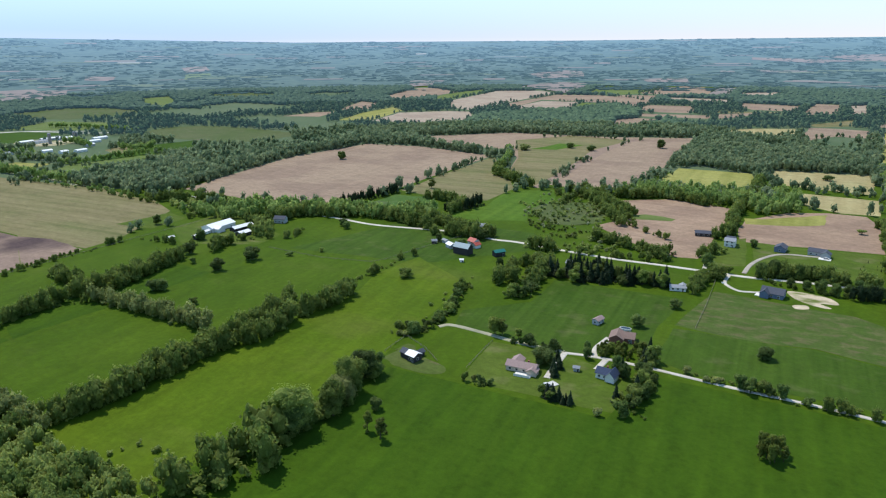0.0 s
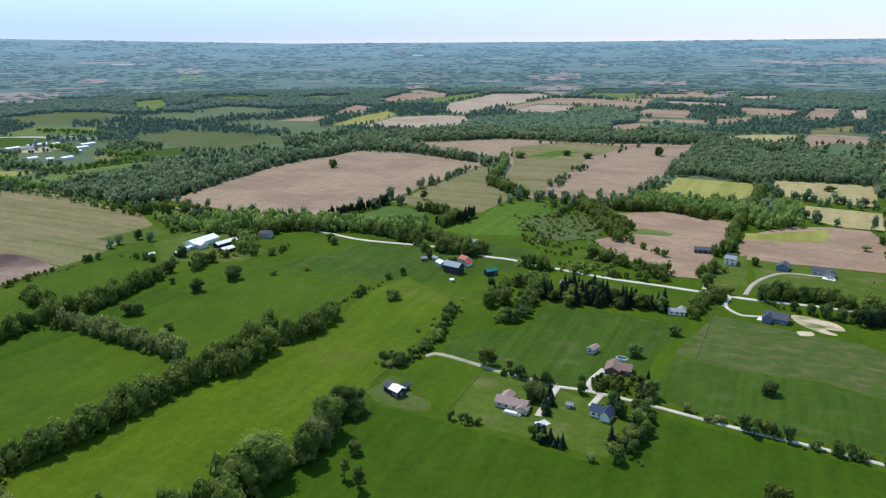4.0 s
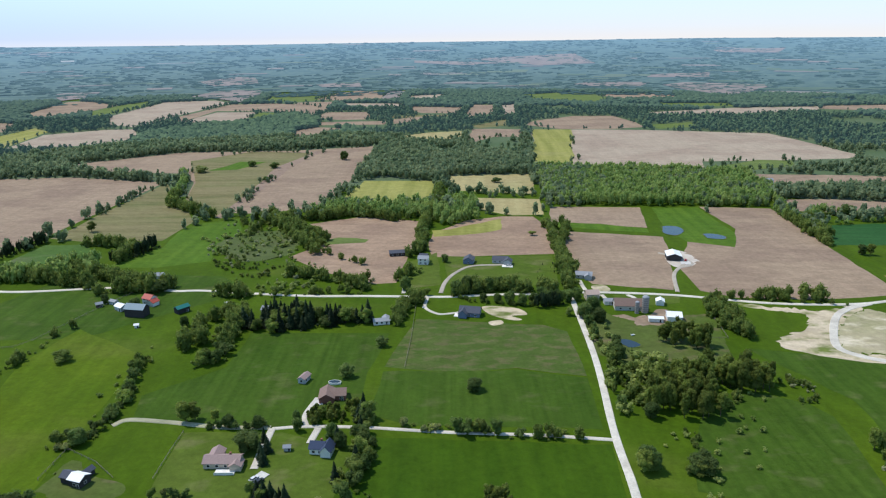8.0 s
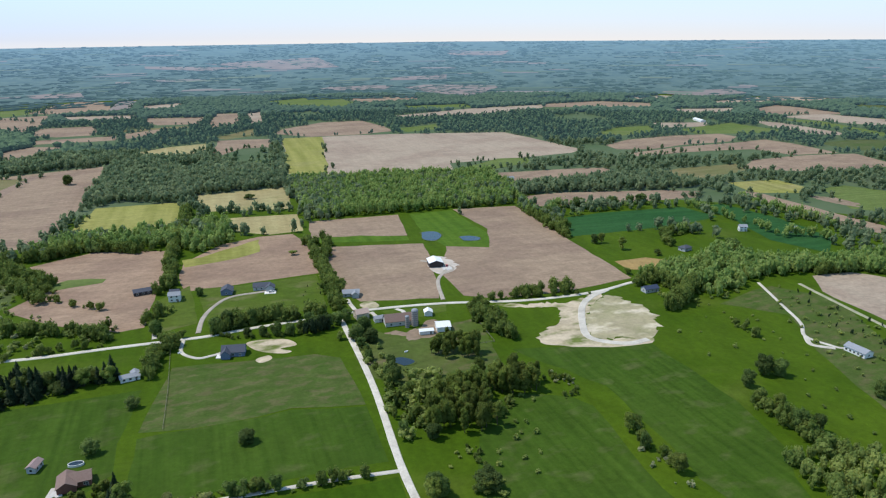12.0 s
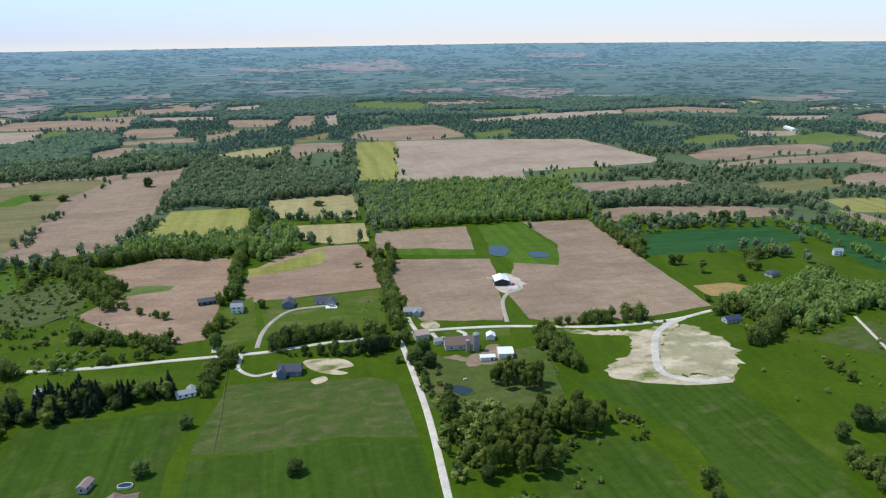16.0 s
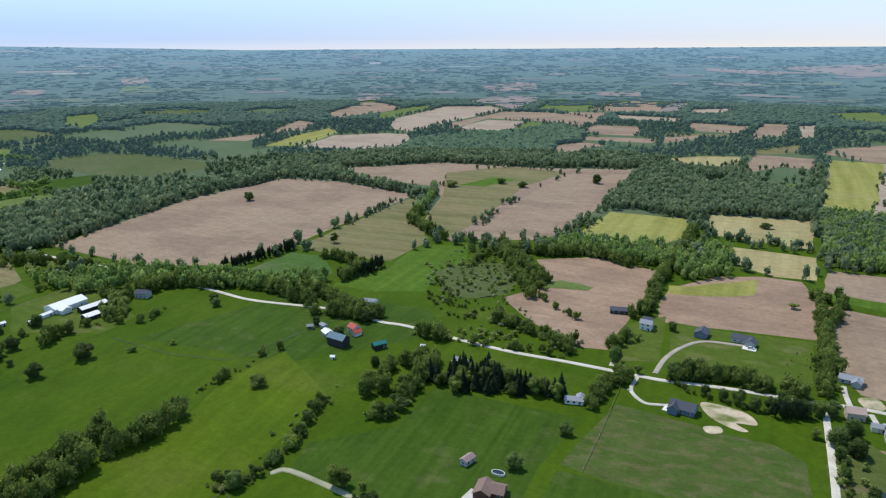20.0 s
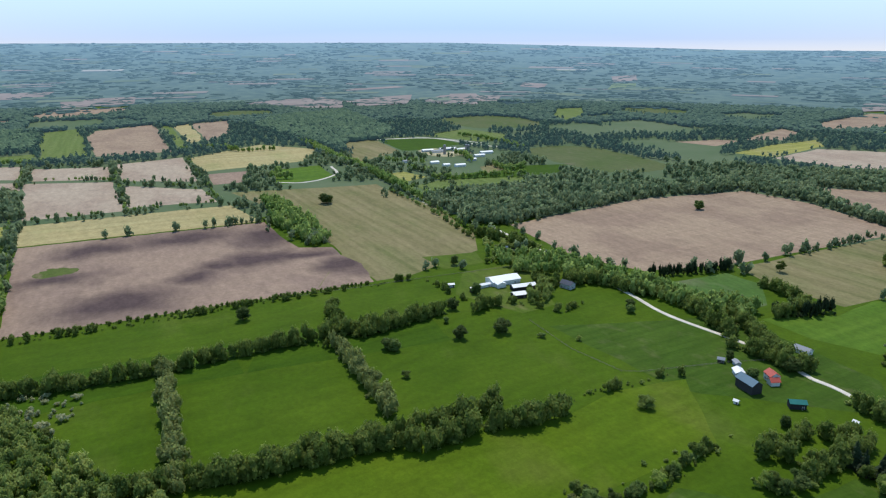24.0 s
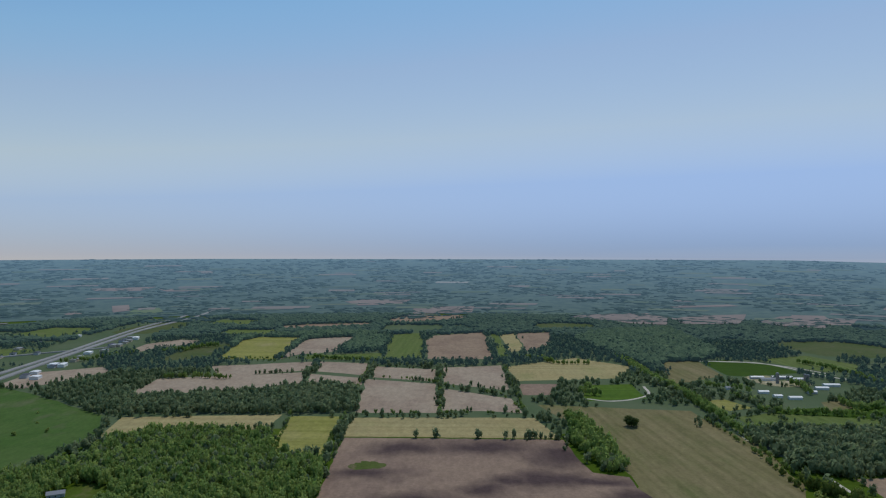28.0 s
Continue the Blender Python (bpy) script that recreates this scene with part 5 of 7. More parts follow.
# kind: (leaf, radius, low, top, blobs, cards, card size, label)
TREE_KINDS = {
    "round": [("green", 5.4, 0.1, 10.5, 16, 1700, 0.36, "green broadleaved tree with a round crown"), ("dark", 5.0, 0.1, 9.5, 15, 1500, 0.35, "dark green broadleaved tree with a dense crown"), ("green", 4.6, 0.2, 11.5, 15, 1500, 0.35, "tall green broadleaved hedgerow tree")],
    "huge": [("green", 8.2, 0.2, 16.0, 28, 3600, 0.36, "large spreading green hedgerow tree"), ("dark", 7.4, 0.2, 15.0, 26, 3200, 0.36, "large dark green spreading tree"), ("grey", 7.6, 0.2, 14.5, 26, 3200, 0.35, "large pale green spreading tree")],
    "grey": [("grey", 4.8, 0.5, 9.0, 15, 1600, 0.30, "silvery willow-like tree in young leaf"), ("green", 4.3, 0.5, 8.5, 14, 1400, 0.32, "green hedgerow tree in leaf")],
    "low": [("dark", 2.7, 0.3, 5.2, 10, 700, 0.30, "small dark green hedge tree"), ("green", 2.9, 0.4, 6.2, 10, 700, 0.31, "small green hedge tree")],
    "shrub": [("dark", 1.9, 0.0, 3.0, 6, 260, 0.36, "low dark green field shrub"), ("grey", 1.7, 0.0, 2.4, 6, 240, 0.34, "low pale blossoming shrub")],
    "single": [("dark", 5.0, 0.0, 9.0, 22, 2000, 0.30, "dense dark green tree standing alone"), ("dark", 4.8, 0.1, 9.4, 20, 1900, 0.31, "round dark green field tree")],
    "spring": [("spring", 4.2, 0.2, 11.0, 18, 1500, 0.30, "yellow-green tree in young leaf"), ("spring", 3.2, 0.6, 12.5, 16, 1300, 0.27, "slender yellow-green poplar tree")],
    "spruce": [("spruce", 3.4, 0.0, 11.0, 0, 0, 0, "tall dark green spruce tree"), ("spruce", 2.8, 0.0, 8.5, 0, 0, 0, "small dark green spruce tree")],
    "golden": [("yellow_tree", 4.2, 0.5, 8.0, 11, 700, 0.5, "golden yellow tree in blossom")],
}
PROTO = {}


def prototypes():
    rng = np.random.default_rng(5)
    for kind, kinds in TREE_KINDS.items():
        PROTO[kind] = []
        for n, (leaf, radius, low, top, blobs, cards, size, label) in enumerate(kinds):
            for variant in range(2 if kind not in ("golden",) else 1):
                if kind == "spruce":
                    cv, cf = spruce_arrays(rng, radius, top)
                    tv, tf = trunk_arrays(rng, 0.2, top * 0.5, 0)
                else:
                    cv, cf = crown_arrays(rng, radius, low, top, blobs, cards, size, rng.uniform(-0.6, 0.6))
                    tv, tf = trunk_arrays(rng, 0.055 * radius + 0.05, top * 0.62, 4 if radius > 3 else 2, radius * 0.5)
                PROTO[kind].append((mesh_tris("crown", cv, cf, LEAF[leaf]), mesh_tris("trunk", tv, tf, BARK), label, top, radius))


prototypes()
rng = np.random.default_rng(11)


def plant(kind, x, y, scale=1.0, tall=None, wide=None, group="hedgerow trees"):
    """One tree of its own, with trunk and crown."""
    crown, trunk, label, top, radius = PROTO[kind][int(rng.integers(len(PROTO[kind])))]
    sz = scale * rng.uniform(0.85, 1.15) if tall is None else tall / top
    sx = scale * rng.uniform(0.85, 1.15) if wide is None else wide / radius
    ob = thing("shrub" if kind == "shrub" else "tree", x, y, 0.0, float(rng.uniform(0, 360)), label, "shrub" if kind == "shrub" else "tree", group)
    ob.scale = (sx, sx * float(rng.uniform(0.9, 1.1)), sz)
    part("trunk", trunk, ob)
    part("crown", crown, ob)
    return ob


def lone_tree(x, y, wide, tall, kind=""):
    kind = kind or ("huge" if wide > 9 else "single" if tall > 5 else "low")
    plant(kind, x, y, tall=tall * 1.25, wide=wide * 0.95, group="single trees in the fields")


STUFF = {0: [], 1: [], 2: []}     # places of woodland trees: x, y, height, by nearness
UNDER = {"green": [], "grey": [], "spruce": [], "spring": []}   # low growth at the foot of the hedges
FILL = {"green": [], "grey": [], "spruce": [], "spring": []}   # hedge growth between and beyond the single trees
# spacing, sideways scatter, kinds, undergrowth height, leaf
HEDGE = {"big": (5.6, 2.0, (("round", 1.2), ("round", 1.02), ("grey", 1.2)), 5.2, "green", 10.6), "grey": (5.2, 2.2, (("grey", 1.35), ("grey", 1.2), ("round", 0.95)), 5.0, "grey", 10.0),
         "low": (6.5, 1.3, (("low", 1.25), ("low", 1.5), ("shrub", 1.6)), 2.2, "green", 5.5), "huge": (9.0, 3.2, (("huge", 1.25), ("huge", 1.1), ("round", 1.5)), 7.0, "green", 15.0),
         "shrub": (3.6, 1.8, (("shrub", 1.5), ("low", 0.9), ("shrub", 1.2)), 1.5, "green", 3.0), "conif": (4.0, 2.6, (("spruce", 1.35), ("round", 0.95), ("spruce", 1.6)), 3.5, "spruce", 10.0),
         "spring": (5.0, 3.0, (("spring", 1.0), ("spring", 0.85), ("spring", 1.15)), 3.5, "spring", 10.0),
         "small": (7.0, 2.0, (("low", 1.4), ("round", 0.75), ("low", 1.1)), 2.5, "green", 6.0),
         "young": (2.6, 2.4, (("spring", 0.55), ("spring", 0.48), ("spring", 0.6)), 4.6, "spring", 6.0),
         "mix": (6.0, 2.6, (("round", 1.0), ("low", 1.6), ("dark", 0)), 4.2, "green", 9.0)}


def hedge(kind, points):
    step, jitter, choice, under, leaf, tall = HEDGE[kind]
    for (ax, ay), (bx, by) in zip(points, points[1:]):
        d = math.hypot(bx - ax, by - ay)
        n = max(1, int(d / step))
        for k in range(n):
            t = (k + rng.uniform(0.1, 0.9)) / n if kind != "low" else rng.random()
            if kind == "low" and rng.random() < 0.25:
                continue
            x, y = ax + (bx - ax) * t + rng.normal() * jitter * 0.6, ay + (by - ay) * t + rng.normal() * jitter * 0.6
            name, scale = choice[int(rng.integers(3))]
            if name == "dark":
                name, scale = ("round", 0.95) if rng.random() < 0.6 else ("spruce", 0.9)
            far = math.hypot(x + 150, y + 40)
            if far > (120 if kind in ("low", "shrub") else 205 if kind == "conif" else 150):
                (STUFF[1] if far > 620 else FILL[leaf]).append((x, y, tall * rng.uniform(0.8, 1.25)))
            else:
                plant(name, x, y, scale)
        if math.hypot((ax + bx) / 2 + 150, (ay + by) / 2 + 40) < 650:
            for k in range(int(d / 2.6)):
                if rng.random() < (0.5 if kind in ("low", "shrub") else 0.9):
                    t = rng.random()
                    UNDER[leaf].append((ax + (bx - ax) * t + rng.normal() * jitter, ay + (by - ay) * t + rng.normal() * jitter, under * rng.uniform(0.5, 1.2)))


def inside(poly, x, y):
    hit = np.zeros(len(x), bool)
    px, py = poly[:, 0], poly[:, 1]
    for i in range(len(poly)):
        j = i - 1
        cross = (py[i] > y) != (py[j] > y)
        hit ^= cross & (x < (px[j] - px[i]) * (y - py[i]) / (py[j] - py[i] + 1e-9) + px[i])
    return hit


def scatter(poly, step):
    lo, hi = poly.min(0), poly.max(0)
    gx, gy = np.meshgrid(np.arange(lo[0], hi[0], step), np.arange(lo[1], hi[1], step))
    x = gx.ravel() + rng.uniform(-0.5, 0.5, gx.size) * step
    y = gy.ravel() + rng.uniform(-0.5, 0.5, gx.size) * step
    k = inside(poly, x, y)
    return x[k], y[k]


SCRUB = {"green": [], "blossom": [], "spruce": [], "spring": []}


def scrub(step, tall, leaf, points):
    """Scattered bushes and saplings on rough ground."""
    x, y = scatter(np.array(points, float), step)
    k = rng.random(len(x)) < 0.7
    for px, py in zip(x[k], y[k]):
        SCRUB[leaf].append((float(px), float(py), float(tall * rng.uniform(0.45, 1.3))))


def grove(kind, step, tall, points):
    """A stand of single trees, tallest in its middle."""
    x, y = scatter(np.array(points, float), step)
    for px, py in zip(x, y):
        h = tall * rng.uniform(0.72, 1.12)
        plant(kind, float(px), float(py), tall=float(h), wide=float(h * rng.uniform(0.17, 0.24)), group="grove trees")


WOODS = []


def wood(level, points):
    poly = np.array(points, float)
    WOODS.append(poly)
    x, y = scatter(poly, (5.4, 6.8, 8.0)[level])
    tall = (8.0, 11.5, 12.0)[level] * rng.uniform(0.62, 1.25, len(x))
    STUFF[level] += list(zip(x.tolist(), y.tolist(), tall.tolist()))


# ---- hedges, single trees and woods ----
hedge("big", [(-498, -301), (-492, -267), (-491, -234), (-490, -193), (-494, -153), (-497, -112), (-499, -59), (-501, -26), (-508, 9)])
hedge("big", [(-349, -191), (-351, -161), (-354, -131), (-351, -102), (-350, -74), (-352, -44), (-360, -12)])
hedge("grey", [(-489, -195), (-443, -196), (-407, -197), (-371, -197), (-349, -199)])
hedge("grey", [(-480, -79), (-439, -78), (-407, -77), (-372, -78)])
hedge("low", [(-583, -318), (-585, -262), (-586, -195), (-589, -147), (-591, -99), (-591, -37), (-595, 26)])
hedge("low", [(-501, -118), (-493, -100), (-475, -77)])
hedge("big", [(-356, -226), (-358, -197), (-350, -176), (-346, -153), (-345, -127), (-344, -98), (-332, -71)])
hedge("big", [(-332, -71), (-337, -38), (-332, -10), (-335, 17)])
hedge("low", [(-346, 41), (-344, 70), (-347, 106), (-337, 119)])
hedge("big", [(-490, -62), (-494, -33), (-507, 19)])
hedge("huge", [(-251, -72), (-250, -94), (-242, -120), (-248, -129), (-247, -148), (-252, -159), (-258, -172), (-265, -183)])
hedge("low", [(-196, -62), (-188, -59)])
hedge("small", [(-267, -29), (-269, -16), (-260, -19), (-254, -7), (-256, 13), (-256, 25), (-265, 46), (-269, 68)])
hedge("shrub", [(-264, -31), (-258, -21), (-253, -9), (-255, 11), (-254, 23), (-264, 46), (-269, 72)])
hedge("conif", [(-207, 114), (-194, 121), (-180, 124), (-168, 130), (-154, 133), (-140, 136)])
hedge("conif", [(-224, 121), (-216, 118), (-207, 140), (-194, 147), (-179, 143)])
hedge("mix", [(-253, 83), (-244, 95), (-232, 102), (-233, 122), (-234, 145), (-228, 95), (-224, 68), (-237, 65)])
hedge("mix", [(-124, 125), (-123, 148), (-121, 161), (-116, 168), (-113, 180), (-125, 155)])
hedge("big", [(-523, 148), (-509, 179), (-478, 189), (-459, 212), (-396, 196), (-367, 189)])
hedge("big", [(-350, 197), (-324, 190), (-423, 230), (-405, 248)])
hedge("conif", [(-507, 228), (-501, 250), (-497, 278), (-491, 297), (-491, 315)])
hedge("conif", [(-398, 260), (-384, 263), (-376, 279), (-376, 308)])
hedge("low", [(-74, -2), (-60, -1), (-47, -5), (-42, -4), (-29, -3), (-23, -3), (-13, -3)])
hedge("low", [(-96, -1), (-89, 0), (-85, 1)])
hedge("small", [(-113, -54), (-120, -42), (-115, -29), (-116, -15), (-122, -2)])
hedge("young", [(-150, 4), (-143, 6), (-136, 8), (-131, 12), (-129, 19), (-138, 15), (-146, 11), (-151, 7)])
lone_tree(-125, 13, 3, 9, "spruce")
lone_tree(-126, 7, 3.2, 8, "spruce")
lone_tree(-123, 6, 3, 7, "spruce")
lone_tree(-135, -12, 4, 8)
lone_tree(-130, -17, 4, 7)
lone_tree(-155, -4, 3, 6)
lone_tree(-164, -23, 3, 7, "spruce")
lone_tree(-163, -33, 3, 7, "spruce")
lone_tree(-318, 64, 6.5, 6, "grey")
hedge("shrub", [(-200, -5), (-191, -4), (-183, -3), (-170, -2)])
hedge("shrub", [(-205, -61), (-195, -59), (-186, -59)])
lone_tree(-156, -57, 4, 5)
lone_tree(-161, -55, 3, 5)
lone_tree(-146, -58, 2, 5, "spruce")
lone_tree(-149, -58, 2, 4, "spruce")
hedge("shrub", [(-134, -61), (-128, -61)])
hedge("mix", [(-121, -59), (-120, -43), (-120, -25), (-122, 0), (-125, 19)])
hedge("low", [(103, 191), (132, 193), (145, 191), (173, 187), (198, 183)])
hedge("shrub", [(4, 144), (8, 123), (11, 100), (12, 85), (14, 66), (14, 49)])
hedge("mix", [(96, 184), (101, 168), (105, 147), (107, 121)])
hedge("mix", [(100, 188), (104, 168), (110, 149)])
hedge("mix", [(135, 194), (154, 196), (174, 196), (189, 194)])
lone_tree(6, 151, 8, 9)
lone_tree(15, 145, 7, 8)
lone_tree(13, 163, 7, 9)
hedge("mix", [(16, 398), (4, 323), (1, 275), (0, 233), (1, 208)])
hedge("mix", [(253, 465), (251, 395), (250, 336), (251, 358)])
hedge("low", [(286, 411), (316, 415), (358, 432), (395, 435), (417, 435)])
hedge("low", [(128, 5), (122, -16), (128, -39)])
hedge("mix", [(206, -24), (205, -41), (203, 2)])
hedge("big", [(239, 187), (264, 194), (267, 151), (236, 135), (314, 194), (342, 193), (309, 212)])
hedge("low", [(-512, 71), (-493, 86), (-467, 106), (-479, 140)])
hedge("low", [(-788, -327), (-865, -330), (-958, -334), (-1163, -347), (-1333, -354), (-1461, -352)])
hedge("low", [(-997, -207), (-1167, -211), (-1337, -218)])
hedge("low", [(-986, -314), (-988, -259), (-990, -203), (-992, -140), (-1001, -84)])
hedge("low", [(-1272, -321), (-1246, -248), (-1168, -179), (-1123, -116), (-1019, -90), (-1171, -90), (-1409, -94)])
hedge("low", [(-710, 154), (-804, 159), (-895, 161), (-1009, 164), (-1179, 166), (-1350, 173), (-1533, 172)])
hedge("low", [(-692, 140), (-792, 148), (-880, 149), (-980, 147)])
hedge("big", [(-701, 150), (-684, 158), (-668, 171), (-622, 177)])
hedge("low", [(-1482, -688), (-1485, -570), (-1489, -451), (-1492, -356)])
hedge("low", [(-891, -418), (-811, -384), (-990, -411)])
hedge("big", [(-556, -63), (-513, -68)])
lone_tree(-68, 43, 6.5, 6)
lone_tree(-142, 55, 6, 6.5)
lone_tree(-452, 41, 8.5, 9)
lone_tree(-456, 8, 7, 8)
lone_tree(-462, -47, 6, 7)
lone_tree(-366, -29, 4, 4)
lone_tree(-214, 1, 5, 10, "spring")
lone_tree(-210, 3, 4, 9, "spring")
lone_tree(-199, 2, 2.5, 6, "spring")
lone_tree(-174, -22, 8, 8)
lone_tree(-258, -22, 6, 7)
lone_tree(-128, 97, 5, 5.5)
lone_tree(-226, -107, 4, 5)
lone_tree(-432, 63, 3.5, 3)
lone_tree(-416, 85, 3, 3)
lone_tree(-443, 155, 5, 6)
lone_tree(-297, 790, 9, 12)
lone_tree(-690, 469, 8, 10)
lone_tree(-484, 675, 12, 8)
lone_tree(-426, 727, 9, 7)
lone_tree(-387, 714, 9, 7)
lone_tree(-369, 615, 5, 5)
lone_tree(-20, 359, 5, 4)
lone_tree(-55, 618, 8, 5)
lone_tree(-560, -132, 7, 9)
lone_tree(-930, 40, 11, 12)
lone_tree(-457, -44, 6, 7)
lone_tree(-415, -52, 4, 4)
lone_tree(-433, -260, 4, 5)
lone_tree(366, 445, 7, 7)
lone_tree(36, -27, 8, 8)
lone_tree(12, -22, 6, 8)
lone_tree(15, 91, 5, 6)
lone_tree(23, 19, 5, 7)
lone_tree(382, 253, 9, 9)
lone_tree(-157, 143, 4, 6)
wood(2, [(-250, 640), (-259, 928), (-211, 908), (-107, 836), (2, 890), (-2, 693), (-125, 665), (-191, 649)])
wood(1, [(4, 715), (156, 711), (288, 683), (293, 573), (251, 487), (107, 490), (12, 489), (5, 592)])
wood(2, [(-249, 666), (-239, 776), (-223, 972), (-114, 948), (-8, 779), (-3, 668), (-120, 656), (-131, 619)])
wood(2, [(-965, 297), (-867, 394), (-823, 501), (-805, 664), (-755, 617), (-765, 444), (-732, 209), (-727, 187), (-769, 177)])
wood(2, [(-764, 628), (-660, 637), (-515, 595), (-559, 638), (-717, 718), (-596, 858), (-415, 882), (-271, 952), (-219, 931), (-290, 1053), (-553, 1448), (-675, 1237), (-761, 1073), (-725, 917), (-840, 721)])
wood(1, [(-694, -543), (-824, -591), (-881, -553), (-868, -412), (-787, -378), (-761, -323), (-669, -306), (-586, -309), (-521, -304), (-473, -335), (-471, -414), (-506, -448), (-551, -433), (-568, -478), (-663, -495)])
wood(1, [(-676, -645), (-753, -570), (-694, -518), (-683, -541), (-599, -544), (-562, -533), (-556, -567)])
wood(2, [(-973, -719), (-1095, -694), (-1120, -477), (-1242, -357), (-993, -323), (-976, -424), (-977, -600)])
wood(2, [(-886, 158), (-1009, 406), (-780, 276), (-736, 195), (-743, 169)])
wood(1, [(-995, -35), (-929, -9), (-754, -2), (-733, -30), (-842, -49)])
wood(0, [(-455, -324), (-496, -300), (-399, -243), (-359, -224), (-294, -205), (-291, -300), (-341, -313), (-397, -305)])
wood(0, [(-337, -447), (-347, -399), (-349, -328), (-314, -302), (-277, -300), (-274, -406)])
scrub(7, 5.5, "green", [(7, 80), (46, 93), (30, 21), (8, 17)])
hedge("small", [(12, 80), (18, 63), (29, 74), (31, 52), (17, 39), (23, 25)])
hedge("shrub", [(107, 68), (111, 61), (116, 54)])
lone_tree(17, 92, 5, 8)
wood(1, [(256, 182), (283, 166), (350, 183), (407, 173), (472, 161), (516, 201), (451, 193), (372, 209), (360, 249), (291, 193)])
wood(0, [(178, -49), (209, -37), (231, -60), (184, -102), (169, -98), (174, -71)])
wood(1, [(-260, 429), (-232, 466), (-135, 479), (-112, 439), (-140, 415), (-231, 425)])
wood(1, [(-109, 386), (-124, 414), (-115, 500), (-77, 497), (-75, 420)])
wood(2, [(-1622, -709), (-1650, -427), (-1940, -407), (-1978, -506), (-1838, -763)])
wood(2, [(-1830, 111), (-1576, 157), (-1350, 194), (-1583, 393), (-2112, 435), (-2000, 185)])
wood(1, [(-566, 122), (-533, 164), (-383, 220), (-399, 248), (-487, 214), (-565, 199), (-632, 123)])
wood(2, [(1, 704), (69, 687), (55, 502), (9, 493)])
wood(1, [(-466, -508), (-485, -495), (-496, -443), (-470, -390), (-451, -421), (-446, -471)])
scrub(15, 2.6, "blossom", [(-351, 407), (-251, 411), (-243, 287), (-192, 243), (-140, 212), (-156, 184), (-211, 198), (-260, 222), (-322, 280)])
hedge("mix", [(-449, 302), (-425, 304), (-395, 298), (-382, 250), (-386, 284)])
hedge("big", [(-269, 178), (-257, 179), (-243, 180)])
hedge("low", [(-231, 181), (-209, 183), (-184, 188), (-154, 190)])
hedge("mix", [(-130, 379), (-125, 316), (-126, 295), (-134, 284)])
hedge("low", [(-127, 199), (-129, 223), (-128, 239)])
hedge("mix", [(-1, 392), (-1, 351), (0, 303), (3, 263), (7, 238)])
hedge("big", [(-359, 178), (-340, 182), (-320, 184), (-306, 196)])
hedge("conif", [(-217, 124), (-209, 132), (-198, 137), (-184, 139), (-197, 127), (-210, 121)])
hedge("mix", [(-252, 84), (-255, 120), (-244, 150)])
hedge("conif", [(-214, 122), (-199, 132), (-181, 135), (-163, 136), (-146, 137)])
hedge("conif", [(-212, 134), (-196, 142), (-181, 144)])
scrub(6, 4.0, "green", [(4, 152), (20, 132), (21, 71), (38, 48), (22, 19), (10, 47), (6, 106)])
hedge("shrub", [(38, 6), (41, -2), (37, -21), (29, -32)])
hedge("shrub", [(101, 60), (116, 60), (114, 41), (101, 39)])
scrub(10, 3.4, "spruce", [(357, 144), (373, 70), (280, -15), (323, 55), (324, 85)])
scrub(22, 2.5, "green", [(252, 130), (285, 97), (239, -9), (222, 3), (218, 41), (210, 89)])
lone_tree(274, -13, 5, 9)
lone_tree(-125, 199, 6, 9)
lone_tree(-160, 200, 5, 8)
lone_tree(-317, 150, 6, 7)
lone_tree(-315, 184, 8, 8)
lone_tree(-345, 160, 4, 6)
lone_tree(-267, 121, 4, 6)
scrub(16, 2.0, "blossom", [(-460, -409), (-463, -332), (-424, -324), (-372, -321), (-355, -333), (-382, -373)])
scrub(5, 2.4, "blossom", [(-462, -349), (-472, -329), (-420, -316), (-413, -331), (-423, -345)])
scrub(6.5, 4.0, "green", [(-508, -535), (-506, -435), (-470, -390), (-447, -419), (-433, -486)])
scrub(7, 4.0, "blossom", [(-486, -298), (-487, -266), (-474, -240), (-426, -256), (-440, -273)])
scrub(8, 6.0, "green", [(-650, 132), (-687, 154), (-668, 177), (-623, 186), (-584, 165), (-606, 111)])
wood(0, [(-513, 97), (-533, 136), (-493, 113), (-492, 90)])
hedge("big", [(-497, 43), (-507, 57), (-501, 66)])
lone_tree(-536, 63, 6, 8)
lone_tree(-616, 80, 5, 8)
lone_tree(-511, 28, 6, 8)
hedge("low", [(-584, 36), (-560, 41), (-532, 41), (-522, 51)])
hedge("low", [(-606, 111), (-600, 142), (-595, 171)])
scrub(8, 4, "green", [(-269, 176), (-190, 199), (-143, 249), (-175, 218), (-225, 210), (-278, 194)])
scrub(10, 3, "green", [(-339, -208), (-304, -180), (-270, -179), (-266, -195), (-314, -222)])
hedge("low", [(-578, 189), (-522, 198), (-459, 212)])
scrub(14, 2.5, "blossom", [(-442, 275), (-444, 315), (-400, 259), (-423, 230), (-452, 233)])
hedge("low", [(85, 74), (76, 47), (63, 25)])
wood(0, [(-364, -209), (-346, -204), (-317, -204), (-279, -202), (-255, -208), (-237, -232), (-279, -256)])
hedge("huge", [(-240, -158), (-244, -174), (-250, -190), (-256, -204)])
hedge("spring", [(-219, -129), (-217, -125), (-212, -128)])
scrub(9, 3.2, "spring", [(-331, 393), (-253, 399), (-244, 302), (-290, 331)])
scrub(55, 5.0, "green", [(-1054, -893), (-1056, -816), (-941, -647), (-842, -621), (-676, -645)])
hedge("big", [(-506, 664), (-481, 612), (-460, 555), (-445, 501), (-432, 461), (-413, 450)])
hedge("big", [(-413, 450), (-378, 419), (-364, 413)])
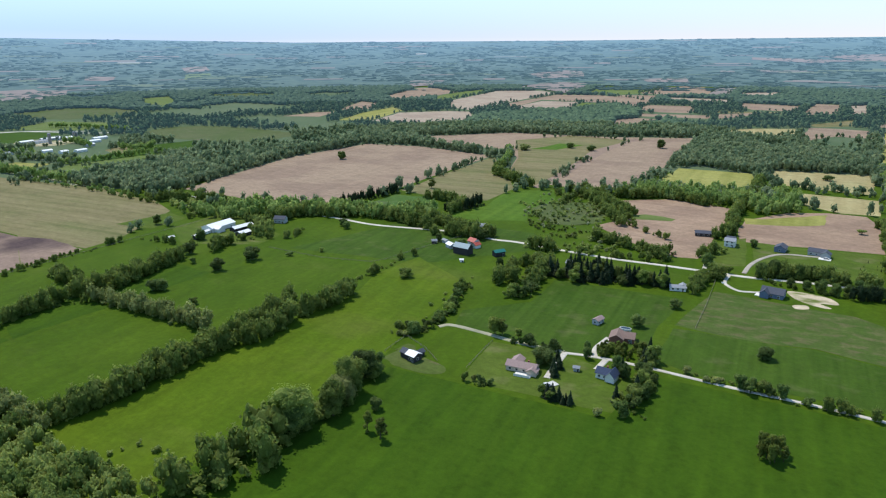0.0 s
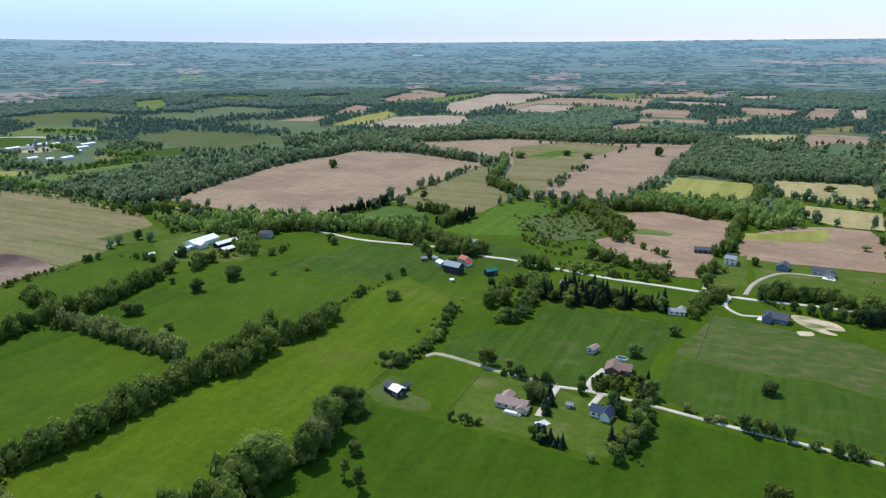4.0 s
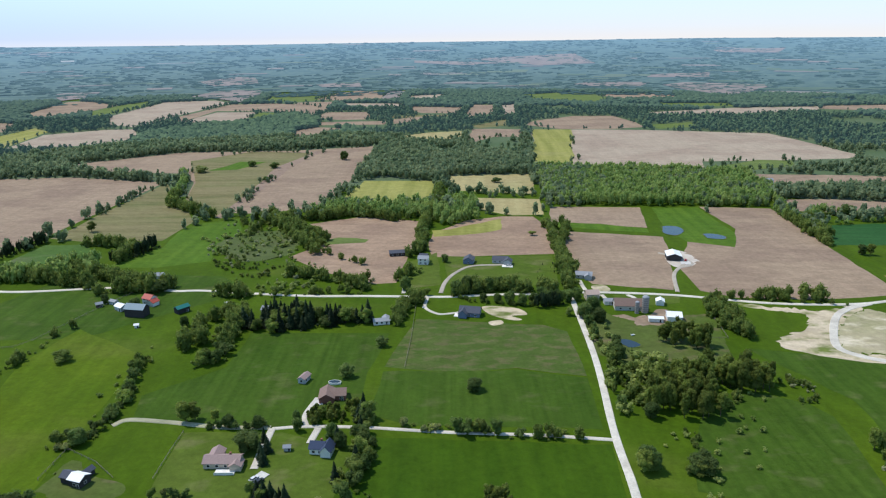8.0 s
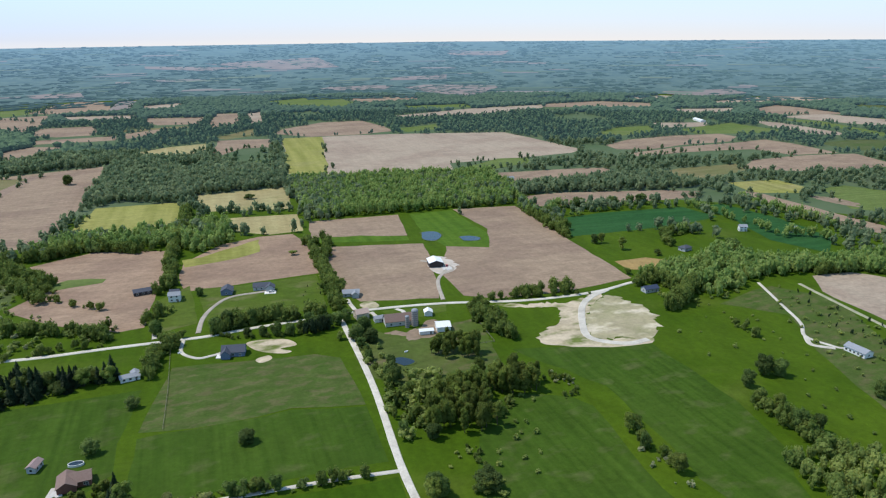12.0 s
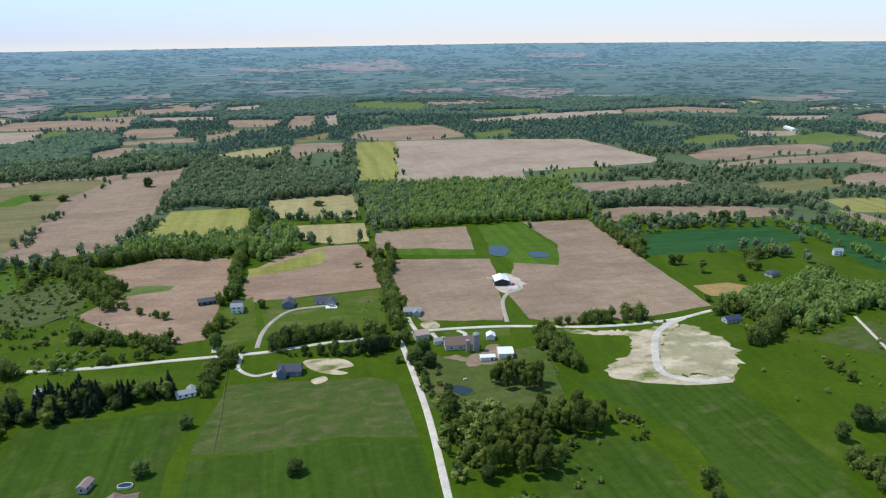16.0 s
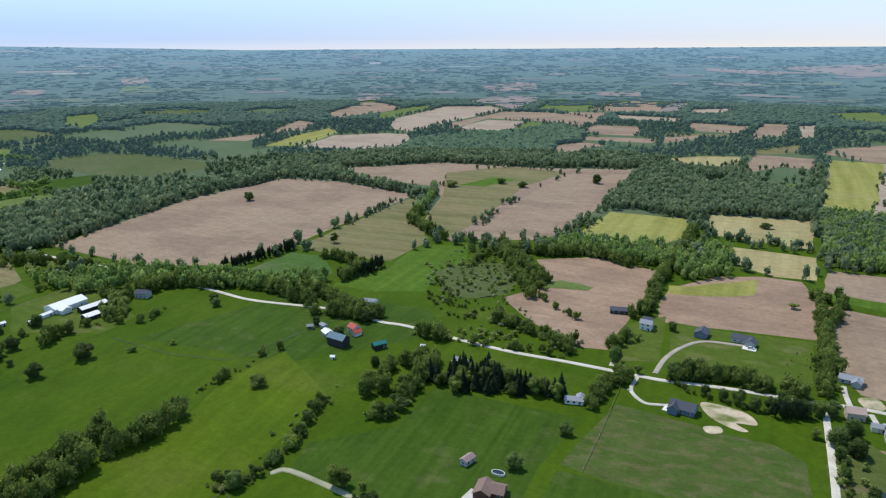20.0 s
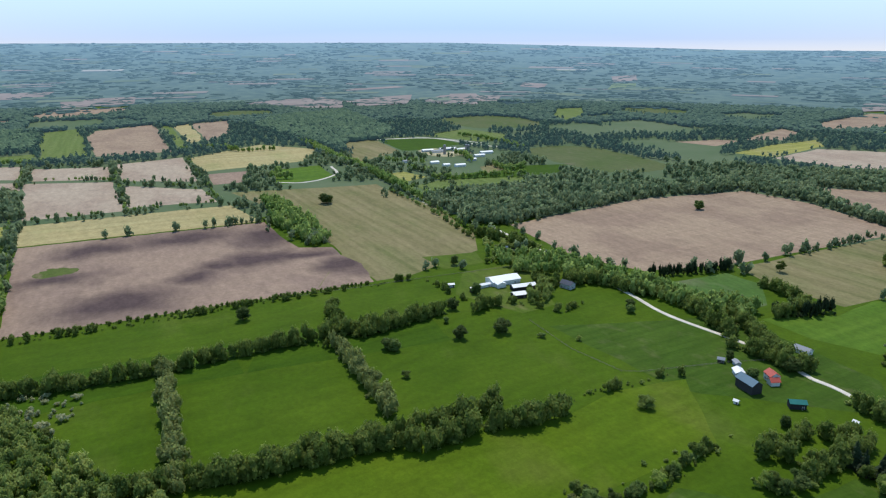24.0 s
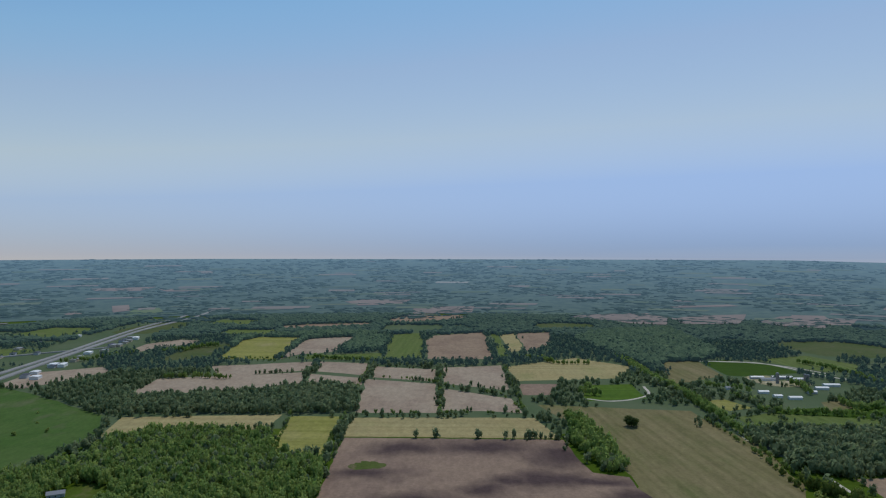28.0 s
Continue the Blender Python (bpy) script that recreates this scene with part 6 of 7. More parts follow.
hedge("mix", [(-300, 409), (-276, 388), (-247, 353), (-225, 328), (-214, 314)])
hedge("mix", [(-298, 419), (-267, 382), (-237, 348), (-213, 326)])
hedge("low", [(-239, 252), (-216, 237), (-185, 222), (-159, 208)])
hedge("small", [(-326, 396), (-303, 374), (-300, 346), (-299, 392)])
hedge("shrub", [(-312, 293), (-282, 267), (-275, 242), (-255, 244)])
hedge("shrub", [(-436, -488), (-437, -466), (-437, -444), (-433, -411)])
scrub(5, 2.2, "blossom", [(109, 71), (124, 68), (117, 48), (104, 47)])
scrub(7, 2.4, "blossom", [(119, -6), (127, -2), (125, -51), (123, -82), (115, -84), (112, -47)])
hedge("small", [(266, 101), (265, 91), (265, 74)])
scrub(9, 1.6, "blossom", [(-460, -409), (-463, -332), (-424, -324), (-372, -321), (-355, -333), (-382, -373)])
scrub(5, 2.0, "blossom", [(-466, -508), (-460, -425), (-429, -398), (-433, -411), (-437, -466), (-436, -488)])
hedge("shrub", [(-596, -303), (-595, -274), (-595, -244), (-595, -205), (-596, -166), (-596, -128), (-597, -89), (-598, -50), (-598, -12)])
scrub(9, 2.4, "green", [(349, 163), (363, 52), (302, -4), (317, 36), (323, 87)])
scrub(16, 2.0, "green", [(270, 141), (304, 117), (278, 47), (251, -25), (246, -55), (204, -93), (232, -13), (247, 47)])
scrub(9, 2.6, "green", [(85, 78), (93, 59), (88, 24), (58, -31), (35, -60), (24, -56), (47, -7)])
hedge("low", [(-106, 2), (-96, 4), (-84, 1), (-75, 0), (-62, 1), (-50, -1), (-42, -2), (-32, -2), (-21, -1)])
lone_tree(-330, 192, 5, 8)
lone_tree(-312, 196, 5, 8)
lone_tree(-314, 187, 4, 6)
lone_tree(-339, 193, 6, 9)
lone_tree(17, 83, 5, 9)
lone_tree(-5, 154, 3.5, 5)
lone_tree(9, 26, 4, 7)
lone_tree(19, 103, 4, 7)
lone_tree(6, 136, 4, 7)
lone_tree(8, 118, 3.5, 6)
lone_tree(121, -4, 3.5, 10, "spring")
lone_tree(120, -20, 3.5, 8)
lone_tree(125, -41, 4.5, 9, "spring")
lone_tree(231, 29, 7, 11)
lone_tree(239, 25, 6, 9)
lone_tree(212, 19, 5, 9)
lone_tree(208, 4, 4, 6)
lone_tree(208, -9, 4.5, 10, "spring")
lone_tree(204, -28, 5, 11)
lone_tree(208, -30, 4, 8)
lone_tree(213, -32, 4, 9)
lone_tree(318, 447, 9, 11)
lone_tree(363, 446, 8, 10)
lone_tree(400, 444, 9, 11)
lone_tree(388, 447, 7, 9)
lone_tree(282, 282, 5, 11, "spring")
lone_tree(267, 309, 5, 8)
lone_tree(274, 308, 4, 9, "spring")
lone_tree(304, 256, 4, 5)
lone_tree(35, -30, 5, 7, "spring")
lone_tree(32, -29, 4, 6)
lone_tree(10, -28, 5, 9, "spring")
lone_tree(14, -27, 5, 8)
lone_tree(250, 217, 4, 5)
lone_tree(348, 201, 5, 8)
lone_tree(362, 197, 5, 8)
grove("spring", 3, 11, [(-64, -61), (-59, -65), (-53, -65), (-49, -57), (-53, -51), (-60, -53)])
grove("spring", 5.2, 17, [(21, 29), (47, 15), (60, 23), (63, 51), (93, 48), (101, 66), (70, 72), (35, 60)])
grove("spring", 5, 15, [(43, 110), (74, 96), (81, 113), (53, 126)])
grove("round", 6.5, 8, [(4, 41), (17, 34), (30, 55), (13, 68)])
hedge("big", [(251, 396), (299, 461), (332, 445)])
hedge("mix", [(444, 415), (455, 382), (457, 331)])
hedge("big", [(525, 428), (530, 387), (532, 340), (539, 290)])
hedge("mix", [(461, 318), (459, 287), (459, 270)])
hedge("big", [(467, 279), (483, 270), (498, 249)])
hedge("mix", [(339, 229), (376, 245), (380, 234)])
hedge("mix", [(97, 179), (96, 157), (97, 135), (106, 123)])
hedge("mix", [(331, 279), (343, 307), (381, 319)])
hedge("big", [(401, 168), (442, 172), (462, 151)])
hedge("mix", [(273, 543), (259, 421), (263, 363)])
wood(1, [(251, 207), (292, 221), (332, 219), (365, 215), (381, 191), (350, 175), (314, 158), (285, 144), (270, 178)])
wood(1, [(383, 194), (428, 189), (484, 172), (460, 150), (400, 172), (367, 176)])
wood(2, [(247, 570), (263, 527), (311, 531), (531, 504), (535, 440), (542, 494), (514, 578), (465, 613), (338, 591)])
hedge("low", [(-239, 430), (-208, 431), (-163, 417), (-139, 408)])
hedge("big", [(-279, 411), (-245, 406), (-208, 431), (-162, 409)])
hedge("big", [(-129, 373), (-125, 476), (-126, 562)])
hedge("mix", [(-306, 413), (-262, 356), (-218, 287)])
hedge("big", [(-1523, 151), (-1279, 153), (-1103, 168), (-951, 165), (-891, 165)])
hedge("mix", [(-1524, 163), (-1280, 164), (-1104, 177), (-962, 177)])
hedge("mix", [(-1215, 213), (-1196, 253), (-1158, 285)])
hedge("mix", [(-1127, 237), (-1076, 256)])
hedge("big", [(-1231, 376), (-1205, 388), (-1142, 367)])
hedge("mix", [(-1024, 236), (-1008, 272), (-1002, 332), (-990, 393)])
hedge("big", [(-1088, 384), (-1029, 378), (-1058, 432)])
hedge("mix", [(-906, 171), (-920, 233), (-910, 300), (-899, 342)])
hedge("mix", [(-1478, 503), (-1406, 535), (-1291, 537), (-1235, 533)])
hedge("mix", [(-1419, -992), (-1435, -943), (-1560, -893)])
hedge("big", [(-1554, -839), (-1592, -804), (-1650, -786), (-1671, -752)])
hedge("low", [(-1481, -683), (-1453, -621), (-1447, -561)])
hedge("mix", [(-1504, -503), (-1466, -413), (-1446, -329)])
wood(2, [(-1567, -440), (-1642, -361), (-1889, -379), (-1814, -436)])
hedge("mix", [(-1499, -102), (-1510, -24), (-1433, 13), (-1435, 81)])
hedge("big", [(-1193, 37), (-1130, 8), (-1121, 42)])
hedge("mix", [(-1243, -701), (-1256, -670), (-1245, -580)])
hedge("low", [(-1118, -844), (-1144, -783), (-1171, -748)])
hedge("conif", [(-28, 168), (-19, 169), (-8, 174)])
hedge("mix", [(-529, 145), (-529, 165), (-508, 181), (-480, 182)])
hedge("big", [(-542, 127), (-519, 125), (-524, 141)])
hedge("mix", [(-225, 228), (-200, 221), (-183, 220), (-157, 197)])
hedge("spring", [(-163, 214), (-157, 214)])
hedge("mix", [(-134, 215), (-128, 229), (-123, 242)])
hedge("low", [(-217, 297), (-190, 273), (-167, 257)])
lone_tree(-125, 341, 6, 10)
lone_tree(-121, 303, 5, 8)
lone_tree(-100, 270, 4, 6)
lone_tree(-293, 412, 4, 9, "spring")
lone_tree(-310, 401, 4, 9, "spring")
lone_tree(-465, 351, 5, 10, "spring")
lone_tree(-452, 162, 5, 6)
lone_tree(-487, 11, 3, 4)
scrub(8, 3.6, "green", [(-343, 333), (-316, 362), (-261, 382), (-213, 299), (-232, 264), (-280, 291), (-290, 250)])
scrub(9, 3, "green", [(-279, 187), (-241, 203), (-196, 190), (-201, 175), (-245, 177)])
scrub(8, 3.2, "spring", [(-305, 256), (-284, 289), (-234, 248), (-245, 212), (-283, 227)])
scrub(10, 4, "green", [(-245, 277), (-218, 259), (-186, 232), (-175, 208), (-208, 218), (-228, 214)])
scrub(9, 2.6, "green", [(10, 68), (41, 96), (24, 45), (32, 18), (39, -6), (26, -20), (15, 22)])
scrub(7, 3, "green", [(291, 219), (342, 172), (285, 134), (245, 134), (238, 161)])
scrub(12, 2.4, "green", [(318, 137), (344, 129), (311, 14), (280, -15), (282, 23)])
scrub(12, 2.2, "green", [(-271, -28), (-282, 71), (-286, 114), (-265, 82), (-250, 4), (-255, -46)])
lone_tree(-86, 189, 6, 10)
lone_tree(-78, 196, 6.5, 11)
lone_tree(-71, 196, 5, 8)
lone_tree(-61, 200, 5.5, 9)
lone_tree(-53, 206, 5.5, 8)
lone_tree(-65, 178, 3.5, 5.5)
lone_tree(-55, 176, 4, 6)
lone_tree(-46, 174, 5, 8)
lone_tree(-37, 172, 5, 7.5)
lone_tree(-29, 177, 4, 6.5)
lone_tree(-22, 185, 5, 8)
lone_tree(-17, 176, 5, 9)
lone_tree(-11, 176, 5, 9)
lone_tree(-40, 202, 4, 6)
lone_tree(-31, 199, 4, 6)
lone_tree(-108, 188, 3.5, 5)
lone_tree(-3, 181, 5, 8)
lone_tree(4, 184, 5, 8)
lone_tree(-155, -57, 3.2, 8, "spruce")
lone_tree(-152, -56, 2.8, 7, "spruce")
lone_tree(-158, -56, 3, 7, "spruce")
lone_tree(-148, -57, 2, 5, "spruce")
lone_tree(-146, -56, 2.2, 6, "spruce")
lone_tree(-127, -44, 3, 9, "spruce")
lone_tree(-168, -15, 2.5, 7, "spruce")
lone_tree(-165, -29, 2.8, 8, "spruce")
lone_tree(-157, 3, 3, 6, "single")
lone_tree(-175, -3, 3.4, 6, "single")
lone_tree(-125, 16, 3.6, 10, "spruce")
lone_tree(-132, -15, 3.4, 9, "spruce")
lone_tree(-190, -3, 3.5, 6, "single")
scrub(7, 2, "spruce", [(-26, 261), (3, 281), (5, 234), (-22, 219)])
hedge("mix", [(-89, 194), (-78, 203), (-64, 204), (-51, 205), (-34, 205), (-18, 201), (-6, 195)])
hedge("shrub", [(-88, 185), (-67, 174), (-55, 174), (-36, 170), (-13, 174)])
hedge("mix", [(-88, 187), (-72, 196), (-54, 204), (-36, 196)])
lone_tree(374, 244, 5, 6.5, "golden")


# ---- fields out on the plain ----
def plain_fields():
    """Fields between the far woods."""
    made = 0
    for _ in range(700):
        r, a = rng.uniform(1150, 2420), radians(rng.uniform(-52, 125))
        x, y = CX - r * math.sin(a), CY + r * math.cos(a)
        w, d = rng.uniform(50, 130), rng.uniform(40, 100)
        grid = np.array([(x + p * w, y + q * d) for p in (-1.1, -0.5, 0, 0.5, 1.1) for q in (-1.1, -0.5, 0, 0.5, 1.1)])
        if any(inside(poly, grid[:, 0], grid[:, 1]).any() for poly in FIELDS + WOODS):
            continue
        kind = ("grass", "pale_hay", "grass", "marsh")[int(rng.integers(4))]
        s = rng.uniform(-12, 12)
        pts = [(x - w, y - d), (x + w, y - d + s), (x + w - s, y + d), (x - w, y + d)]
        if kind != "grass":
            field(kind, 1, pts)
        else:
            FIELDS.append(np.array(pts))
        made += 1
        if made > 20:
            break


plain_fields()


# ---- woods that nobody could count ----
EDGE_FROM = 800.0


def edge_trees():
    """Broken rows of hedgerow trees along the edges of the outer fields."""
    out = []
    for poly in FIELDS:
        if np.ptp(poly[:, 0]) + np.ptp(poly[:, 1]) < 150:
            continue
        for (ax, ay), (bx, by) in zip(poly, np.roll(poly, -1, 0)):
            d = math.hypot(bx - ax, by - ay)
            for t in np.arange(0.5, d, 8.5):
                x, y = ax + (bx - ax) * t / d, ay + (by - ay) * t / d
                r = math.hypot(x - CX, y - CY)
                if EDGE_FROM < r < 2450 and noise.noise((x * 0.011, y * 0.011, 31)) + 0.5 * noise.noise((x * 0.05, y * 0.05, 8)) > 0.10 and rng.random() < 0.8:
                    if min(((line[:, 0] - x) ** 2 + (line[:, 1] - y) ** 2).min() for line, _ in ROADS) > 64:
                        out.append((x + rng.normal() * 3.5, y + rng.normal() * 3.5, rng.uniform(3.5, 9.5)))
    return np.array(out)


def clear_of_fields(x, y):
    """True where no field lies; far trees also clear the camera's view of fields."""
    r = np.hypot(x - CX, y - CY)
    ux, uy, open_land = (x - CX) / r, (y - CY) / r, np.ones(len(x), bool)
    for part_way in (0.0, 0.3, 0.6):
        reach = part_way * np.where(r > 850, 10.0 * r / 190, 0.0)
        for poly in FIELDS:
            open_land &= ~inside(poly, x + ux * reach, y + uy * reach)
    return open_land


def wild_woods():
    """Woodland between the fields placed by the camera's view, out to the raised rim."""
    gx, gy = np.meshgrid(np.arange(-2600, 2600, 13.0), np.arange(-1500, 2400, 13.0))
    x = gx.ravel() + rng.uniform(-7, 7, gx.size)
    y = gy.ravel() + rng.uniform(-7, 7, gx.size)
    r = np.hypot(x - CX, y - CY)
    yaw = np.degrees(np.arctan2(-(x - CX), y - CY))
    near_w = np.where(yaw > 45, 640, 700)
    k = (r > near_w) & (r < 2520) & (yaw > -56) & (yaw < 132)
    x, y, r = x[k], y[k], r[k]
    n1 = np.array([noise.noise((a * 0.0045, b * 0.0045, 4)) + 0.5 * noise.noise((a * 0.013, b * 0.013, 9)) for a, b in zip(x, y)])
    k = n1 > -0.16 - 0.34 * np.clip((r - 950) / 700, 0, 1)
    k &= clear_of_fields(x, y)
    for line, clear in ROADS:
        k &= ((x[:, None] - line[None, :, 0]) ** 2 + (y[:, None] - line[None, :, 1]) ** 2).min(1) > clear ** 2
    for px, py in KEEP_CLEAR:
        k &= (x - px) ** 2 + (y - py) ** 2 > 45 ** 2
    return np.stack([x[k], y[k], rng.uniform(7.5, 13, k.sum())], 1)


def spread_copies(kinds, places, wide=0.42):
    """Copies of a few crowns at many places, each turned and scaled, as one set of triangles."""
    places = np.asarray(places, float)
    which = rng.integers(len(kinds), size=len(places))
    vs, fs, k = [], [], 0
    for n, (v, f) in enumerate(kinds):
        p = places[which == n]
        if not len(p):
            continue
        a = rng.uniform(0, 2 * np.pi, len(p))
        c, s = np.cos(a)[:, None], np.sin(a)[:, None]
        w = (p[:, 2] * wide * rng.uniform(0.85, 1.25, len(p)))[:, None]
        x = (v[None, :, 0] * c - v[None, :, 1] * s) * w + p[:, :1]
        y = (v[None, :, 0] * s + v[None, :, 1] * c) * w + p[:, 1:2]
        z = v[None, :, 2] * p[:, 2:3] + height(p[:, 0], p[:, 1])[:, None]
        vs.append(np.stack([x, y, z], -1).reshape(-1, 3))
        fs.append((f[None] + (k + np.arange(len(p)) * len(v))[:, None, None]).reshape(-1, 3))
        k += len(p) * len(v)
    return np.concatenate(vs), np.concatenate(fs)


def unit_crown(blobs, cards, size, low=0.05, fine=True):
    return crown_arrays(rng, 1.0, low, 1.0, blobs, cards, size, 0.0, fine)


def far_crown(fine=False):
    bv, bf = (BALL_V, BALL_F) if fine else (ICO_V, ICO_F)
    v = bv * rng.uniform(0.72, 1.22, (len(bv), 1)) * (1.0, 1.0, 0.55) + (0, 0, 0.45)
    return v, bf


near_kinds = [unit_crown(8, 250, 0.095, 0.05, False) for _ in range(6)]
dome_kinds = [unit_crown(6, 130, 0.12, 0.2, False) for _ in range(9)]
mid_kinds = [unit_crown(3, 44, 0.17, 0.15, False) for _ in range(10)]
bush_kinds = [unit_crown(3, 30, 0.2, 0.0, False) for _ in range(5)]
far_kinds = [unit_crown(1, 22, 0.24, 0.1, False) for _ in range(9)]
coarse_kinds = [far_crown() for _ in range(6)]
plain_kinds = [unit_crown(0, 9, 0.36, 0.1, False) for _ in range(8)]


def stuff(name, kinds, places, wide, mat, label):
    v, f = spread_copies(kinds, places, wide)
    tagged(new(name, mesh_tris(name, v, f, mat)), label, name.replace("_", " "), kind="stuff")


stuff("thicket", dome_kinds, STUFF[0], 0.50, LEAF["thicket"], "dense thicket of young green trees")
stuff("woodland", mid_kinds, STUFF[1], 0.50, LEAF["wood"], "green broadleaved woodland and hedgerows")
stuff("hedge_growth", near_kinds, FILL["green"], 0.55, LEAF["green"], "green trees closing up the hedgerows")
stuff("hedge_growth", bush_kinds, UNDER["green"], 0.75, LEAF["green"], "green undergrowth along the hedgerows")
stuff("hedge_growth", bush_kinds, UNDER["grey"], 0.75, LEAF["grey"], "pale undergrowth along the hedgerows")
stuff("hedge_growth", bush_kinds, [*UNDER["spring"], *FILL["spring"]], 0.6, LEAF["spring"], "yellow-green growth among the poplars")
stuff("spruce_growth", bush_kinds, UNDER["spruce"], 0.5, LEAF["spruce"], "dark evergreen undergrowth between the spruces")
stuff("hedge_growth", near_kinds, FILL["grey"], 0.55, LEAF["grey"], "silvery undergrowth along the hedgerows")
stuff("spruce_growth", near_kinds, FILL["spruce"], 0.30, LEAF["spruce"], "dark evergreen growth between the spruces")
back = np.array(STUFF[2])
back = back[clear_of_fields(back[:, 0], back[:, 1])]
gone = np.hypot(back[:, 0] - CX, back[:, 1] - CY)
stuff("woodland", far_kinds, back[gone < 1350], 0.62, LEAF["hazed_wood"], "broadleaved woods behind the fields, paled by painted haze")
stuff("distant_woodland", coarse_kinds, back[gone >= 1350], 0.64, HAZE_TREES[0], "woods behind the farther fields, with painted-in haze")
for leaf, label in (("green", "scattered green bushes on rough ground"), ("blossom", "pale blossoming bushes in the meadow"), ("spruce", "small planted evergreens in the grass"), ("spring", "yellow-green bushes on rough ground")):
    stuff("scrub", bush_kinds, SCRUB[leaf], 0.32 if leaf == "spruce" else 0.85, LEAF["thicket" if leaf == "green" else leaf], label)
rows_of_trees = edge_trees()
far_off = np.hypot(rows_of_trees[:, 0] - CX, rows_of_trees[:, 1] - CY)
stuff("hedgerow", far_kinds, rows_of_trees[far_off < 1350], 0.58, LEAF["hazed_wood"], "broken rows of trees along the field edges, paled by painted haze")
stuff("hedgerow", plain_kinds, rows_of_trees[far_off >= 1350], 0.60, HAZE_TREES[0], "broken rows of trees along the far field edges, with painted-in haze")
wild = wild_woods()
reach = np.hypot(wild[:, 0] - CX, wild[:, 1] - CY)
stuff("woodland", far_kinds, wild[reach < 1350], 0.62, LEAF["hazed_wood"], "far broadleaved woods between the fields, paled by painted haze")
stuff("distant_woodland", plain_kinds, wild[(reach >= 1350) & (reach < 1900)], 0.60, HAZE_TREES[0], "woods out on the plain, with painted-in haze")
stuff("distant_woodland", coarse_kinds, wild[reach >= 1900], 0.70, HAZE_TREES[1], "woods on the far plain, tinted with painted haze")


def distance():
    """Fields and tree belts on the raised rim, stretched across the camera's line of sight."""
    v, f = [], []
    for k in range(380):
        r, a = rng.uniform(2450, 4650), radians(rng.uniform(-58, 130))
        w, d = rng.uniform(25, 110) / r, rng.uniform(7, 30)
        s = rng.uniform(-0.3, 0.3) * d
        c = [(r - d, a - w), (r - d + s, a + w), (r + d, a + w * 0.9), (r + d - s, a - w * 1.1)]
        f.append(tuple(range(len(v), len(v) + 4))[::-1])
        for rr, aa in c:
            p, q = CX - rr * math.sin(aa), CY + rr * math.cos(aa)
            v.append((p, q, float(height(p, q)) + 3.0))
    tagged(new("hazed_fields", mesh_of("hazed_fields", v, f, FAR_FIELDS)), "pale and green fields far off, tinted with painted haze", "fields", kind="stuff")
    n = 30000
    r, a = rng.uniform(2350, 4740, n), np.radians(rng.uniform(-58, 130, n))
    x, y = CX - r * np.sin(a), CY + r * np.cos(a)
    q = np.array([noise.noise((s * 0.003, t * 0.003, 21)) + 0.6 * noise.noise((s * 0.012, t * 0.012, 5)) for s, t in zip(x, y)])
    k = q > -0.15
    x, y, a = x[k], y[k], a[k]
    vs, fs = [], []
    bv, bf = coarse_kinds[0]
    long, deep, tall = rng.uniform(5, 20, len(x)) * rng.uniform(0.6, 1.6, len(x)), rng.uniform(5, 11, len(x)), rng.uniform(2.5, 5.5, len(x))
    jit = rng.uniform(0.8, 1.2, (len(x), len(bv)))
    lx, ly = bv[None, :, 0] * long[:, None] * jit, bv[None, :, 1] * deep[:, None]
    c, s = np.cos(a)[:, None], np.sin(a)[:, None]
    px, py = x[:, None] + lx * c - ly * s, y[:, None] + lx * s + ly * c
    pz = bv[None, :, 2] * tall[:, None] * jit + height(px, py)
    v = np.stack([px, py, pz], -1).reshape(-1, 3)
    f = (bf[None] + (np.arange(len(x)) * len(bv))[:, None, None]).reshape(-1, 3)
    tagged(new("distant_woodland", mesh_tris("distant_woodland", v, f, FAR_TREES)), "tree belts on the raised far rim, tinted with painted haze", "woodland", kind="stuff")


distance()


# ---- fences, vehicles and small things ----
POST = mesh_of("post", *box(-0.09, -0.09, -0.2, 0.09, 0.09, 1.35), MAT["post"])
RAIL = mesh_of("rail", *boxes((0, -0.03, 0.55, 1, 0.03, 0.68), (0, -0.03, 1.08, 1, 0.03, 1.21)), MAT["post"])


def fence(points, step=5.0, label="weathered wooden post and rail fence"):
    ob = thing("fence", *points[0], 0, 0, label, "fence", "field fences")
    ox, oy = points[0]
    for (ax, ay), (bx, by) in zip(points, points[1:]):
        d = math.hypot(bx - ax, by - ay)
        n = max(1, int(d / step))
        turn = math.degrees(math.atan2(by - ay, bx - ax))
        for k in range(n):
            x, y = ax + (bx - ax) * k / n - ox, ay + (by - ay) * k / n - oy
            part("post", POST, ob, "", pose(x, y, 0.1, 0, 0, turn))
            part("rail", RAIL, ob, "", pose(x, y, 0.1, 0, 0, turn) @ Matrix.Diagonal((d / n, 1, 1, 1)))
    return ob


fence([(-114, 169), (-111, 111), (-110, 67)])
fence([(-463, 72), (-405, 71), (-362, 81), (-356, 92)], 6)
fence([(-356, 92), (-342, 156), (-332, 186)], 6)
fence([(-211, -9), (-210, -26), (-208, -48)])
fence([(-259, -51), (-260, -27), (-240, -37), (-226, -48)])
fence([(-593, -80), (-591, 38), (-584, 161)], 7)
fence([(94, 158), (93, 120), (70, 118)])

car(-163, -45, 62, (0.62, 0.62, 0.62), "silver car parked beside the ranch house")
car(-160, -46.5, 62, (0.04, 0.045, 0.05), "dark car parked beside the ranch house")
car(30, 184, 20, (0.5, 0.5, 0.5), "grey car parked in the farmyard")
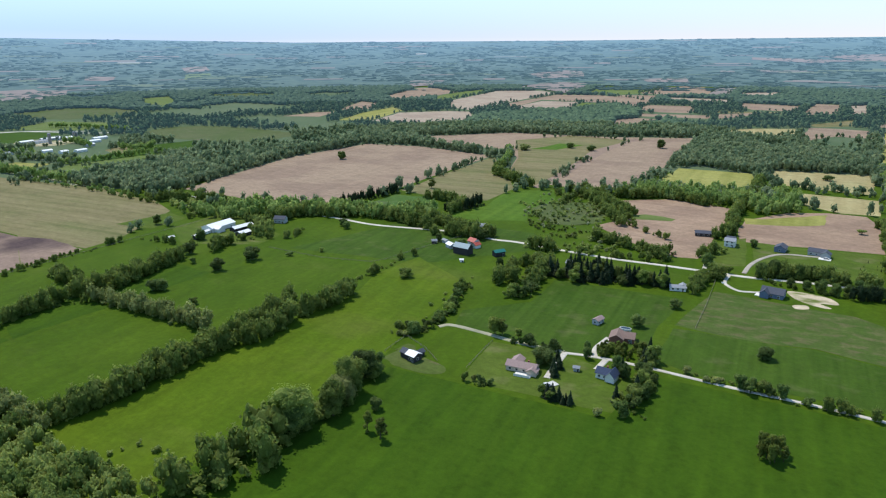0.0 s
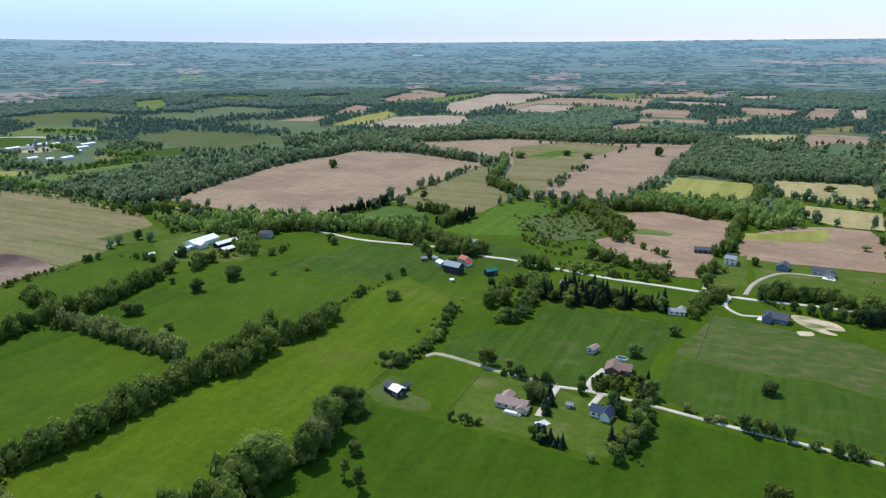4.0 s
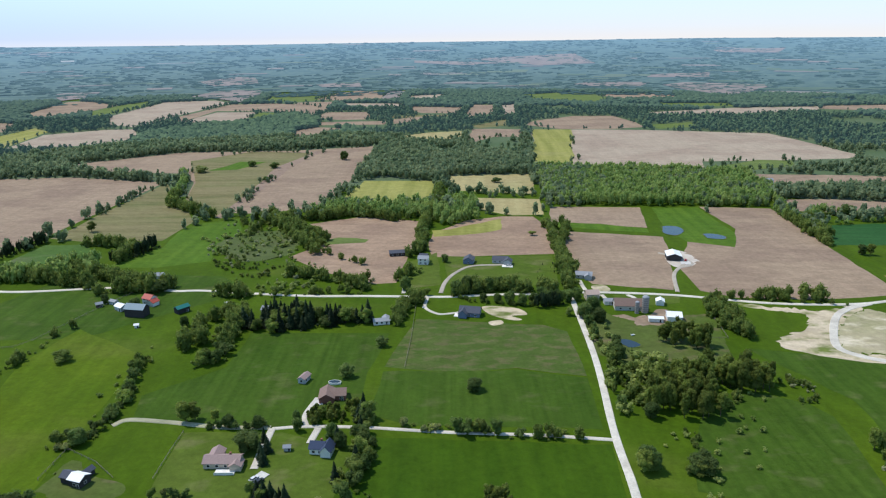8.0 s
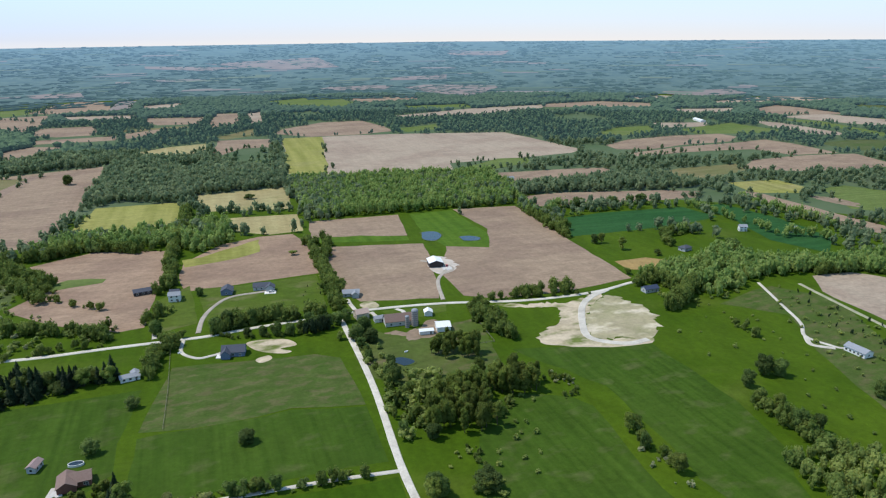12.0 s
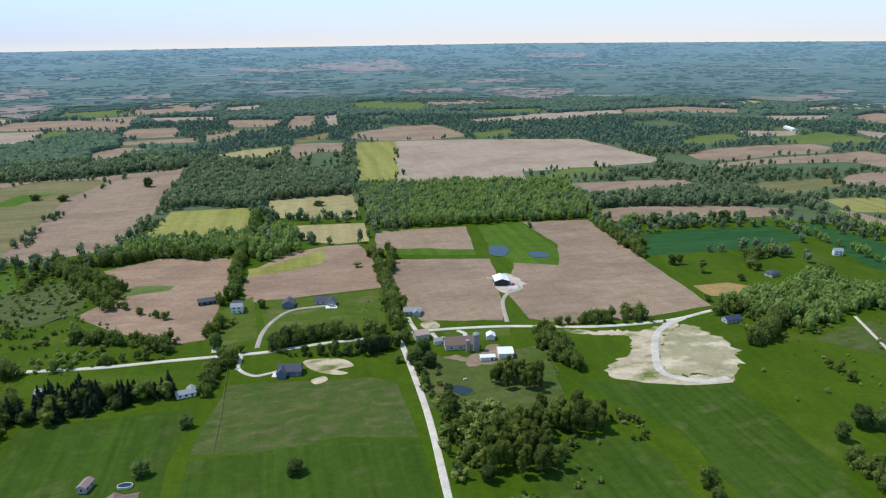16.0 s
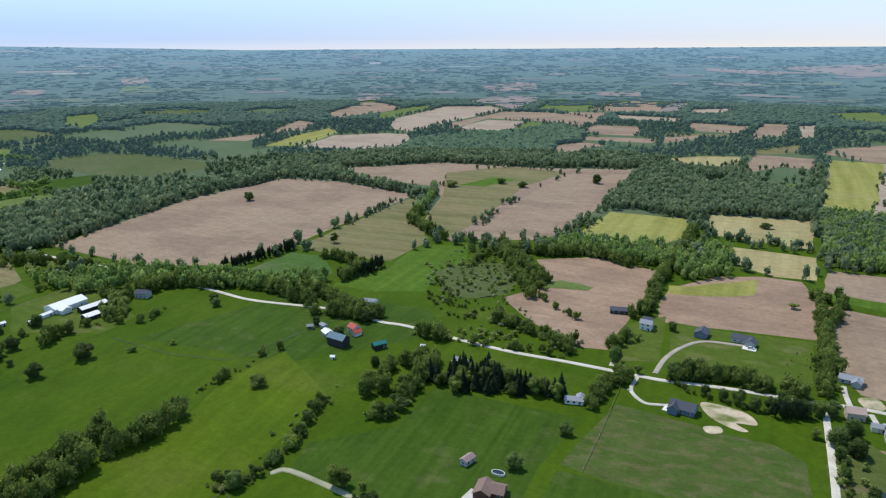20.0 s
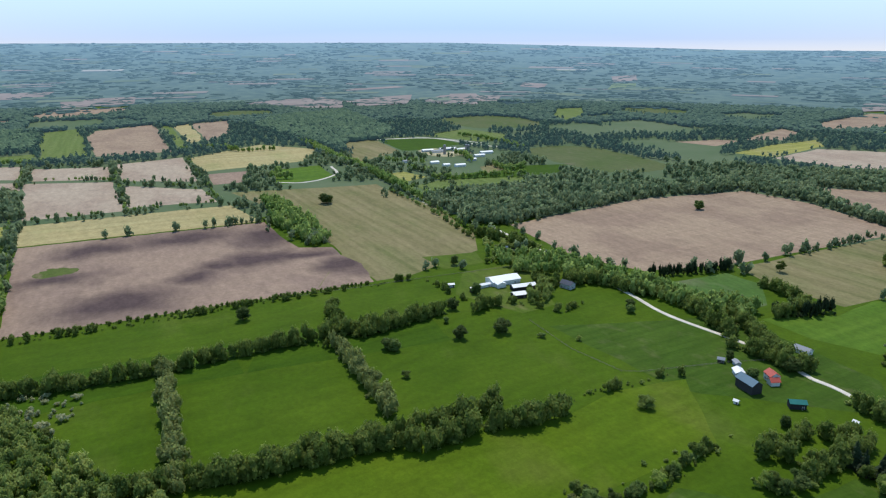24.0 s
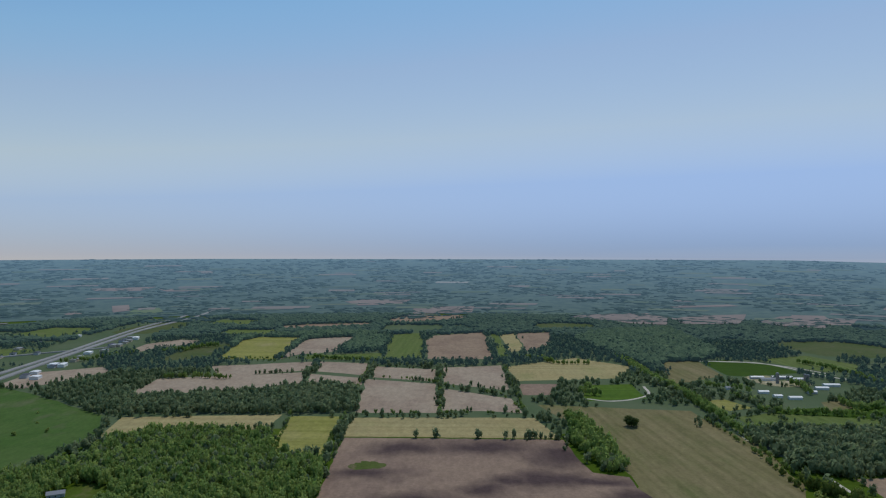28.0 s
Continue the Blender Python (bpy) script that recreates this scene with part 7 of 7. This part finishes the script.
car(108, 283, 70, (0.45, 0.03, 0.03), "red pickup beside the machine shed")
car(-45, 261, 5, (0.65, 0.65, 0.65), "white car on the concrete apron")


def pool(x, y, rot):
    ob = thing("pool", x, y, 0, rot, "oval above-ground pool with pale rim", "pool")
    a = np.linspace(0, 2 * np.pi, 33)[:-1]
    v = [(rx * math.cos(q), ry * math.sin(q), z) for rx, ry, z in ((3.6, 2.1, 0), (3.6, 2.1, 1.2), (3.35, 1.85, 1.2), (3.35, 1.85, 0.9)) for q in a]
    f = [(k * 32 + i, k * 32 + (i + 1) % 32, (k + 1) * 32 + (i + 1) % 32, (k + 1) * 32 + i) for k in range(3) for i in range(32)]
    part("wall", mesh_of("wall", v, f, MAT["white_wall"]), ob)
    part("water", mesh_of("water", [(3.36 * math.cos(q), 1.86 * math.sin(q), 0.98) for q in a], [tuple(range(32))], WATER["pond"]), ob, "still blue pool water")
    return ob


pool(-147, 46, 0)


def apron(x, y, rot, L, W, mat, label):
    """A slab of concrete or paving laid on the ground."""
    ob = new("apron", mesh_of("apron", *box(-L / 2, -W / 2, 0, L / 2, W / 2, 0.32), MAT[mat]))
    ob.matrix_basis = pose(x, y, 0.02, 0, 0, rot)
    return tagged(ob, label, "apron", kind="structure")


apron(-46, 261, -6, 9, 6, "paving", "pale concrete apron before the house")
apron(-161.5, -43, 62, 8, 5, "concrete", "pale gravel parking beside the ranch house")
apron(-82, 150, -8, 6, 6, "paving", "pale concrete apron before the garage")
apron(-151, 24, 10, 5, 6, "concrete", "pale concrete drive beside the brick house")
apron(107, 278, 84, 10, 9, "concrete", "concrete yard before the machine shed")


def trough(x, y, rot, label):
    ob = thing("trough", x, y, 0, rot, label, "trough", "field troughs")
    part("basin", mesh_of("basin", *boxes((-1.2, -0.5, 0.15, 1.2, 0.5, 0.25), (-1.2, -0.5, 0.25, 1.2, -0.42, 0.75), (-1.2, 0.42, 0.25, 1.2, 0.5, 0.75), (-1.2, -0.42, 0.25, -1.12, 0.42, 0.75), (1.12, -0.42, 0.25, 1.2, 0.42, 0.75)), MAT["white_metal"]), ob)
    for lx in (-0.9, 0.9):
        part("leg", mesh_of("leg", *box(lx - 0.08, -0.4, -0.1, lx + 0.08, 0.4, 0.15), MAT["dark_metal"]), ob)


trough(33, 122, 15, "white feed trough in the pasture")
trough(-108, 163, 40, "white feed trough beside the fence")


def dock(x, y, rot, long):
    ob = thing("dock", x, y, 0, rot, "white wooden dock reaching into the lake", "dock")
    n = max(4, int(long / 0.9))
    plank = mesh_of("plank", *box(0.03, -0.9, 0.62, long / n - 0.03, 0.9, 0.70), MAT["white_wall"])
    for k in range(n):
        part("plank", plank, ob, "", pose(long * k / n, 0, 0))
    for k in range(0, n, 3):
        for s in (-0.8, 0.8):
            part("post", POST, ob, "", pose(long * (k + 0.5) / n, s, -0.4))


dock(-380, -422, -98, 7.1)
